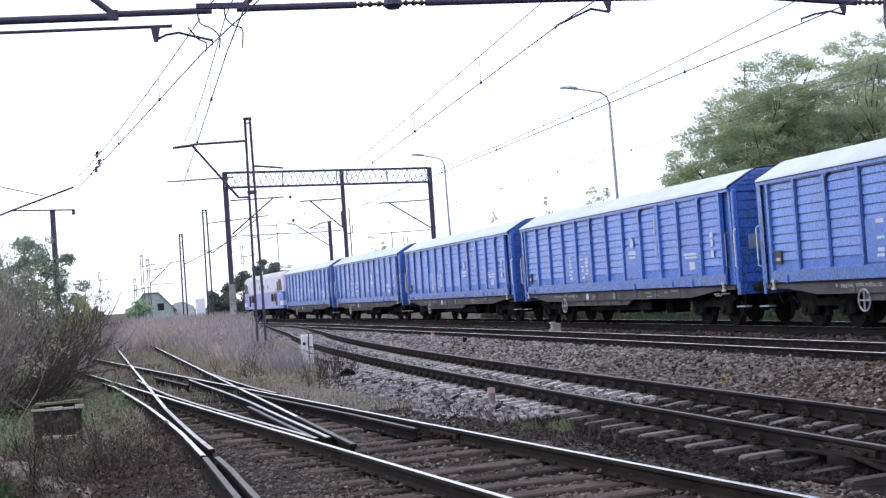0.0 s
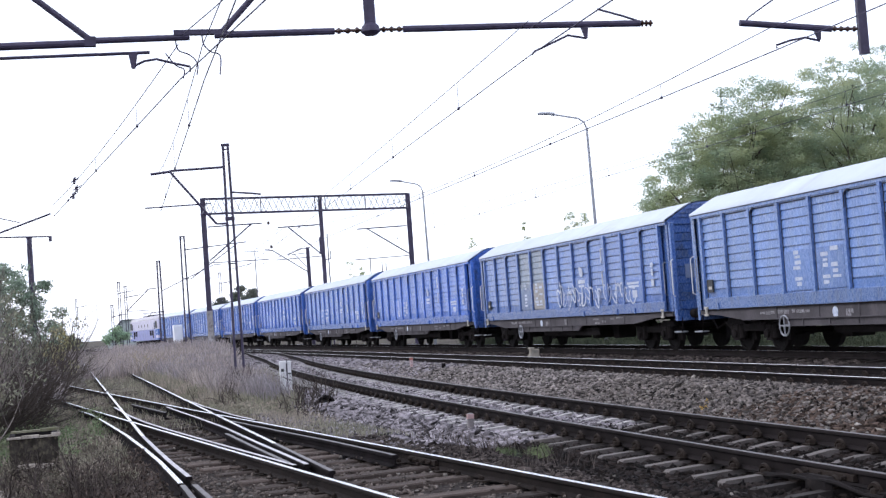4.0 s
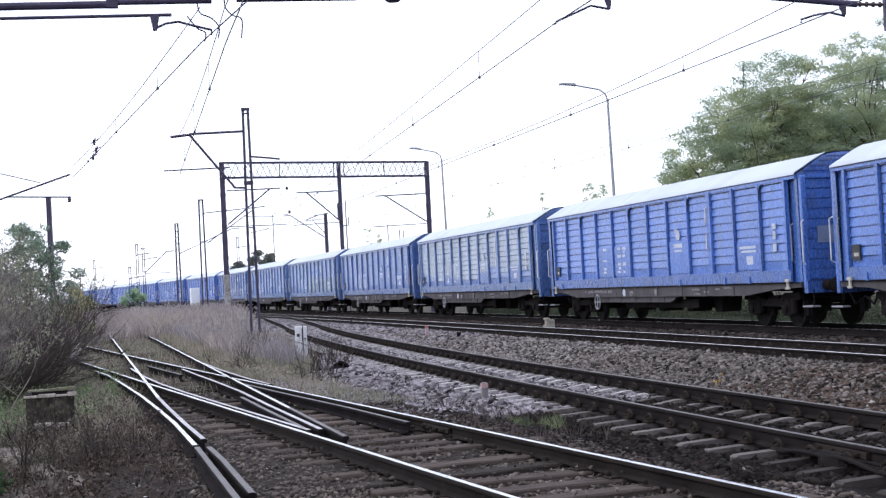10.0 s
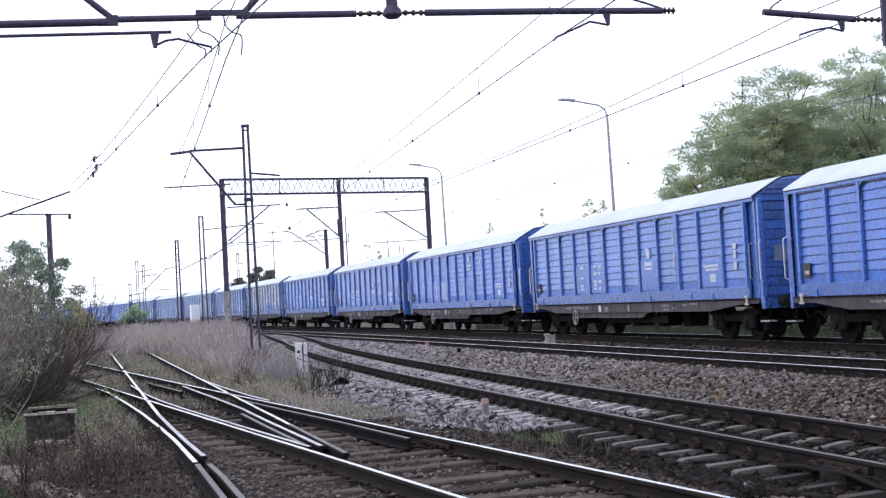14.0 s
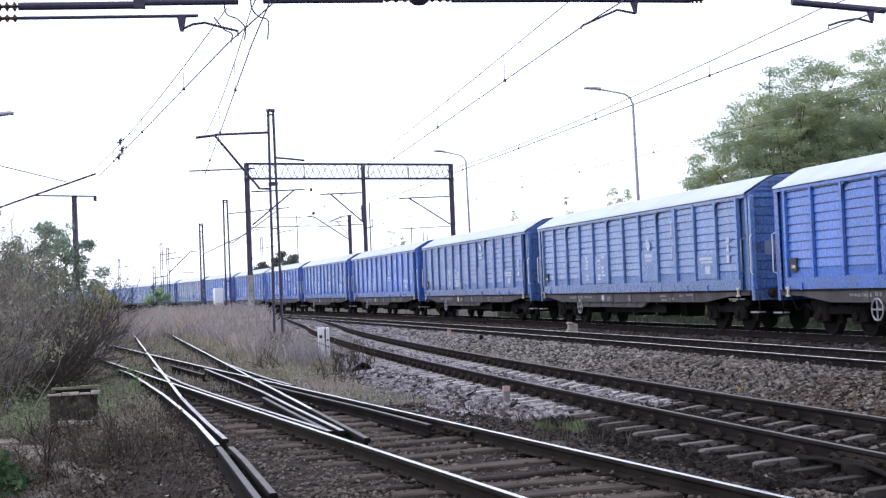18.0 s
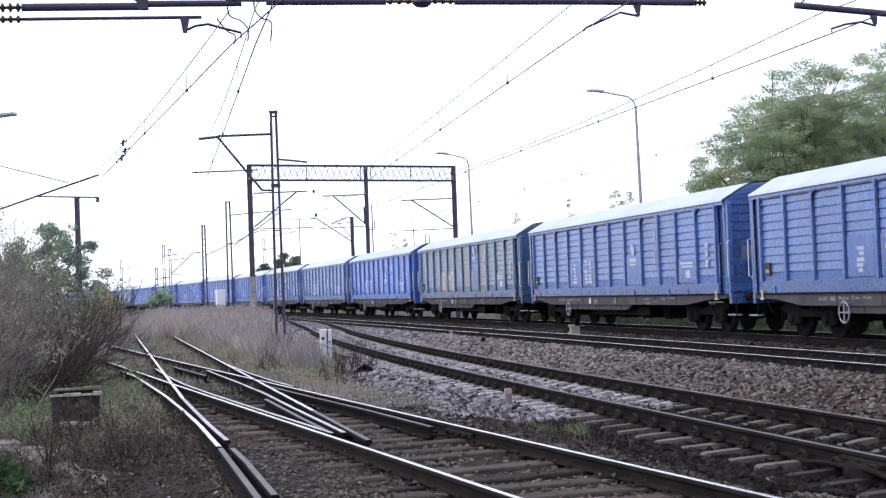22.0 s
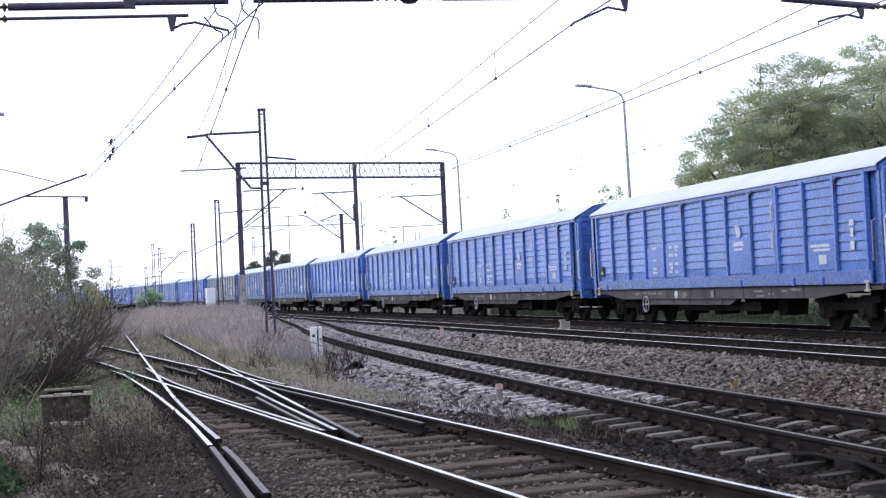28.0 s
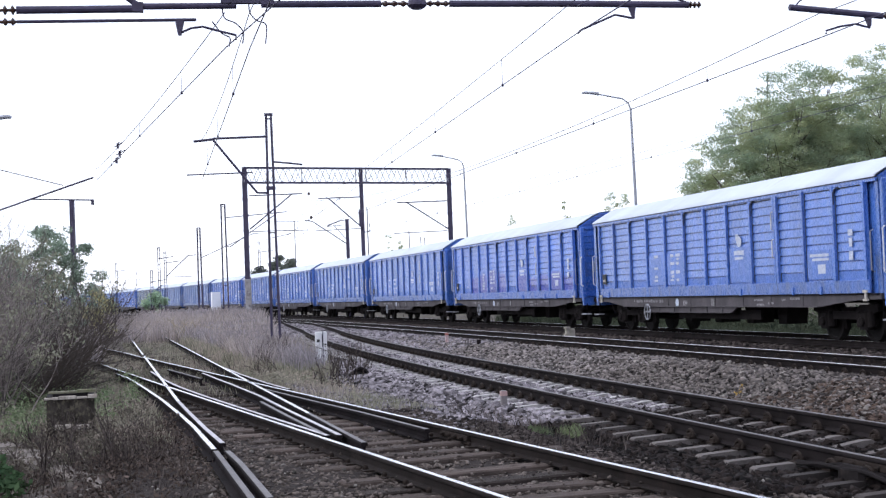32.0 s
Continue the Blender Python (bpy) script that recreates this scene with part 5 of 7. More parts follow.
def insulator_geo(g, p, q, n=3, r=0.05):
    p, q = Vector(p), Vector(q)
    d = q - p
    m = Matrix.Translation(p) @ d.to_track_quat("Z", "Y").to_matrix().to_4x4()
    prof, L = [(0.02, 0)], d.length
    for k in range(n):
        z = L * (k + 0.5) / n
        prof += [(0.025, z - L / n * 0.3), (r, z - L / n * 0.08), (r, z + L / n * 0.08), (0.025, z + L / n * 0.3)]
    return g.lathe(prof + [(0.02, L)], m, 10)


def build_crossbeam():
    """The near support: a high lattice beam, hanging posts, and tubular booms at wire height."""
    t = thing("catenary_support", "dark steel cross-beam with hanging tubular booms and porcelain insulators", "catenary support")
    b = on_beam
    part("boom", Geo().tube([b(-7.15, 6.315), b(-5.16, 6.25)], 0.06, 10), M_STEEL, t)
    part("boom", Geo().tube([b(-8.9, 6.37), b(-7.65, 6.33)], 0.06, 10), M_STEEL, t)
    part("insulator", insulator_geo(Geo(), b(-7.65, 6.33), b(-7.15, 6.315), 4, 0.075), M_PORC, t)
    part("insulator", insulator_geo(Geo(), b(-7.65, 6.14), b(-7.15, 6.125), 4, 0.06), M_PORC, t)
    part("boom", Geo().tube([b(-5.2, 6.29), b(-3.6, 6.235)], 0.05, 10), M_STEEL, t)
    part("boom", Geo().tube([b(-3.2, 6.24), b(-1.28, 6.165)], 0.055, 10), M_STEEL, t)
    part("boom", Geo().tube([b(-0.18, 6.12), b(1.9, 6.03), b(3.62, 5.94)], 0.055, 10), M_STEEL, t)
    part("clamp_plate", Geo().beam(b(-3.85, 6.32), b(-3.0, 6.28), 0.10, 0.08), M_STEEL, t)
    part("brace", Geo().tube([b(-5.16, 6.28), b(-6.75, 7.65)], 0.05, 10), M_STEEL, t)
    part("brace", Geo().tube([b(-3.1, 6.26), b(-1.7, 7.65)], 0.05, 10), M_STEEL, t)
    part("joint", Geo().beam(b(-5.28, 6.28), b(-5.10, 6.27), 0.12, 0.15), M_STEEL, t)
    p = b(-0.70, 6.16)
    part("hanging_post", Geo().box(p.x - 0.09, p.x + 0.09, p.y - 0.09, p.y + 0.09, p.z - 0.02, 8.75, chamfer=0.01), M_STEEL, t)
    part("post_foot", Geo().lathe([(0.10, -0.1), (0.16, -0.05), (0.14, 0.04), (0.09, 0.1)], Matrix.Translation(p), 12), M_STEEL, t)
    part("insulator", insulator_geo(Geo(), b(-0.85, 6.15), b(-1.28, 6.165)), M_PORC, t)
    part("insulator", insulator_geo(Geo(), b(-0.55, 6.14), b(-0.18, 6.12)), M_PORC, t)
    part("end_insulator", insulator_geo(Geo(), b(3.62, 5.94), b(3.82, 5.93), 3, 0.06), M_PORC, t)
    part("pull_rod", Geo().tube([b(3.62, 5.97), b(3.35, 6.08), b(2.95, 6.22)], 0.018, 6), M_STEEL, t)
    # registration arms
    part("registration_tube", Geo().tube([b(-7.15, 6.125), b(-4.25, 6.035)], 0.026, 8), M_STEEL, t)
    part("arm_drop", Geo().prism([(-0.07, 0.0), (0.07, 0.0), (0.02, -0.24), (-0.03, -0.24)], -0.03, 0.03, lambda q: tuple(b(-4.52, 6.04) + Vector(q))), M_STEEL, t)
    part("steady_arm", Geo().tube([b(-4.52, 5.83), b(-4.35, 5.90), b(-4.15, 5.92), b(-3.9, 5.84), b(-3.62, 5.76), b(-3.63, 5.68)], 0.02, 6), M_STEEL, t)
    part("arm_drop", Geo().prism([(-0.07, 0.0), (0.07, 0.0), (0.04, -0.22), (0.0, -0.22)], -0.03, 0.03, lambda q: tuple(b(2.72, 5.97) + Vector(q))), M_STEEL, t)
    part("steady_arm", Geo().tube([b(2.74, 5.76), b(2.45, 5.83), b(1.9, 5.61), b(1.85, 5.56)], 0.02, 6), M_STEEL, t)
    part("jumper", Geo().tube(hang(b, [(-3.83, 6.3), (-3.8, 6.05), (-3.62, 5.95), (-3.5, 5.8), (-3.52, 5.62)]), 0.011, 5), M_WIRE, t)
    part("jumper", Geo().tube(hang(b, [(-3.4, 6.25), (-3.38, 6.1), (-3.28, 5.98), (-3.13, 5.9), (-3.15, 5.6)]), 0.011, 5), M_WIRE, t)
    part("jumper", Geo().tube(hang(b, [(-4.0, 6.0), (-3.85, 5.8), (-3.72, 5.72), (-3.74, 5.58)]), 0.011, 5), M_WIRE, t)
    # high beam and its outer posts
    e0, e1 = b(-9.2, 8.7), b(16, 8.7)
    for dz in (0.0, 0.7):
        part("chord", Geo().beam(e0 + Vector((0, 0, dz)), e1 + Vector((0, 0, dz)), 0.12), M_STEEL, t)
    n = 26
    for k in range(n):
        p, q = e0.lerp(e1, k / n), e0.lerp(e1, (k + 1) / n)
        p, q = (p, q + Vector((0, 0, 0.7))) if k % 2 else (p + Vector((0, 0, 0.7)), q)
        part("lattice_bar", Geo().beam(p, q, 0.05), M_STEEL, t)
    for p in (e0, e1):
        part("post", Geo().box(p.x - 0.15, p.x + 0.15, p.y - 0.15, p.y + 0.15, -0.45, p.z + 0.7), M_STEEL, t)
    # boom over the main track with its own hanging post
    p = b(7.18, 5.9)
    part("hanging_post", Geo().box(p.x - 0.075, p.x + 0.075, p.y - 0.075, p.y + 0.075, 5.5, 8.75, chamfer=0.01), M_STEEL, t)
    part("boom", Geo().tube([b(5.22, 5.83), b(6.68, 5.63)], 0.055, 10), M_STEEL, t)
    part("insulator", insulator_geo(Geo(), b(6.68, 5.63), b(7.1, 5.60), 4), M_PORC, t)
    part("arm_drop", Geo().prism([(-0.06, 0.0), (0.06, 0.0), (0.05, -0.17), (0.0, -0.17)], -0.03, 0.03, lambda q: tuple(b(6.45, 5.63) + Vector(q))), M_STEEL, t)
    part("steady_arm", Geo().tube([b(6.48, 5.45), b(6.25, 5.52), b(6.0, 5.49), b(5.78, 5.43), b(5.78, 5.38)], 0.02, 6), M_STEEL, t)
    part("pull_rod", Geo().tube([b(5.3, 5.83), b(5.38, 5.92), b(5.6, 6.06), b(6.2, 6.42)], 0.014, 6), M_STEEL, t)
    return t


build_crossbeam()
hang_span("twin thin wires over the bent yard track", (-3.79, 22.0, 5.57), (-11.95, 44.3, 5.57), 0.56, 0.36, 0.305, 3)
hang_span("twin thin wires over the bent yard track", (4.2, 2.0, 5.6), (-3.79, 22.0, 5.57), 0.5, 0.66, 0.35, 2)
hang_span("twin thin wires over the straight track", (-3.45, 22.3, 5.6), (-9.05, 47.0, 5.72), 0.55, 1.3, 0.68, 3)
hang_span("twin thin wires over the straight track", (1.2, 3.0, 5.6), (-3.45, 22.3, 5.6), 0.5, 0.55, 0.35, 2)
hang_span("twin thin wires over the connecting track", (1.84, 22.05, 5.57), (-12.6, 93.0, 5.6), 0.55, 0.7, 0.45, 9, 0.009)
hang_span("twin thin wires over the connecting track", (6.4, 3.0, 5.6), (1.84, 22.05, 5.57), 0.5, 0.42, 0.3, 3)
hang_span("twin thin wires over the main track", (6.14, 23.4, 5.6), (-11.8, 92.5, 5.6), 0.42, 2.6, 0.36, 10, 0.0105)
hang_span("twin thin wires over the main track", (11.2, 3.0, 5.6), (6.14, 23.4, 5.6), 0.5, 0.40, 0.3, 3)
hang_span("faint twin wires over the main track under the train", (12.9, 20.0, 5.6), (-8.6, 95.5, 5.6), 0.6, 2.6, 0.45, 11, 0.007)
box = thing("section_insulator", "section insulators with clamps hanging in the wires", "insulator")
for q in ((-9.69, 38.2, 5.97), (-9.84, 38.6, 5.6), (-9.54, 37.8, 5.70)):
    part("insulator_body", Geo().tube([(q[0] + 0.12, q[1] - 0.35, q[2] + 0.02), (q[0] - 0.12, q[1] + 0.35, q[2])], 0.022, 6)
         .box(q[0] - 0.025, q[0] + 0.025, q[1] - 0.04, q[1] + 0.04, q[2] - 0.11, q[2] + 0.04).tube([(q[0] - 0.12, q[1] + 0.1, q[2] - 0.05), (q[0] + 0.14, q[1], q[2] + 0.06)], 0.014, 5), M_STEEL, box)


def ladder_mast(label, x, y, top, w0, w1, turn=0.0, bars=7, depth=0.14, thick=0.10):
    """A mast of two upright channels joined by cross plates, closing in towards the top."""
    t = thing("catenary_mast", label, "mast", pose(x, y, 0, 0, 0, turn), group="catenary masts")
    for s in (-1, 1):
        part("upright", Geo().beam((s * w0 / 2, 0, -0.5), (s * w1 / 2, 0, top), thick, depth), M_STEEL, t)
    for k in range(bars):
        z = top * (k + 1) / bars - 0.12
        w = w0 + (w1 - w0) * z / top
        part("cross_plate", Geo().box(-w / 2, w / 2, -0.02, 0.02, z - 0.03, z + 0.012), M_STEEL, t)
    part("mast_cap", Geo().box(-w1 / 2 - 0.05, w1 / 2 + 0.05, -0.08, 0.08, top - 0.02, top + 0.06), M_STEEL, t)
    part("footing", Geo().box(-0.45, 0.45, -0.4, 0.4, -0.6, -0.28, chamfer=0.05), M_CREAM, t)
    return t


m1 = ladder_mast("dark twin-channel mast with a wire bracket", -6.72, 47.0, 7.8, 0.29, 0.17, 0, 2, thick=0.068)
part("top_tube", Geo().tube([(-0.1, 0, 7.07), (-1.93, 0, 7.07)], 0.04, 8), M_STEEL, m1)
part("tube_end", Geo().tube([(-1.89, 0, 7.05), (-2.59, 0, 7.0)], 0.045, 8), M_STEEL, m1)
part("strut", Geo().tube([(-1.93, 0, 7.03), (-0.47, 0, 5.16), (-0.1, 0, 5.14)], 0.04, 8), M_STEEL, m1)
part("registration_tube", Geo().tube([(-0.61, 0, 5.86), (-2.86, 0, 5.86)], 0.025, 6), M_STEEL, m1)
part("side_arm", Geo().tube([(0.08, 0, 6.2), (0.7, 0, 6.12), (1.1, 0, 6.06)], 0.035, 6), M_STEEL, m1)
part("plate_low", Geo().box(-0.15, 0.15, -0.10, 0.10, 5.24, 5.36), M_STEEL, m1)

m2 = ladder_mast("slim twin-channel mast beside the main line", -16.95, 95.0, 8.15, 0.36, 0.26, 0, 3, thick=0.085)
part("bracket_tube", Geo().tube([(0.1, 0, 7.25), (4.4, 0, 7.5)], 0.035, 6), M_STEEL, m2)
part("strut", Geo().tube([(0.15, 0, 5.3), (0.4, 0, 5.22), (3.7, 0, 7.4)], 0.035, 6), M_STEEL, m2)
m3 = ladder_mast("slim twin-channel mast far along the line", -24.0, 122.0, 8.05, 0.36, 0.24, 0, 15, thick=0.11)
part("bracket_tube", Geo().tube([(0.1, 0, 5.4), (4.9, 0, 7.4), (5.6, 0, 7.4)], 0.035, 6), M_STEEL, m3)
for x, y, z in ((-33.95, 150, 7.58), (-34.8, 150, 5.1), (-51.5, 200, 7.6), (-33.4, 150.6, 7.1), (-24.5, 160, 8.2)):
    far = ladder_mast("thin mast in the distance", x, y, z, 0.26, 0.22, 0, 9, thick=0.05)
    part("bracket_tube", Geo().tube([(-0.1, 0, z - 1.2), (1.6, 0, z - 1.0)], 0.04, 5), M_STEEL, far)
    if x == -33.4:
        part("strut", Geo().tube([(0.08, 0, 4.42), (2.53, 0, 6.64), (3.4, 0, 6.68)], 0.05, 5), M_STEEL, far)
        part("registration_tube", Geo().tube([(0.08, 0, 4.38), (2.85, 0, 4.35), (2.92, 0, 4.58)], 0.03, 5), M_STEEL, far)


def build_post(label, x, y, top, k=1.0):
    t = thing("catenary_mast", label, "mast", pose(x, y, 0), group="catenary masts")
    part("post", Geo().prism([(-0.14 * k, -0.5), (0.14 * k, -0.5), (0.10 * k, top), (-0.10 * k, top)], -0.12 * k, 0.12 * k), M_STEEL, t)
    part("cap", Geo().box(-0.12 * k, 0.12 * k, -0.13 * k, 0.13 * k, top, top + 0.06), M_STEEL, t)
    return t


build_post("dark post rising out of the green tree", -20.2, 70.0, 6.9)
off = build_post("dark post with a wire bracket beyond the bushes", -17.2, 44.6, 7.2, 0.68)
part("bracket_tube", Geo().tube([(0.1, 0.2, 4.2), (2.9, 0.4, 5.10), (4.95, 0.4, 5.72)], 0.03, 8), M_STEEL, off)
part("registration_tube", Geo().tube([(2.85, 0.4, 5.09), (4.9, 0.4, 4.98)], 0.025, 6), M_STEEL, off)
part("drop", Geo().box(4.86, 4.94, 0.35, 0.45, 4.82, 5.0), M_STEEL, off)
part("tie", Geo().tube([(0.1, 0.2, 6.6), (3.95, 0.4, 5.5)], 0.015, 5), M_STEEL, off)


def build_portal():
    """The lattice portal across the main line, with its wire brackets."""
    t = thing("catenary_portal", "dark lattice portal spanning the main tracks on three posts", "portal")
    L, M_, R = Vector((-14.9, 92.0, 0)), Vector((-7.42, 95.9, 0)), Vector((-1.36, 99.1, 0))
    for p, lo in ((L, 0.30), (R, 0.34)):
        a = part("post", Geo().beam(p + Vector((-0.02, 0, -0.5)), p + Vector((0, 0, 10.4)), lo, 0.3), M_STEEL, t)
        for k in range(9):
            part("rivet_plate", Geo().box(p.x - lo / 2 - 0.02, p.x + lo / 2 + 0.02, p.y - 0.17, p.y + 0.17, 0.8 + k * 1.05, 0.95 + k * 1.05), M_STEEL, a)
    part("post", Geo().beam(M_ + Vector((0, 0, -0.5)), M_ + Vector((0, 0, 10.3)), 0.26), M_STEEL, t)
    part("post_base", Geo().box(L.x - 0.19, L.x + 0.19, L.y - 0.19, L.y + 0.19, -0.5, 2.9, chamfer=0.03), M_BASE, t, "worn grey-white paint low on the post")
    for dy in (-0.35, 0.35):
        o = Vector((0, dy, 0))
        for z in (10.36, 9.36):
            part("chord", Geo().beam(L + o + Vector((0, 0, z)), R + o + Vector((0, 0, z)), 0.085), M_STEEL, t)
        n = 34
        for k in range(n):
            p, q = L.lerp(R, k / n) + o, L.lerp(R, (k + 1) / n) + o
            z0, z1 = (9.36, 10.36) if (k % 2) == (dy > 0) else (10.36, 9.36)
            part("lattice_bar", Geo().beam(p + Vector((0, 0, z0)), q + Vector((0, 0, z1)), 0.035), M_GALV, t)
    for f in (0.27, 0.53, 0.58, 0.78):
        p = L.lerp(R, f)
        part("lattice_post", Geo().beam(p + Vector((0, -0.35, 9.36)), p + Vector((0, -0.35, 10.36)), 0.06), M_STEEL, t)

    def bracket(root, hi, lo, reach, s):
        part("bracket_tube", Geo().tube([root + Vector((0, 0, hi)), root + Vector((s * reach, 0, hi))], 0.045, 6), M_STEEL, t)
        part("strut", Geo().tube([root + Vector((0, 0, lo)), root + Vector((s * (reach - 0.7), 0, hi))], 0.05, 6), M_STEEL, t)
        part("steady_arm", Geo().tube([root + Vector((0, 0, lo - 0.15)), root + Vector((s * (reach + 0.3), 0, lo - 0.2))], 0.03, 6), M_STEEL, t)
    bracket(L + Vector((0.2, 0.3, 0)), 8.5, 6.25, 3.6, 1)
    bracket(M_ + Vector((-0.15, 0.2, 0)), 8.4, 6.35, 2.9, -1)
    bracket(R + Vector((-0.2, 0.2, 0)), 8.1, 6.1, 3.6, -1)
    for x, z in ((-10.9, 8.62), (-10.8, 7.0)):
        part("insulator", Geo().lathe([(0.03, -0.12), (0.09, -0.06), (0.09, 0.06), (0.03, 0.12)], pose(x, 94.3, z), 8), M_PORC, t)
    return t


build_portal()
part_of_portal = [o for o in bpy.data.objects if o.name.startswith("catenary_portal")][0]
part("switch_box", Geo().box(-7.62, -7.32, 95.5, 95.7, 6.3, 7.5, chamfer=0.03).tube([(-7.4, 95.6, 6.3), (-7.3, 95.6, 5.9), (-6.9, 95.6, 5.95), (-6.9, 95.6, 6.5)], 0.05, 6), M_STEEL, part_of_portal, "dark switch box and lever on the post")
slim = build_post("slim dark post close behind the portal", -9.0, 122.0, 9.3, 0.4)
lampish = build_post("thin grey pole with a short cross-arm far behind the portal", -15.85, 125.0, 8.5, 0.3)
part("cross_arm", Geo().tube([(-2.2, 0, 8.55), (0.4, 0, 8.45)], 0.03, 5), M_GALV, lampish)
far2 = thing("catenary_portal", "dark far post with slanting wire brackets above the train", "portal")
part("post", Geo().box(-11.22, -10.92, 124.85, 125.15, -0.5, 8.5), M_STEEL, far2)
for a, b, r in (((-14.9, 125, 8.55), (-14.2, 125, 8.42), 0.05), ((-14.25, 125, 8.45), (-11.2, 125, 6.3), 0.05), ((-12.9, 125, 7.95), (-11.6, 125, 8.4), 0.045), ((-11.6, 125, 8.4), (-10.8, 125, 8.45), 0.04),
                ((-12.3, 125, 8.0), (-11.2, 125, 6.7), 0.035), ((-12.9, 125, 7.9), (-11.1, 125, 8.0), 0.03), ((-18.5, 125, 6.95), (-16.2, 125, 7.4), 0.03)):
    part("bracket_tube", Geo().tube([a, b], r, 6), M_STEEL, far2)
for x, z in ((-5.5, 7.15), (-4.45, 6.6), (-4.1, 6.5)):
    build_post("short dark mast end rising behind the train", x, 125.0, z, 0.35)


def street_lamp(label, x, y, top, reach):
    t = thing("street_lamp", label, "street lamp", pose(x, y, 0), group="street lamps beyond the line")
    s = 1 if reach > 0 else -1
    part("pole", Geo().tube([(0.12, 0, -0.4), (0.06, 0, top * 0.5), (0, 0, top - 0.3)], 0.095, 10, 0.05), M_GALV, t)
    part("arm", Geo().tube([(0, 0, top - 0.35), (-0.1 * s, 0, top - 0.05), (-0.35 * s, 0, top + 0.14), (-reach + 0.6 * s, 0, top + 0.42)], 0.036, 8), M_GALV, t)
    part("lamp_head", Geo().tube([(-reach + 0.75 * s, 0, top + 0.40), (-reach + 0.5 * s, 0, top + 0.45), (-reach + 0.1 * s, 0, top + 0.48), (-reach, 0, top + 0.46)], 0.08, 8, 0.05), M_GALV, t)
    return t


street_lamp("tall grey street lamp with a curved arm", 7.42, 62.0, 9.75, 2.15)
street_lamp("grey street lamp whose arm reaches in over the yard", -15.4, 40.0, 6.65, -2.15)
street_lamp("tall grey street lamp, farther along the road", -0.23, 89.0, 9.9, 2.05)


# ---- small things by the tracks ----
def marker_post():
    t = thing("marker_post", "white painted concrete marker with illegible dark figures", "marker", pose(-4.2, 38.0, -0.30, 0, 0, 10))
    part("slab", Geo().box(-0.16, 0.16, -0.06, 0.06, 0.0, 0.87, chamfer=0.02), M_WHITE, t)
    g = Geo().box(-0.12, -0.04, -0.064, -0.06, 0.58, 0.66).box(0.02, 0.05, -0.064, -0.06, 0.45, 0.80).box(0.08, 0.14, -0.064, -0.06, 0.50, 0.54)
    part("figures", g, M_BLACK, t)
    part("rod", Geo().tube([(0.04, -0.1, -0.1), (0.05, -0.09, 0.9)], 0.012, 5), M_STEEL, t)


marker_post()


def stub(label, x, y, z, h, w, mat, cap=None):
    t = thing("stub_post", label, "post", pose(x, y, z, 0, 0, 12), group="stub posts")
    part("shaft", Geo().box(-w / 2, w / 2, -w / 2, w / 2, -0.1, h, chamfer=0.012), mat, t)
    if cap:
        part("cap_band", Geo().box(-w / 2 - 0.003, w / 2 + 0.003, -w / 2 - 0.003, w / 2 + 0.003, h - 0.08, h - 0.01), cap, t)
    return t


stub("short whitewashed stub post with a pink-red cap", 0.41, 20.7, -0.34, 0.36, 0.09, material("dirty_whitewash", (0.19, 0.17, 0.172), 0.8, 0, 0.2), material("faded_pink_paint", (0.40, 0.27, 0.26), 0.7, 0, 0.2))
stub("small red and white stub post", -0.92, 47.0, -0.22, 0.37, 0.10, M_PINK, M_RED)
stub("low rusty stub post", 0.15, 44.0, -0.3, 0.28, 0.12, M_RAIL)
t = thing("relay_box", "small cream concrete box beside the main track", "box", pose(3.3, 47.6, -0.22, 0, 0, 15) @ Matrix.Scale(0.8, 4))
M_BOXC = material("grimy_cream_concrete", (0.36, 0.33, 0.28), 0.9, 0, 0.2, 6, 50, 0.3, stain=(0.2, 0.18, 0.15))
part("box_body", Geo().box(-0.20, 0.20, -0.12, 0.12, 0.0, 0.42, chamfer=0.03), M_BOXC, t)
part("box_lid", Geo().box(-0.24, -0.02, -0.14, 0.14, 0.42, 0.50, chamfer=0.02), M_BOXC, t)
part("box_foot", Geo().box(-0.26, -0.18, -0.1, 0.1, -0.1, 0.2), M_BOXC, t)

t = thing("concrete_chamber", "open mossy concrete cable chamber sunk in weeds", "chamber", pose(-5.64, 19.2, -0.33, 0, 0, 16) @ Matrix.Diagonal((0.76, 1, 1, 1)))
# Walls made near-black: the shade inside the chamber is put into their colour.
for x0, x1, y0, y1 in ((-0.42, 0.42, 0.36, 0.46), (-0.42, -0.32, -0.3, 0.36), (0.32, 0.42, -0.3, 0.36)):
    part("wall", Geo().box(x0, x1, y0, y1, 0, 0.62, chamfer=0.01), M_UNDER, t)
part("wall", Geo().box(-0.42, 0.42, -0.32, -0.22, 0, 0.58, chamfer=0.01), material("mossy_brown_concrete", (0.045, 0.039, 0.033), 0.95, 0, 0.6, 7, 30, 0.8, stain=(0.12, 0.105, 0.078), stain_at=0.50, spec=0.1), t)
for y0, y1, z, cuts in ((0.36, 0.46, 0.62, (-0.40, 0.12, 0.46)), (-0.34, -0.26, 0.58, (-0.46, -0.21, 0.10, 0.30, 0.47))):
    for k, (a, b) in enumerate(zip(cuts, cuts[1:])):
        h = (0.030, 0.042, 0.026, 0.05)[k % 4]
        part("rim_stone", Geo().box(a + 0.004, b - 0.004, y0 - 0.012 * (k % 2), y1, z, z + h, chamfer=0.004), M_MOSSY if y0 > 0 else M_TAN, t, "mossy rim stone" if y0 > 0 else "chipped tan rim stone")
part("ledge", Geo().box(-0.30, 0.04, -0.40, -0.26, 0.175, 0.24, chamfer=0.014), M_TAN, t, "pale chipped ledge")
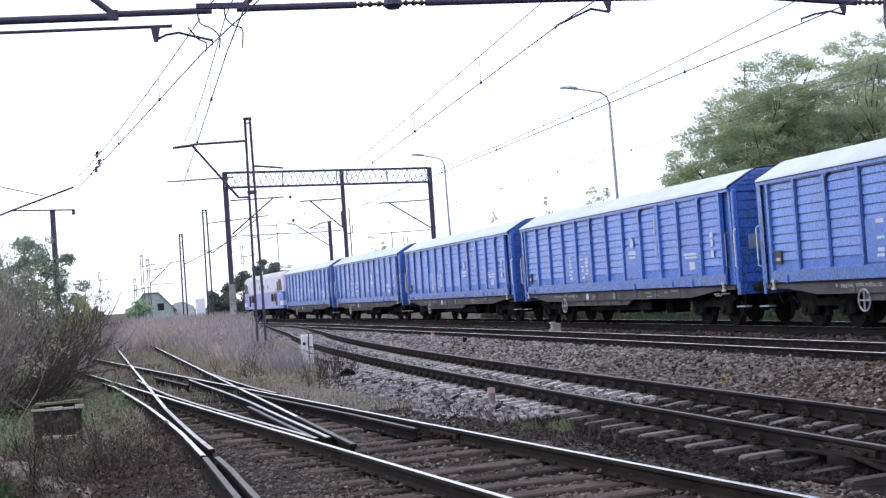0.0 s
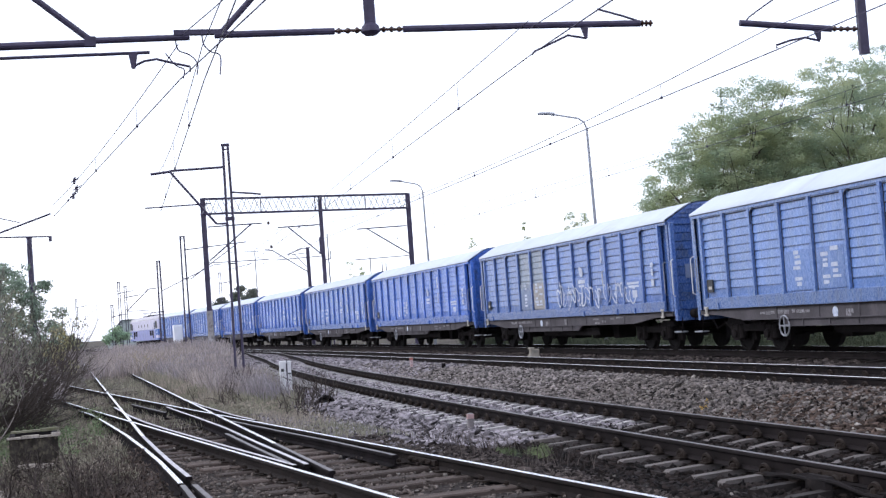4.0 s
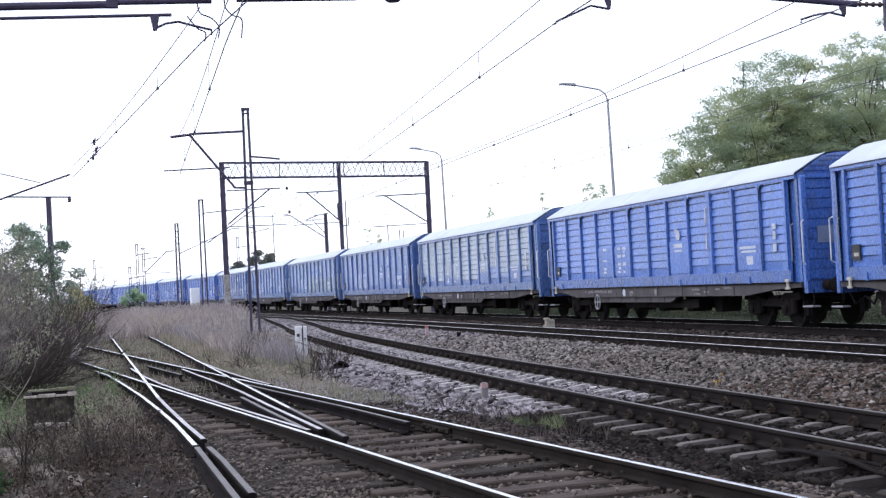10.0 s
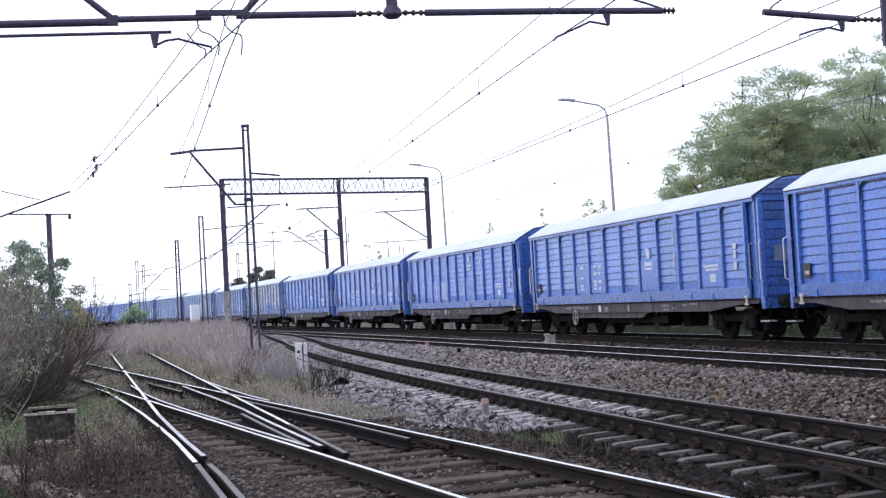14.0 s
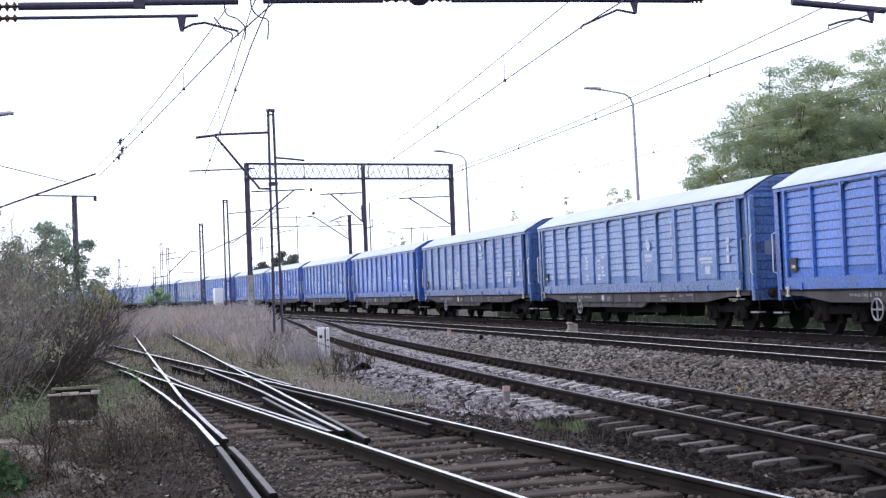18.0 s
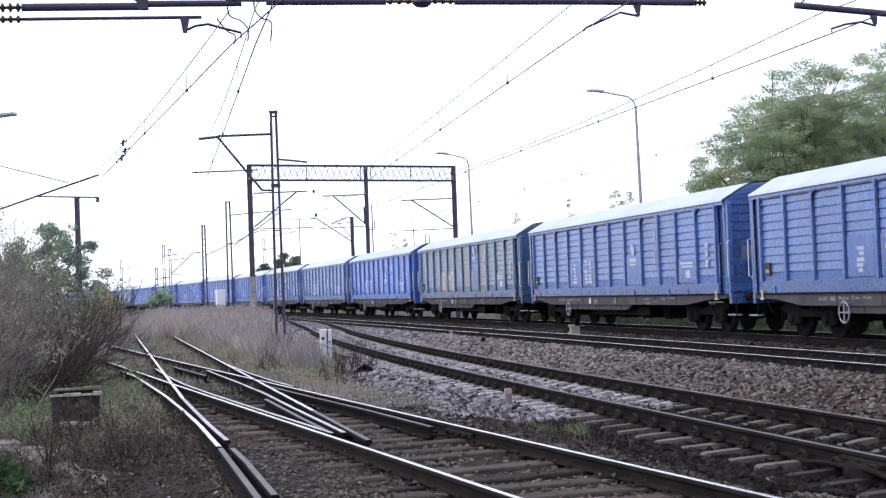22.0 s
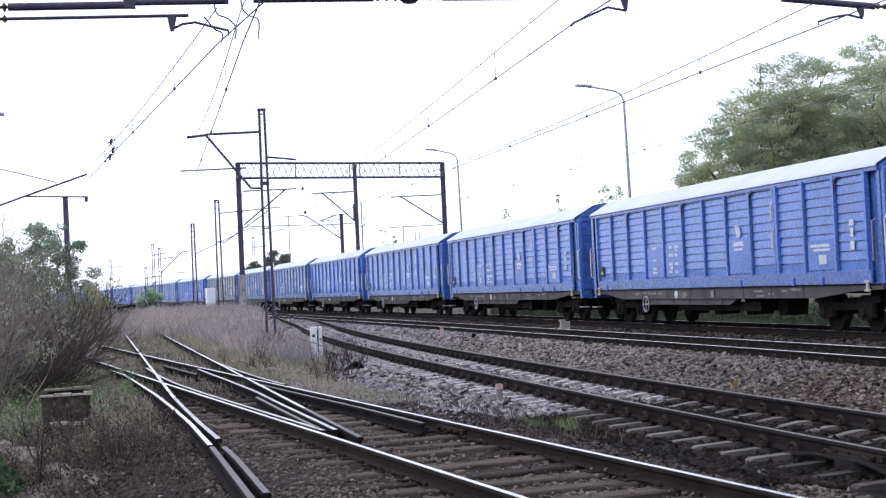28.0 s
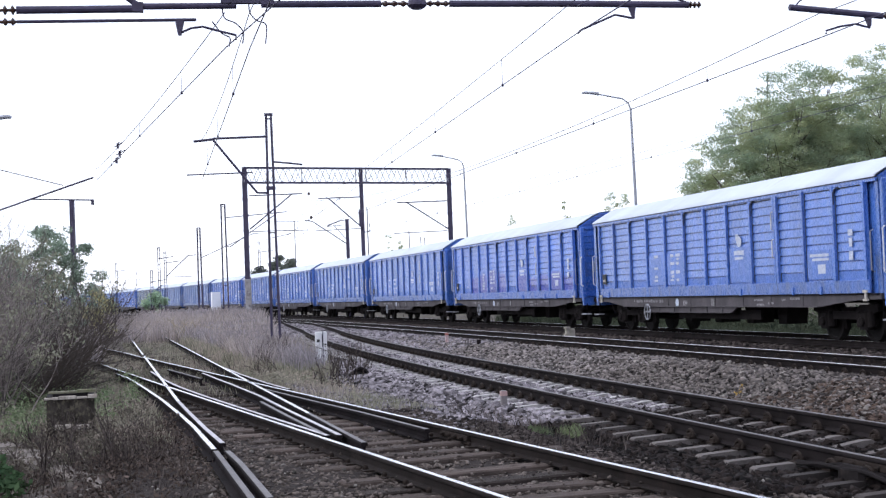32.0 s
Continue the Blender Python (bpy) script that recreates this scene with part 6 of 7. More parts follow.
part("ledge", Geo().box(0.05, 0.32, -0.38, -0.26, 0.165, 0.225, chamfer=0.014), M_TAN, t, "pale chipped ledge")

kerb_stones = [(-4.0, 12.9, 0.26, 0.08, -30), (-3.45, 12.4, 0.24, 0.08, -18), (-3.1, 12.1, 0.18, 0.1, 10), (-4.3, 12.3, 0.4, 0.09, -30), (-3.75, 11.9, 0.34, 0.08, -22), (-3.3, 13.6, 0.16, 0.12, 40)]
for x, y, a, h, r in kerb_stones:
    g = Geo().box(-a, a, -a * 0.5, a * 0.5, -0.2, h, chamfer=0.05)
    g.v = [(p[0] + random.uniform(-0.05, 0.05), p[1] + random.uniform(-0.05, 0.05), p[2] + random.uniform(-0.03, 0.03)) for p in g.v]
    ob = part("rubble_slab", g, material("dirty_rubble", (0.085, 0.075, 0.07), 0.95, 0, 0.3, 4, 40, 0.5))
    ob.matrix_basis = pose(x, y, -0.38, random.uniform(-6, 6), random.uniform(-6, 6), r)
    tagged(ob, "dirty broken concrete slab among dead weeds", "rubble", "rubble by the siding")
M_KERB = material("sandy_broken_concrete", (0.19, 0.168, 0.152), 0.95, 0, 0.3, 3, 40, 0.5, stain=(0.08, 0.068, 0.06), stain_at=0.55, spec=0.1)
for x, y, a, w, r in ((-5.75, 17.1, 0.55, 0.22, -58), (-5.1, 16.05, 0.50, 0.20, -60), (-4.35, 14.75, 0.42, 0.09, -58), (-3.75, 13.6, 0.40, 0.07, -64), (-6.3, 18.1, 0.5, 0.25, -56)):
    g = Geo().box(-a, a, -w, w, -0.25, 0.10, chamfer=0.03)
    g.v = [(p[0] + random.uniform(-0.06, 0.06), p[1] + random.uniform(-0.05, 0.05), p[2] + random.uniform(-0.02, 0.02)) for p in g.v]
    ob = part("kerb_slab", g, M_KERB)
    ob.matrix_basis = pose(x, y, -0.34, random.uniform(-3, 3), random.uniform(-3, 3), r)
    tagged(ob, "sandy broken concrete edging half sunk in the soil", "edging", "broken edging by the siding")
for x, y, a in ((-2.18, 11.1, 0.055), (-2.3, 12.6, 0.04), (-0.93, 13.55, 0.04), (0.0, 14.95, 0.05), (-1.35, 13.9, 0.035), (-2.75, 12.0, 0.04)):
    g = Geo().box(-a, a, -a * 0.6, a * 0.6, 0, a * 0.8, chamfer=a * 0.3)
    ob = part("litter_scrap", g, M_WHITE)
    ob.matrix_basis = pose(x, y, -0.22, 8, 5, random.uniform(0, 180))
    tagged(ob, "white scrap of litter on the gravel", "litter", "litter between the tracks")
t = thing("drain_pipe", "dark mouth of a concrete drain pipe in the ballast", "pipe", pose(-2.68, 31.15, -0.36, 76, 0, 22) @ Matrix.Scale(0.8, 4))
part("pipe_ring", Geo().lathe([(0.19, 0.0), (0.19, 0.5), (0.25, 0.5), (0.25, 0.0), (0.19, 0.0)], Matrix(), 20), M_UNDER, t)
# Black disc that stands in for the shade inside the pipe.
part("pipe_mouth", Geo().lathe([(0.188, 0.18), (0.188, 0.2)], Matrix(), 20), M_BLACK, t)


# ---- distance ----
def far_house():
    """A low house with a half-hipped green gable and a pale annexe."""
    wall, roof = material("grey_green_render", (0.36, 0.41, 0.405), 0.8), material("dull_green_roof", (0.16, 0.19, 0.19), 0.7)
    t = thing("house", "low grey-green house with a half-hipped roof far beyond the yard", "house", pose(-53.4, 242, -0.4, 0, 0, 12))
    part("wall", Geo().prism([(-3.6, 0), (3.6, 0), (3.6, 2.2), (1.2, 4.95), (-1.2, 4.95), (-3.6, 2.2)], -4, 4), wall, t)
    for s in (-1, 1):
        part("roof", Geo().beam((s * 4.1, 0, 1.75), (s * 1.15, 0, 5.05), 8.6, 0.16), roof, t)
    part("ridge", Geo().box(-1.25, 1.25, -4.3, 4.3, 4.96, 5.10), roof, t)
    for x in (-1.5, 1.5):
        part("window", Geo().box(x - 0.55, x + 0.55, -4.03, -3.98, 1.9, 3.1), M_GLASS, t)
    part("annexe", Geo().prism([(3.7, 0), (7.2, 0), (7.2, 2.3), (5.2, 3.2), (3.7, 3.0)], -2.5, 2.5), material("pale_annexe_wall", (0.55, 0.54, 0.56), 0.8), t, "pale low annexe")


far_house()
t = thing("white_cabinet", "white trackside equipment cabinet far off", "cabinet", pose(-26.0, 140, -0.4, 0, 0, 20))
M_ENAMEL = material("clean_white_enamel", (0.80, 0.82, 0.88), 0.5, 0, 0.05, 2, 30, 0)
part("cabinet_body", Geo().box(-0.46, 0.42, -0.4, 0.4, 0, 2.85, chamfer=0.03), M_ENAMEL, t)
part("cabinet_door", Geo().box(-0.36, 0.32, -0.43, -0.4, 0.2, 2.7), M_ENAMEL, t)

for k, (x, y, r, n) in enumerate(((-1.15, 14.4, 35, 1.1), (-0.75, 14.9, 15, 0.8), (-2.4, 12.4, 70, 0.6))):
    rng = np.random.default_rng(400 + k)
    pts = [Vector((n * (i / 6 - 0.5), 0.05 * rng.normal(), 0.02 + 0.01 * rng.normal())) for i in range(7)]
    g = Geo().tube(pts, 0.016, 6, 0.006).tube([pts[3], pts[3] + Vector((0.15, 0.16, 0.03)), pts[3] + Vector((0.26, 0.22, 0.02))], 0.008, 5, 0.004)
    ob = part("fallen_branch", g, M_BARK)
    ob.matrix_basis = pose(x, y, -0.19, 0, 0, r)
    tagged(ob, "dead brown branch lying across the sleepers", "branch", "branches between the rails")


# ---- plants ----
def leaf_cloud(rng, centres, radii, count, size, squash=0.75, flat=0.0, blade=False):
    """Small leaf quads gathered in lobes; denser towards each lobe's shell."""
    centres, radii = np.array(centres, float), np.array(radii, float)
    pick = rng.choice(len(centres), count, p=radii ** 2 / (radii ** 2).sum())
    d = rng.normal(size=(count, 3))
    d /= np.linalg.norm(d, axis=1)[:, None]
    r = radii[pick] * rng.uniform(0.25, 1.0, count) ** 0.45 * (1 + 0.25 * rng.normal(size=count).clip(-1, 1.6))
    c = centres[pick] + d * r[:, None] * np.array([1, 1, squash])
    u = rng.normal(size=(count, 3))
    u /= np.linalg.norm(u, axis=1)[:, None]
    w = np.cross(u, rng.normal(size=(count, 3)))
    w /= np.linalg.norm(w, axis=1)[:, None]
    if flat:
        u[:, 2] *= 1 - flat
        u /= np.linalg.norm(u, axis=1)[:, None]
        w[:, 2] *= 1 - flat
        w /= np.linalg.norm(w, axis=1)[:, None]
    s = rng.uniform(size[0], size[1], (count, 1))
    if blade:
        return np.stack([c - u * s, c + u * s * 0.3 + w * s * 0.6, c + u * s * 0.9 - w * s * 0.5], 1).reshape(-1, 3), np.arange(count * 3).reshape(-1, 3)
    v = np.stack([c - u * s, c + w * s * 0.45, c + u * s, c - w * s * 0.45], 1)
    return v.reshape(-1, 3), np.arange(count * 4).reshape(-1, 4)


def sticks(polylines, sides=3):
    """Thin tapering stems: each (points (n, 3), r0, r1)."""
    vs, fs, base = [], [], 0
    ring = np.array([(math.cos(2 * math.pi * j / sides), math.sin(2 * math.pi * j / sides)) for j in range(sides)])
    for pts, r0, r1 in polylines:
        n = len(pts)
        d = np.gradient(pts, axis=0)
        d /= np.linalg.norm(d, axis=1)[:, None] + 1e-9
        a = np.cross(d, (0.31, 0.17, 0.93))
        a /= np.linalg.norm(a, axis=1)[:, None] + 1e-9
        b = np.cross(d, a)
        r = np.linspace(r0, r1, n)
        v = pts[:, None] + (a[:, None] * ring[None, :, :1] + b[:, None] * ring[None, :, 1:]) * r[:, None, None]
        vs.append(v.reshape(-1, 3))
        i, j = np.meshgrid(np.arange(n - 1), np.arange(sides), indexing="ij")
        k = (j + 1) % sides
        fs.append(np.stack([i * sides + j, i * sides + k, (i + 1) * sides + k, (i + 1) * sides + j], -1).reshape(-1, 4) + base)
        base += n * sides
    return np.concatenate(vs), np.concatenate(fs)


def stem(rng, p, direction, length, bend=0.25, n=6, lift=0.0):
    """One wandering stem from p."""
    d = np.array(direction, float)
    d /= np.linalg.norm(d)
    pts = [np.array(p, float)]
    for _ in range(n - 1):
        d = d + rng.normal(size=3) * bend * 0.35 + np.array([0, 0, lift])
        d /= np.linalg.norm(d)
        pts.append(pts[-1] + d * length / (n - 1))
    return np.array(pts)


def branched(rng, root, direction, length, radius, levels, kids, spread, out, lift=0.05):
    """A stem with side shoots, shoots on those, and so on."""
    pts = stem(rng, root, direction, length, 0.3, 7, lift)
    out.append((pts, radius, radius * 0.35))
    if levels:
        for _ in range(kids):
            k = rng.integers(2, 7)
            d = pts[k] - pts[k - 1]
            d = d / np.linalg.norm(d) + rng.normal(size=3) * spread
            branched(rng, pts[k], d, length * rng.uniform(0.35, 0.65), radius * 0.5, levels - 1, kids, spread, out, lift)


def tree(name, label, x, y, height, lobes, leaves, leaf, mat, seed, trunk=0.22, squash=0.75, flat=0.0):
    rng = np.random.default_rng(seed)
    t = thing(name, label, "tree", pose(x, y, -0.45))
    limbs = [(stem(rng, (0, 0, 0), (rng.normal() * 0.05, 0, 1), height * 0.6, 0.12, 8), trunk, trunk * 0.5)]
    trunk_pts = limbs[0][0]
    part("trunk", big_mesh("trunk", *sticks(limbs, 8), M_BARK), None, t)
    centres = [(a, b, c) for a, b, c, r in lobes]
    twigs = []
    for a, b, c, r in lobes[::1 + len(lobes) // 60]:
        k = rng.integers(3, 8)
        p, q = trunk_pts[k], np.array((a, b, c))
        mid = (p + q) / 2 + rng.normal(size=3) * 0.08 * height ** 0.9
        line = np.array([(1 - s) ** 2 * p + 2 * s * (1 - s) * mid + s * s * q for s in np.linspace(0, 1, 7)])
        twigs.append((line, trunk * 0.26, trunk * 0.08))
        for _ in range(3):
            branched(rng, line[rng.integers(3, 7)], rng.normal(size=3) + (0, 0, 0.6), r * 1.3, trunk * 0.12, 1, 3, 0.6, twigs)
    tagged(part("limb_work", big_mesh("limb_work", *sticks(twigs, 4), M_BARK), None, t), kind="stuff")
    part("crown", big_mesh("crown", *leaf_cloud(rng, centres, [r for *_, r in lobes], leaves, leaf, squash, flat, leaves > 100000), mat), None, t)
    return t


def lobes_of(seed, n, box, r):
    rng = np.random.default_rng(seed)
    out = []
    for _ in range(n):
        while True:
            p = rng.uniform(-1, 1, 3)
            if p @ p <= 1:
                break
        out.append((box[0] * p[0], box[1] * p[1], box[2] + box[3] * p[2], rng.uniform(*r)))
    return out


# the locust trees behind the train
def hedge_top(x):
    """Height of the trees' outline over the plan."""
    k = min(1.0, abs(x - 17.5) / 7.6)
    return 5.9 + (6.5 * (1 - k ** 1.6) ** 0.625 if x < 17.5 else 6.5 + 0.07 * (x - 17.5))


def sprays(seed, n, x0, x1, deep, low, over=0.0):
    """Flat sprays of leaves that fill a crown up to the outline, with gaps; relative to a trunk between x0 and x1."""
    rng = np.random.default_rng(seed)
    mid, out = (x0 + x1) / 2, []
    while len(out) < n:
        x, y, z = rng.uniform(x0, x1), rng.uniform(-deep, deep), rng.uniform(low, 14.5)
        r = rng.uniform(0.22, 0.75)
        side = 1 - (abs(x - mid) / (x1 - x0) * 2) ** 4
        top = (hedge_top(x) + over + 0.65 * noise.noise(Vector((x * 0.8, y * 0.8, seed)))) * (1 - 0.25 * (y / deep) ** 2) * (0.8 + 0.2 * side)
        near = top - z < 1.6
        if z + 0.4 * r < top and noise.noise(Vector((x * 1.0, y * 1.0, z * 1.3))) > (-0.34 if near else -0.5):
            out.append((x - mid, y, z + 0.45, r * (0.8 if near else 1.0)))
    return out


for label, x0, x1, y, seed, n, over in (("broad green locust tree with feathery leaves behind the train", 9.7, 18.6, 66, 1, 900, -0.05), ("tall olive-green locust tree behind the train", 15.6, 25.5, 66, 2, 900, 0.0),
                                        ("tall dark green locust tree behind the train", 19.6, 31.0, 71, 3, 900, 1.5)):
    tree("locust_tree", label, (x0 + x1) / 2, y, 12.0, sprays(seed, n, x0, x1, 2.5, 3.2, over), 200000, (0.036, 0.075), M_LEAFDARK if seed == 3 else M_LEAF, 10 + seed, 0.2, 0.5, 0.35)
for k, (x, z) in enumerate(((5.0, 5.9), (7.2, 6.4), (7.9, 6.0), (2.3, 5.2), (-6.0, 5.9), (-5.2, 5.4))):
    rng = np.random.default_rng(40 + k)
    lob = [(rng.normal() * 0.16, rng.normal() * 0.16, (z + 0.5) * rng.uniform(0.7, 1.0), rng.uniform(0.10, 0.24)) for _ in range(7)]
    tree("sapling", "thin leafy sapling rising behind the train", x, 70 if k < 4 else 104, z, lob, 260, (0.035, 0.08), M_LEAF, 50 + k, 0.03)
# left of the yard
tree("birch_tree", "small ragged grey-green tree behind the bushes", -15.3, 50, 5.0, lobes_of(5, 150, (2.05, 1.4, 2.65, 2.4), (0.12, 0.36)), 25000, (0.03, 0.07), M_LEAF2, 15, 0.07)
tree("birch_tree", "ragged grey-green tree at the edge of the thicket", -18.2, 52, 4.8, lobes_of(8, 100, (1.7, 1.3, 2.5, 2.2), (0.12, 0.38)), 16000, (0.03, 0.07), M_LEAF2, 18, 0.07)
tree("yellowing_bush", "yellowing bush at the foot of the tree", -13.3, 49, 2.6, lobes_of(6, 16, (0.45, 0.6, 1.7, 1.0), (0.15, 0.35)), 900, (0.03, 0.075), M_LEAFY, 16, 0.05)
tree("green_bush", "thin grey-green bush before the far train", -39.6, 150, 2.8, lobes_of(9, 18, (0.85, 1.0, 1.9, 1.0), (0.25, 0.5)), 900, (0.08, 0.16), M_LEAF2, 19, 0.05)
tree("green_bush", "round light green bush before the far train", -34.6, 150, 3.0, lobes_of(7, 20, (1.15, 1.3, 2.2, 1.1), (0.25, 0.6)), 1700, (0.08, 0.18), leaf_material("soft_green_leaves", (0.33, 0.46, 0.33), (0.42, 0.52, 0.36)), 17, 0.06)
for k, (x, y, z, w) in enumerate(((-46.0, 262, 5.2, 0.7), (-43.2, 262, 6.0, 0.9), (-40.5, 265, 8.9, 1.9), (-37.4, 268, 10.4, 2.3), (-34.6, 264, 10.2, 2.0), (-32.0, 266, 8.8, 2.2))):
    tree("conifer", "dark far tree above the train", x, y, z, lobes_of(60 + k, 34, (w, 2.5, z * 0.5, z * 0.46), (0.5, 1.1)), 6000, (0.15, 0.32), M_FARLEAF, 70 + k, 0.2)
rng = np.random.default_rng(80)
v, f = leaf_cloud(rng, [(x, 330 + 60 * rng.random(), 0.3 + 1.0 * rng.random()) for x in np.linspace(-230, 160, 90)], [rng.uniform(1.5, 3.2) for _ in range(90)], 14000, (0.4, 0.9), 0.5)
tagged(new("far_woods", big_mesh("far_woods", v, f, M_FARLEAF)), "dark line of far woods and hedges", "woods", kind="stuff")


def shrub(label, x, y, height, spread, stems, seed, mat, levels=2, kids=5, lean=(0, 0, 0), leaves=0, leaf_mat=None, thick=0.016):
    rng = np.random.default_rng(seed)
    t = thing("shrub", label, "shrub", pose(x, y, -0.42), group="bushes left of the yard")
    lines = []
    for _ in range(stems):
        a = rng.uniform(0, 2 * math.pi)
        d = np.array([math.cos(a) * spread, math.sin(a) * spread, 1.0]) * rng.uniform(0.6, 1.0) + np.array(lean)
        branched(rng, (rng.normal() * 0.25, rng.normal() * 0.25, 0), d, height * rng.uniform(0.6, 1.05), thick, levels, kids, 0.42, lines)
    tagged(part("branch_work", big_mesh("branch_work", *sticks(lines), mat), None, t), kind="stuff")
    if leaves:
        tips = [p[0][-1] for p in lines]
        pick = rng.choice(len(tips), 40)
        part("leaves", big_mesh("leaves", *leaf_cloud(rng, [tips[i] for i in pick], [0.22] * 40, leaves, (0.02, 0.05)), leaf_mat), None, t)
    return t


for k, (x, y, h, lean) in enumerate(((-10.6, 29.0, 2.3, (0.0, 0, 0)), (-11.4, 30.5, 2.7, (0, 0, 0)), (-9.9, 27.0, 2.1, (0.1, 0, 0)), (-12.2, 29.5, 2.9, (0, 0, 0)), (-9.0, 25.0, 2.0, (0.0, 0, 0)),
                                      (-10.2, 31.5, 2.2, (0.25, 0, 0)), (-13.0, 32.0, 3.1, (0, 0, 0)), (-11.8, 33.5, 2.8, (0, 0, 0)), (-8.4, 23.5, 1.7, (0.1, 0, 0)))):
    shrub("leafless brown shrub of fine twigs", x, y, h, 0.36, 28, 100 + k, M_TWIG, 2, 6, lean, 1700, M_OLIVE)
for k, (x, y, h, lean) in enumerate(((-8.9, 26.5, 2.0, (1.3, 0, -0.25)), (-9.3, 27.5, 2.2, (1.2, 0.1, -0.2)), (-9.0, 25.5, 1.8, (1.5, 0.2, -0.3)), (-9.6, 29.5, 2.4, (1.1, 0, -0.15)))):
    shrub("bare branches leaning out over the track", x, y, h, 0.3, 9, 130 + k, M_BARK, 2, 7, lean, thick=0.022)


def blades(name, label, xs, ys, zs, height, width, mat, seed, lean=0.25, kind="stuff"):
    """Upright tapering blades at given places."""
    rng = np.random.default_rng(seed)
    n = len(xs)
    h = rng.uniform(height[0], height[1], n)
    a = rng.uniform(0, math.pi, n)
    w = rng.uniform(width[0], width[1], n)
    side = np.stack([np.cos(a) * w, np.sin(a) * w, np.zeros(n)], 1)
    p = np.stack([xs, ys, zs], 1)
    l = rng.normal(size=(n, 2)) * lean
    mid = p + np.stack([l[:, 0] * h * 0.3, l[:, 1] * h * 0.3, h * 0.55], 1)
    top = p + np.stack([l[:, 0] * h, l[:, 1] * h, h], 1)
    v = np.stack([p - side, p + side, mid + side * 0.8, top + side * 0.15, top - side * 0.15, mid - side * 0.8], 1).reshape(-1, 3)
    i = np.arange(n)[:, None] * 6
    f = np.concatenate([i + np.array([[0, 1, 2, 5]]), i + np.array([[5, 2, 3, 4]])])
    return tagged(new(name, big_mesh(name, v, f, mat)), label, "grass", kind=kind)


def field(seed, n, y0, y1, left, right, power=1.0, clump=0.0):
    rng = np.random.default_rng(seed)
    y = y0 + (y1 - y0) * rng.uniform(0, 1, n) ** power
    k = rng.uniform(0, 1, n)
    x = np.array([left(b) + (right(b) - left(b)) * t for b, t in zip(y, k)])
    if clump:
        keep = np.array([noise.noise(Vector((a * 0.9, b * 0.9, seed))) + rng.uniform(-0.35, 0.35) > clump for a, b in zip(x, y)])
        x, y = x[keep], y[keep]
    clear = np.hypot(x + 4.15, (y - 36.6) * 0.4) > 0.55  # cleared so that the marker shows from the camera
    x, y = x[clear], y[clear]
    z = np.array([bed_height(a, b)[0] for a, b in zip(x, y)])
    return x, y, z - 0.02


blades("dry_grass", "dry purplish-brown stalks between the tracks", *field(1, 13000, 34, 62, lambda y: line_e(y) + 1.7, lambda y: line_b(y) - 2.3), (0.2, 0.8), (0.008, 0.020), M_DRY, 1)
blades("straw_grass", "straw and green grass between the tracks", *field(21, 12000, 32, 64, lambda y: line_e(y) + 1.2, lambda y: line_b(y) - 2.2), (0.1, 0.42), (0.007, 0.018), M_SHORT, 21)
blades("dry_grass", "tall dry stalks hiding the far track", *field(2, 16000, 58, 100, lambda y: line_e(y) - 12, lambda y: line_b(y) - 2.2), (0.7, 1.6), (0.018, 0.045), M_DRY, 2)
blades("dry_grass", "rough dry growth beyond the old siding", *field(3, 14000, 38, 110, lambda y: line_e(y) - 16, lambda y: line_e(y) - 2.0), (0.4, 1.4), (0.016, 0.04), M_DRY, 3)
blades("short_grass", "short green and straw grass along the yard track", *field(4, 9500, 20, 40, lambda y: max(line_a(y), line_e(y)) + 1.0, lambda y: line_b(y) - 2.3), (0.04, 0.17), (0.004, 0.010), M_SHORT, 4)
blades("short_grass", "green weeds beside the siding", *field(5, 20000, 16, 34, lambda y: line_e(y) - 5.5, lambda y: line_e(y) - 1.1, clump=-0.2), (0.05, 0.18), (0.005, 0.014), M_SHORT, 5)
blades("short_grass", "thin grass between the old rails", *field(6, 9000, 24, 60, lambda y: line_e(y) - 1.2, lambda y: line_e(y) + 1.2, clump=-0.1), (0.05, 0.20), (0.004, 0.010), M_SHORT, 6)
blades("short_grass", "thin grass between the rails of the bent track", *field(12, 9000, 25, 58, lambda y: line_a(y) - 2.2, lambda y: line_a(y) + 1.4, clump=-0.2), (0.05, 0.18), (0.004, 0.010), M_SHORT, 12)
blades("dead_weeds", "dark dead stalks by the broken edging", *field(13, 600, 10.5, 15.5, lambda y: line_e(y) - 2.8, lambda y: line_e(y) - 1.05, clump=0.0), (0.06, 0.30), (0.003, 0.006), M_WEED, 13, 0.5)
blades("yellow_weeds", "yellowing weeds among the dry stalks", *field(31, 340, 58, 66, lambda y: line_e(y) + 1.0, lambda y: line_e(y) + 2.6, clump=0.05), (0.6, 1.15), (0.012, 0.035), leaf_material("tan_orange_weeds", (0.41, 0.365, 0.26), (0.36, 0.30, 0.235), 0.35, 1.0, 0.4), 31, 0.5)
blades("short_grass", "green tuft in the ballast", *field(7, 700, 15.8, 16.9, lambda y: 0.62, lambda y: 1.25), (0.05, 0.15), (0.004, 0.009), material("fresh_tuft", (0.125, 0.16, 0.075), 0.8, 0, 0.3, 3, 9, 0, island=0.4), 7)
blades("dead_weeds", "dead brown weeds at the foot of the ballast", *field(8, 1000, 14, 22, lambda y: line_b(y) - 3.0, lambda y: line_b(y) - 1.7, clump=0.05), (0.08, 0.34), (0.003, 0.007), M_WEED, 8, 0.4)
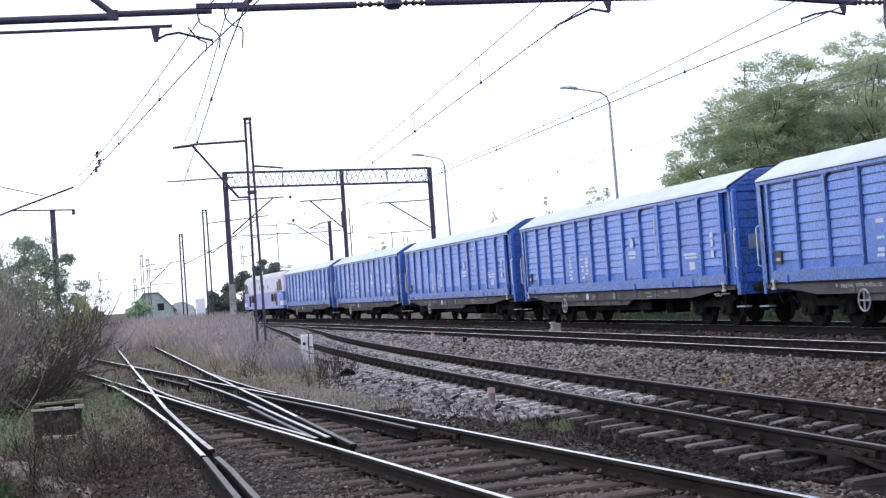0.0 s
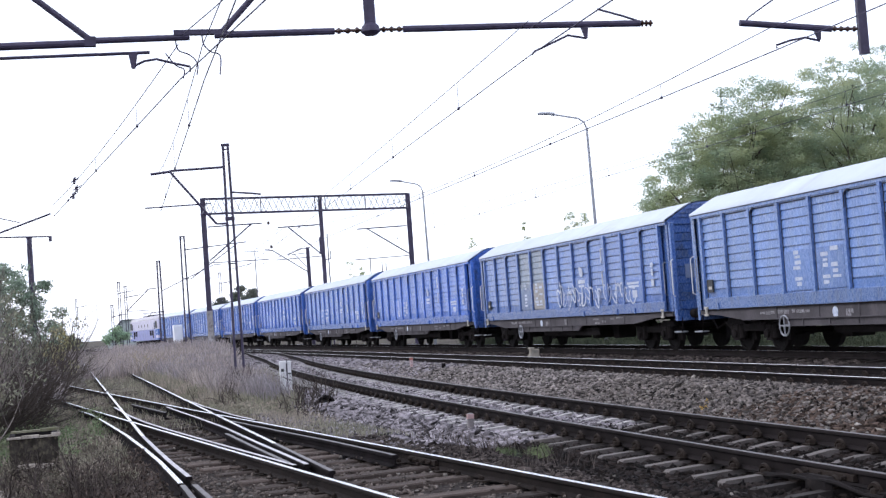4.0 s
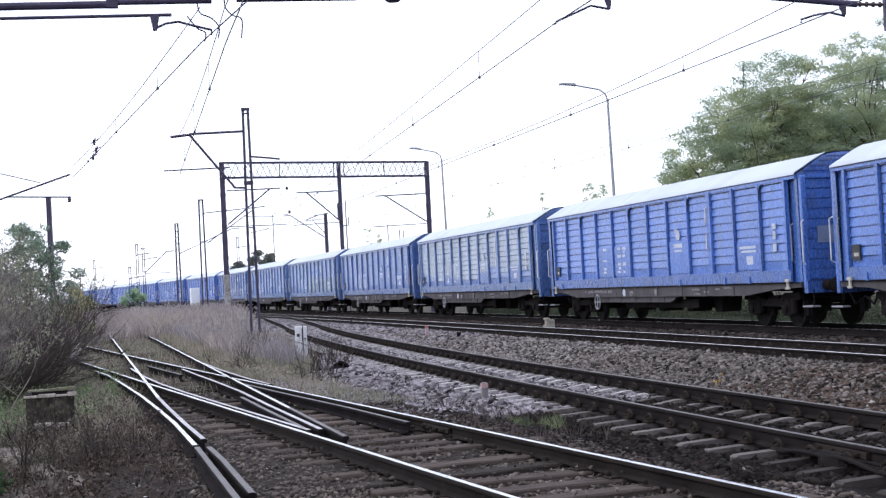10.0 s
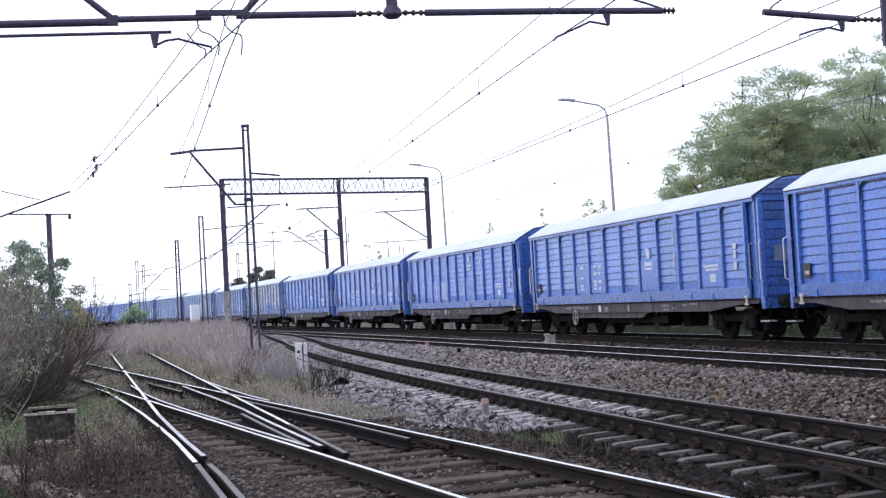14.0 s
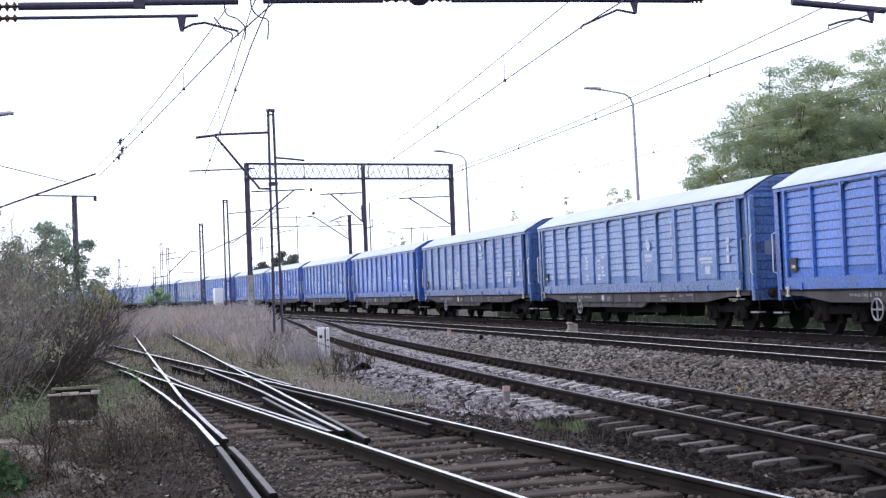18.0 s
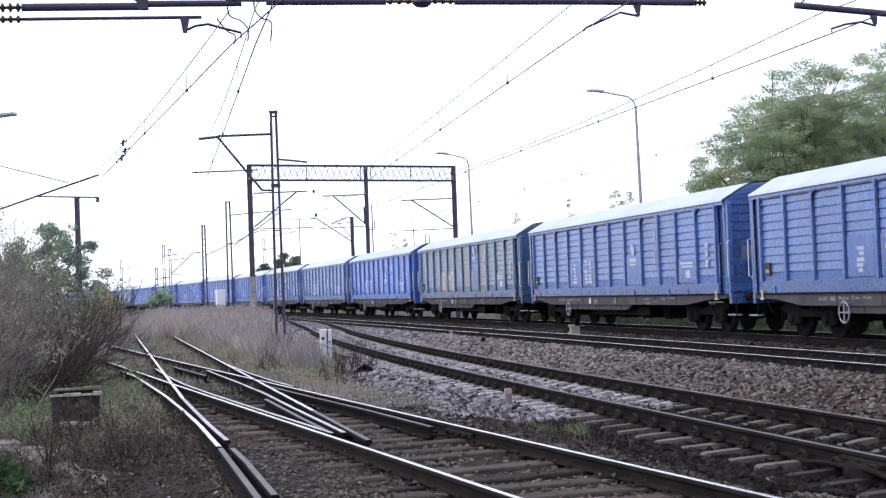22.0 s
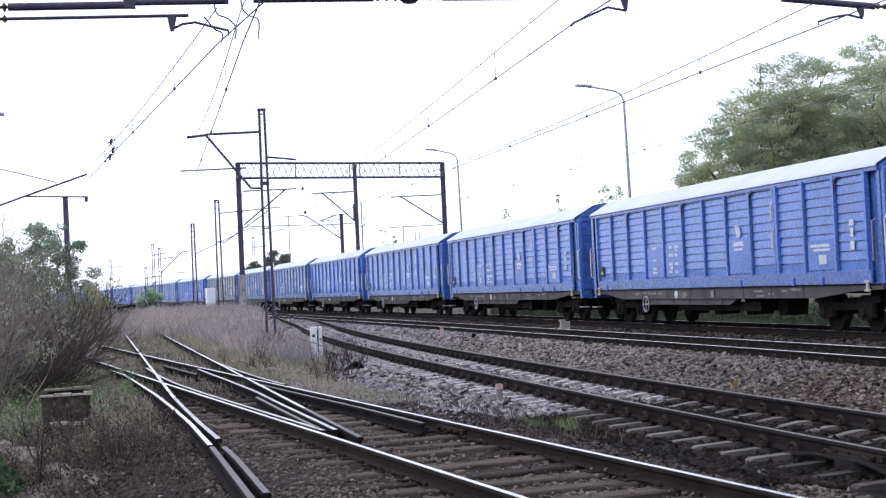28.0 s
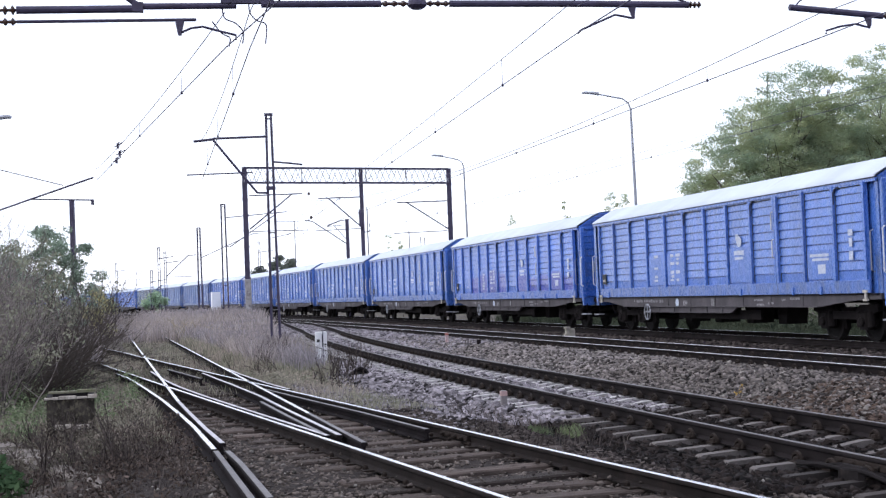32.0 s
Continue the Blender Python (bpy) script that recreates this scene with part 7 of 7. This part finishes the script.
blades("dead_weeds", "dark dead weeds around the cable chamber", *field(9, 1300, 14.6, 18.6, lambda y: line_e(y) - 3.2, lambda y: line_e(y) - 1.1, clump=-0.1), (0.08, 0.38), (0.003, 0.007), M_WEED, 9, 0.5)
blades("dead_weeds", "brown dead docks among the dry stalks", *field(41, 3800, 38, 58, lambda y: line_e(y) + 2.6, lambda y: line_b(y) - 2.3, clump=0.12), (0.25, 0.75), (0.010, 0.022), leaf_material("brown_dock_stalks", (0.19, 0.155, 0.15), (0.25, 0.21, 0.205), 0.3, 0.6, 0.5), 41, 0.4)
blades("dry_grass", "dry stalks along the ballast of the connecting track", *field(10, 2600, 35, 46, lambda y: line_b(y) - 3.3, lambda y: line_b(y) - 1.9, clump=0.05), (0.25, 0.75), (0.005, 0.011), M_STRAW, 10)
blades("far_grass", "rough grass bank beyond the train", *field(11, 16000, 30, 75, lambda y: line_d(y) + 2.4, lambda y: line_d(y) + 8), (0.15, 0.6), (0.01, 0.02), M_BANK, 11)
for k, (x, y, h) in enumerate(((-4.6, 15.6, 0.5), (-4.0, 14.6, 0.5), (-3.9, 15.6, 0.35), (-3.6, 14.2, 0.4), (1.25, 15.3, 0.3), (-4.6, 30.5, 0.5), (-5.2, 33.0, 0.6), (-3.0, 29.5, 0.5), (-5.4, 35.6, 0.7), (-5.6, 37.5, 0.75), (-2.6, 27.5, 0.4), (-2.8, 32.5, 0.6), (-3.1, 34.0, 0.7), (-3.2, 31.6, 0.55), (-6.9, 18.2, 0.6), (-4.8, 18.0, 0.35), (-5.3, 18.0, 0.45))):
    shrub("withered weed of dark brown stalks", x, y, h, 0.4, 8, 160 + k, M_WEED, 2, 4)


def leafy_plant(name, label, x, y, z, lobes, leaves, leaf, mat, seed):
    """A low plant: a few stems and a loose heap of leaves."""
    rng = np.random.default_rng(seed)
    t = thing(name, label, "plant", pose(x, y, z))
    lines = [(stem(rng, (0, 0, 0), (a, b, c), math.sqrt(a * a + b * b + c * c), 0.2, 6), 0.008, 0.003) for a, b, c, r in lobes]
    part("stems", big_mesh("stems", *sticks(lines), M_BARK), None, t)
    part("leaves", big_mesh("leaves", *leaf_cloud(rng, [q[:3] for q in lobes], [q[3] for q in lobes], leaves, leaf), mat), None, t)


leafy_plant("leafy_plant", "low dark green leafy plant beside the broken edging", -4.55, 13.2, -0.38, [(0, 0, 0.25, 0.18), (-0.2, 0.05, 0.3, 0.18), (0.15, -0.1, 0.2, 0.14), (-0.35, -0.1, 0.25, 0.16), (-0.1, 0.15, 0.4, 0.12)], 420, (0.03, 0.07),
            leaf_material("dark_green_leaves", (0.045, 0.085, 0.045), (0.07, 0.11, 0.055), 0.3, 2.0, 0.4), 301)
leafy_plant("leafy_plant", "small yellowed plant on the ballast", 4.12, 21.75, -0.30, [(0, 0, 0.10, 0.05), (0.04, 0.02, 0.16, 0.04), (-0.05, 0, 0.06, 0.04)], 34, (0.015, 0.035),
            leaf_material("bright_yellow_leaves", (0.50, 0.33, 0.10), (0.40, 0.30, 0.12), 0.3, 2.0, 0.3), 302)


def herbs(label, xs, ys, zs, spread, height, leaf, mat, seed, per=26):
    """Low broad-leaved weeds: a loose heap of small leaves at each place."""
    rng = np.random.default_rng(seed)
    c = np.stack([xs, ys, zs + rng.uniform(0.3, 1.0, len(xs)) * height], 1)
    r = rng.uniform(spread[0], spread[1], len(xs))
    tagged(new("weeds", big_mesh("weeds", *leaf_cloud(rng, c, r, per * len(xs), leaf, 0.7), mat)), label, "weeds", kind="stuff")


herbs("low green weeds between the bushes and the siding", *field(51, 420, 19.5, 31, lambda y: line_e(y) - 4.2, lambda y: line_e(y) - 1.3, clump=-0.05), (0.08, 0.22), 0.22, (0.015, 0.04), M_HERB, 51)
herbs("dull brown and green weeds around the cable chamber", *field(52, 420, 14.8, 21, lambda y: line_e(y) - 4.2, lambda y: line_e(y) - 1.25, clump=-0.2), (0.06, 0.18), 0.25, (0.012, 0.032), M_DIMHERB, 52)
herbs("green weeds at the foot of the bushes", *field(53, 320, 21, 36, lambda y: line_e(y) - 6.5, lambda y: line_e(y) - 3.2), (0.12, 0.32), 0.45, (0.02, 0.05), M_HERB, 53)
herbs("low green patches in the grass between the tracks", *field(54, 420, 27, 46, lambda y: max(line_a(y), line_e(y)) + 1.1, lambda y: line_b(y) - 2.6, clump=0.0), (0.10, 0.25), 0.12, (0.02, 0.05), M_SHORT, 54)
herbs("leafy brambles on the bank beyond the train", *field(55, 700, 34, 90, lambda y: line_d(y) + 4.5, lambda y: line_d(y) + 9), (0.25, 0.6), 0.9, (0.05, 0.12), M_BANK, 55, 30)

herbs("ragged weeds pressed against the cable chamber", *[np.array(q) for q in zip(*[(-5.95 + 0.1 * k + 0.06 * math.sin(k * 2.3), 18.75 - 0.02 * k + 0.1 * math.cos(k * 1.7), -0.38) for k in range(12)])], (0.07, 0.14), 0.26, (0.012, 0.03), M_DIMHERB, 56, 50)
herbs("brown leaf litter and withered weeds beside the siding", *field(57, 620, 9.5, 19, lambda y: line_e(y) - 3.6, lambda y: line_e(y) - 0.95, clump=-0.1), (0.05, 0.2), 0.14, (0.010, 0.034), M_LITTER, 57)


def motions():
    """The train rolls away along the bend."""
    times = [float(v) for v in range(0, 33)]
    for k, w in enumerate(WAGONS):
        walk(w, [(t, on_rails(run(t) - PITCH * k - BODY / 2, 6.9)) for t in times])
    walk(loco, [(t, on_rails(run(t) + 1.3 + 10.6, 5.6)) for t in times])


motions()
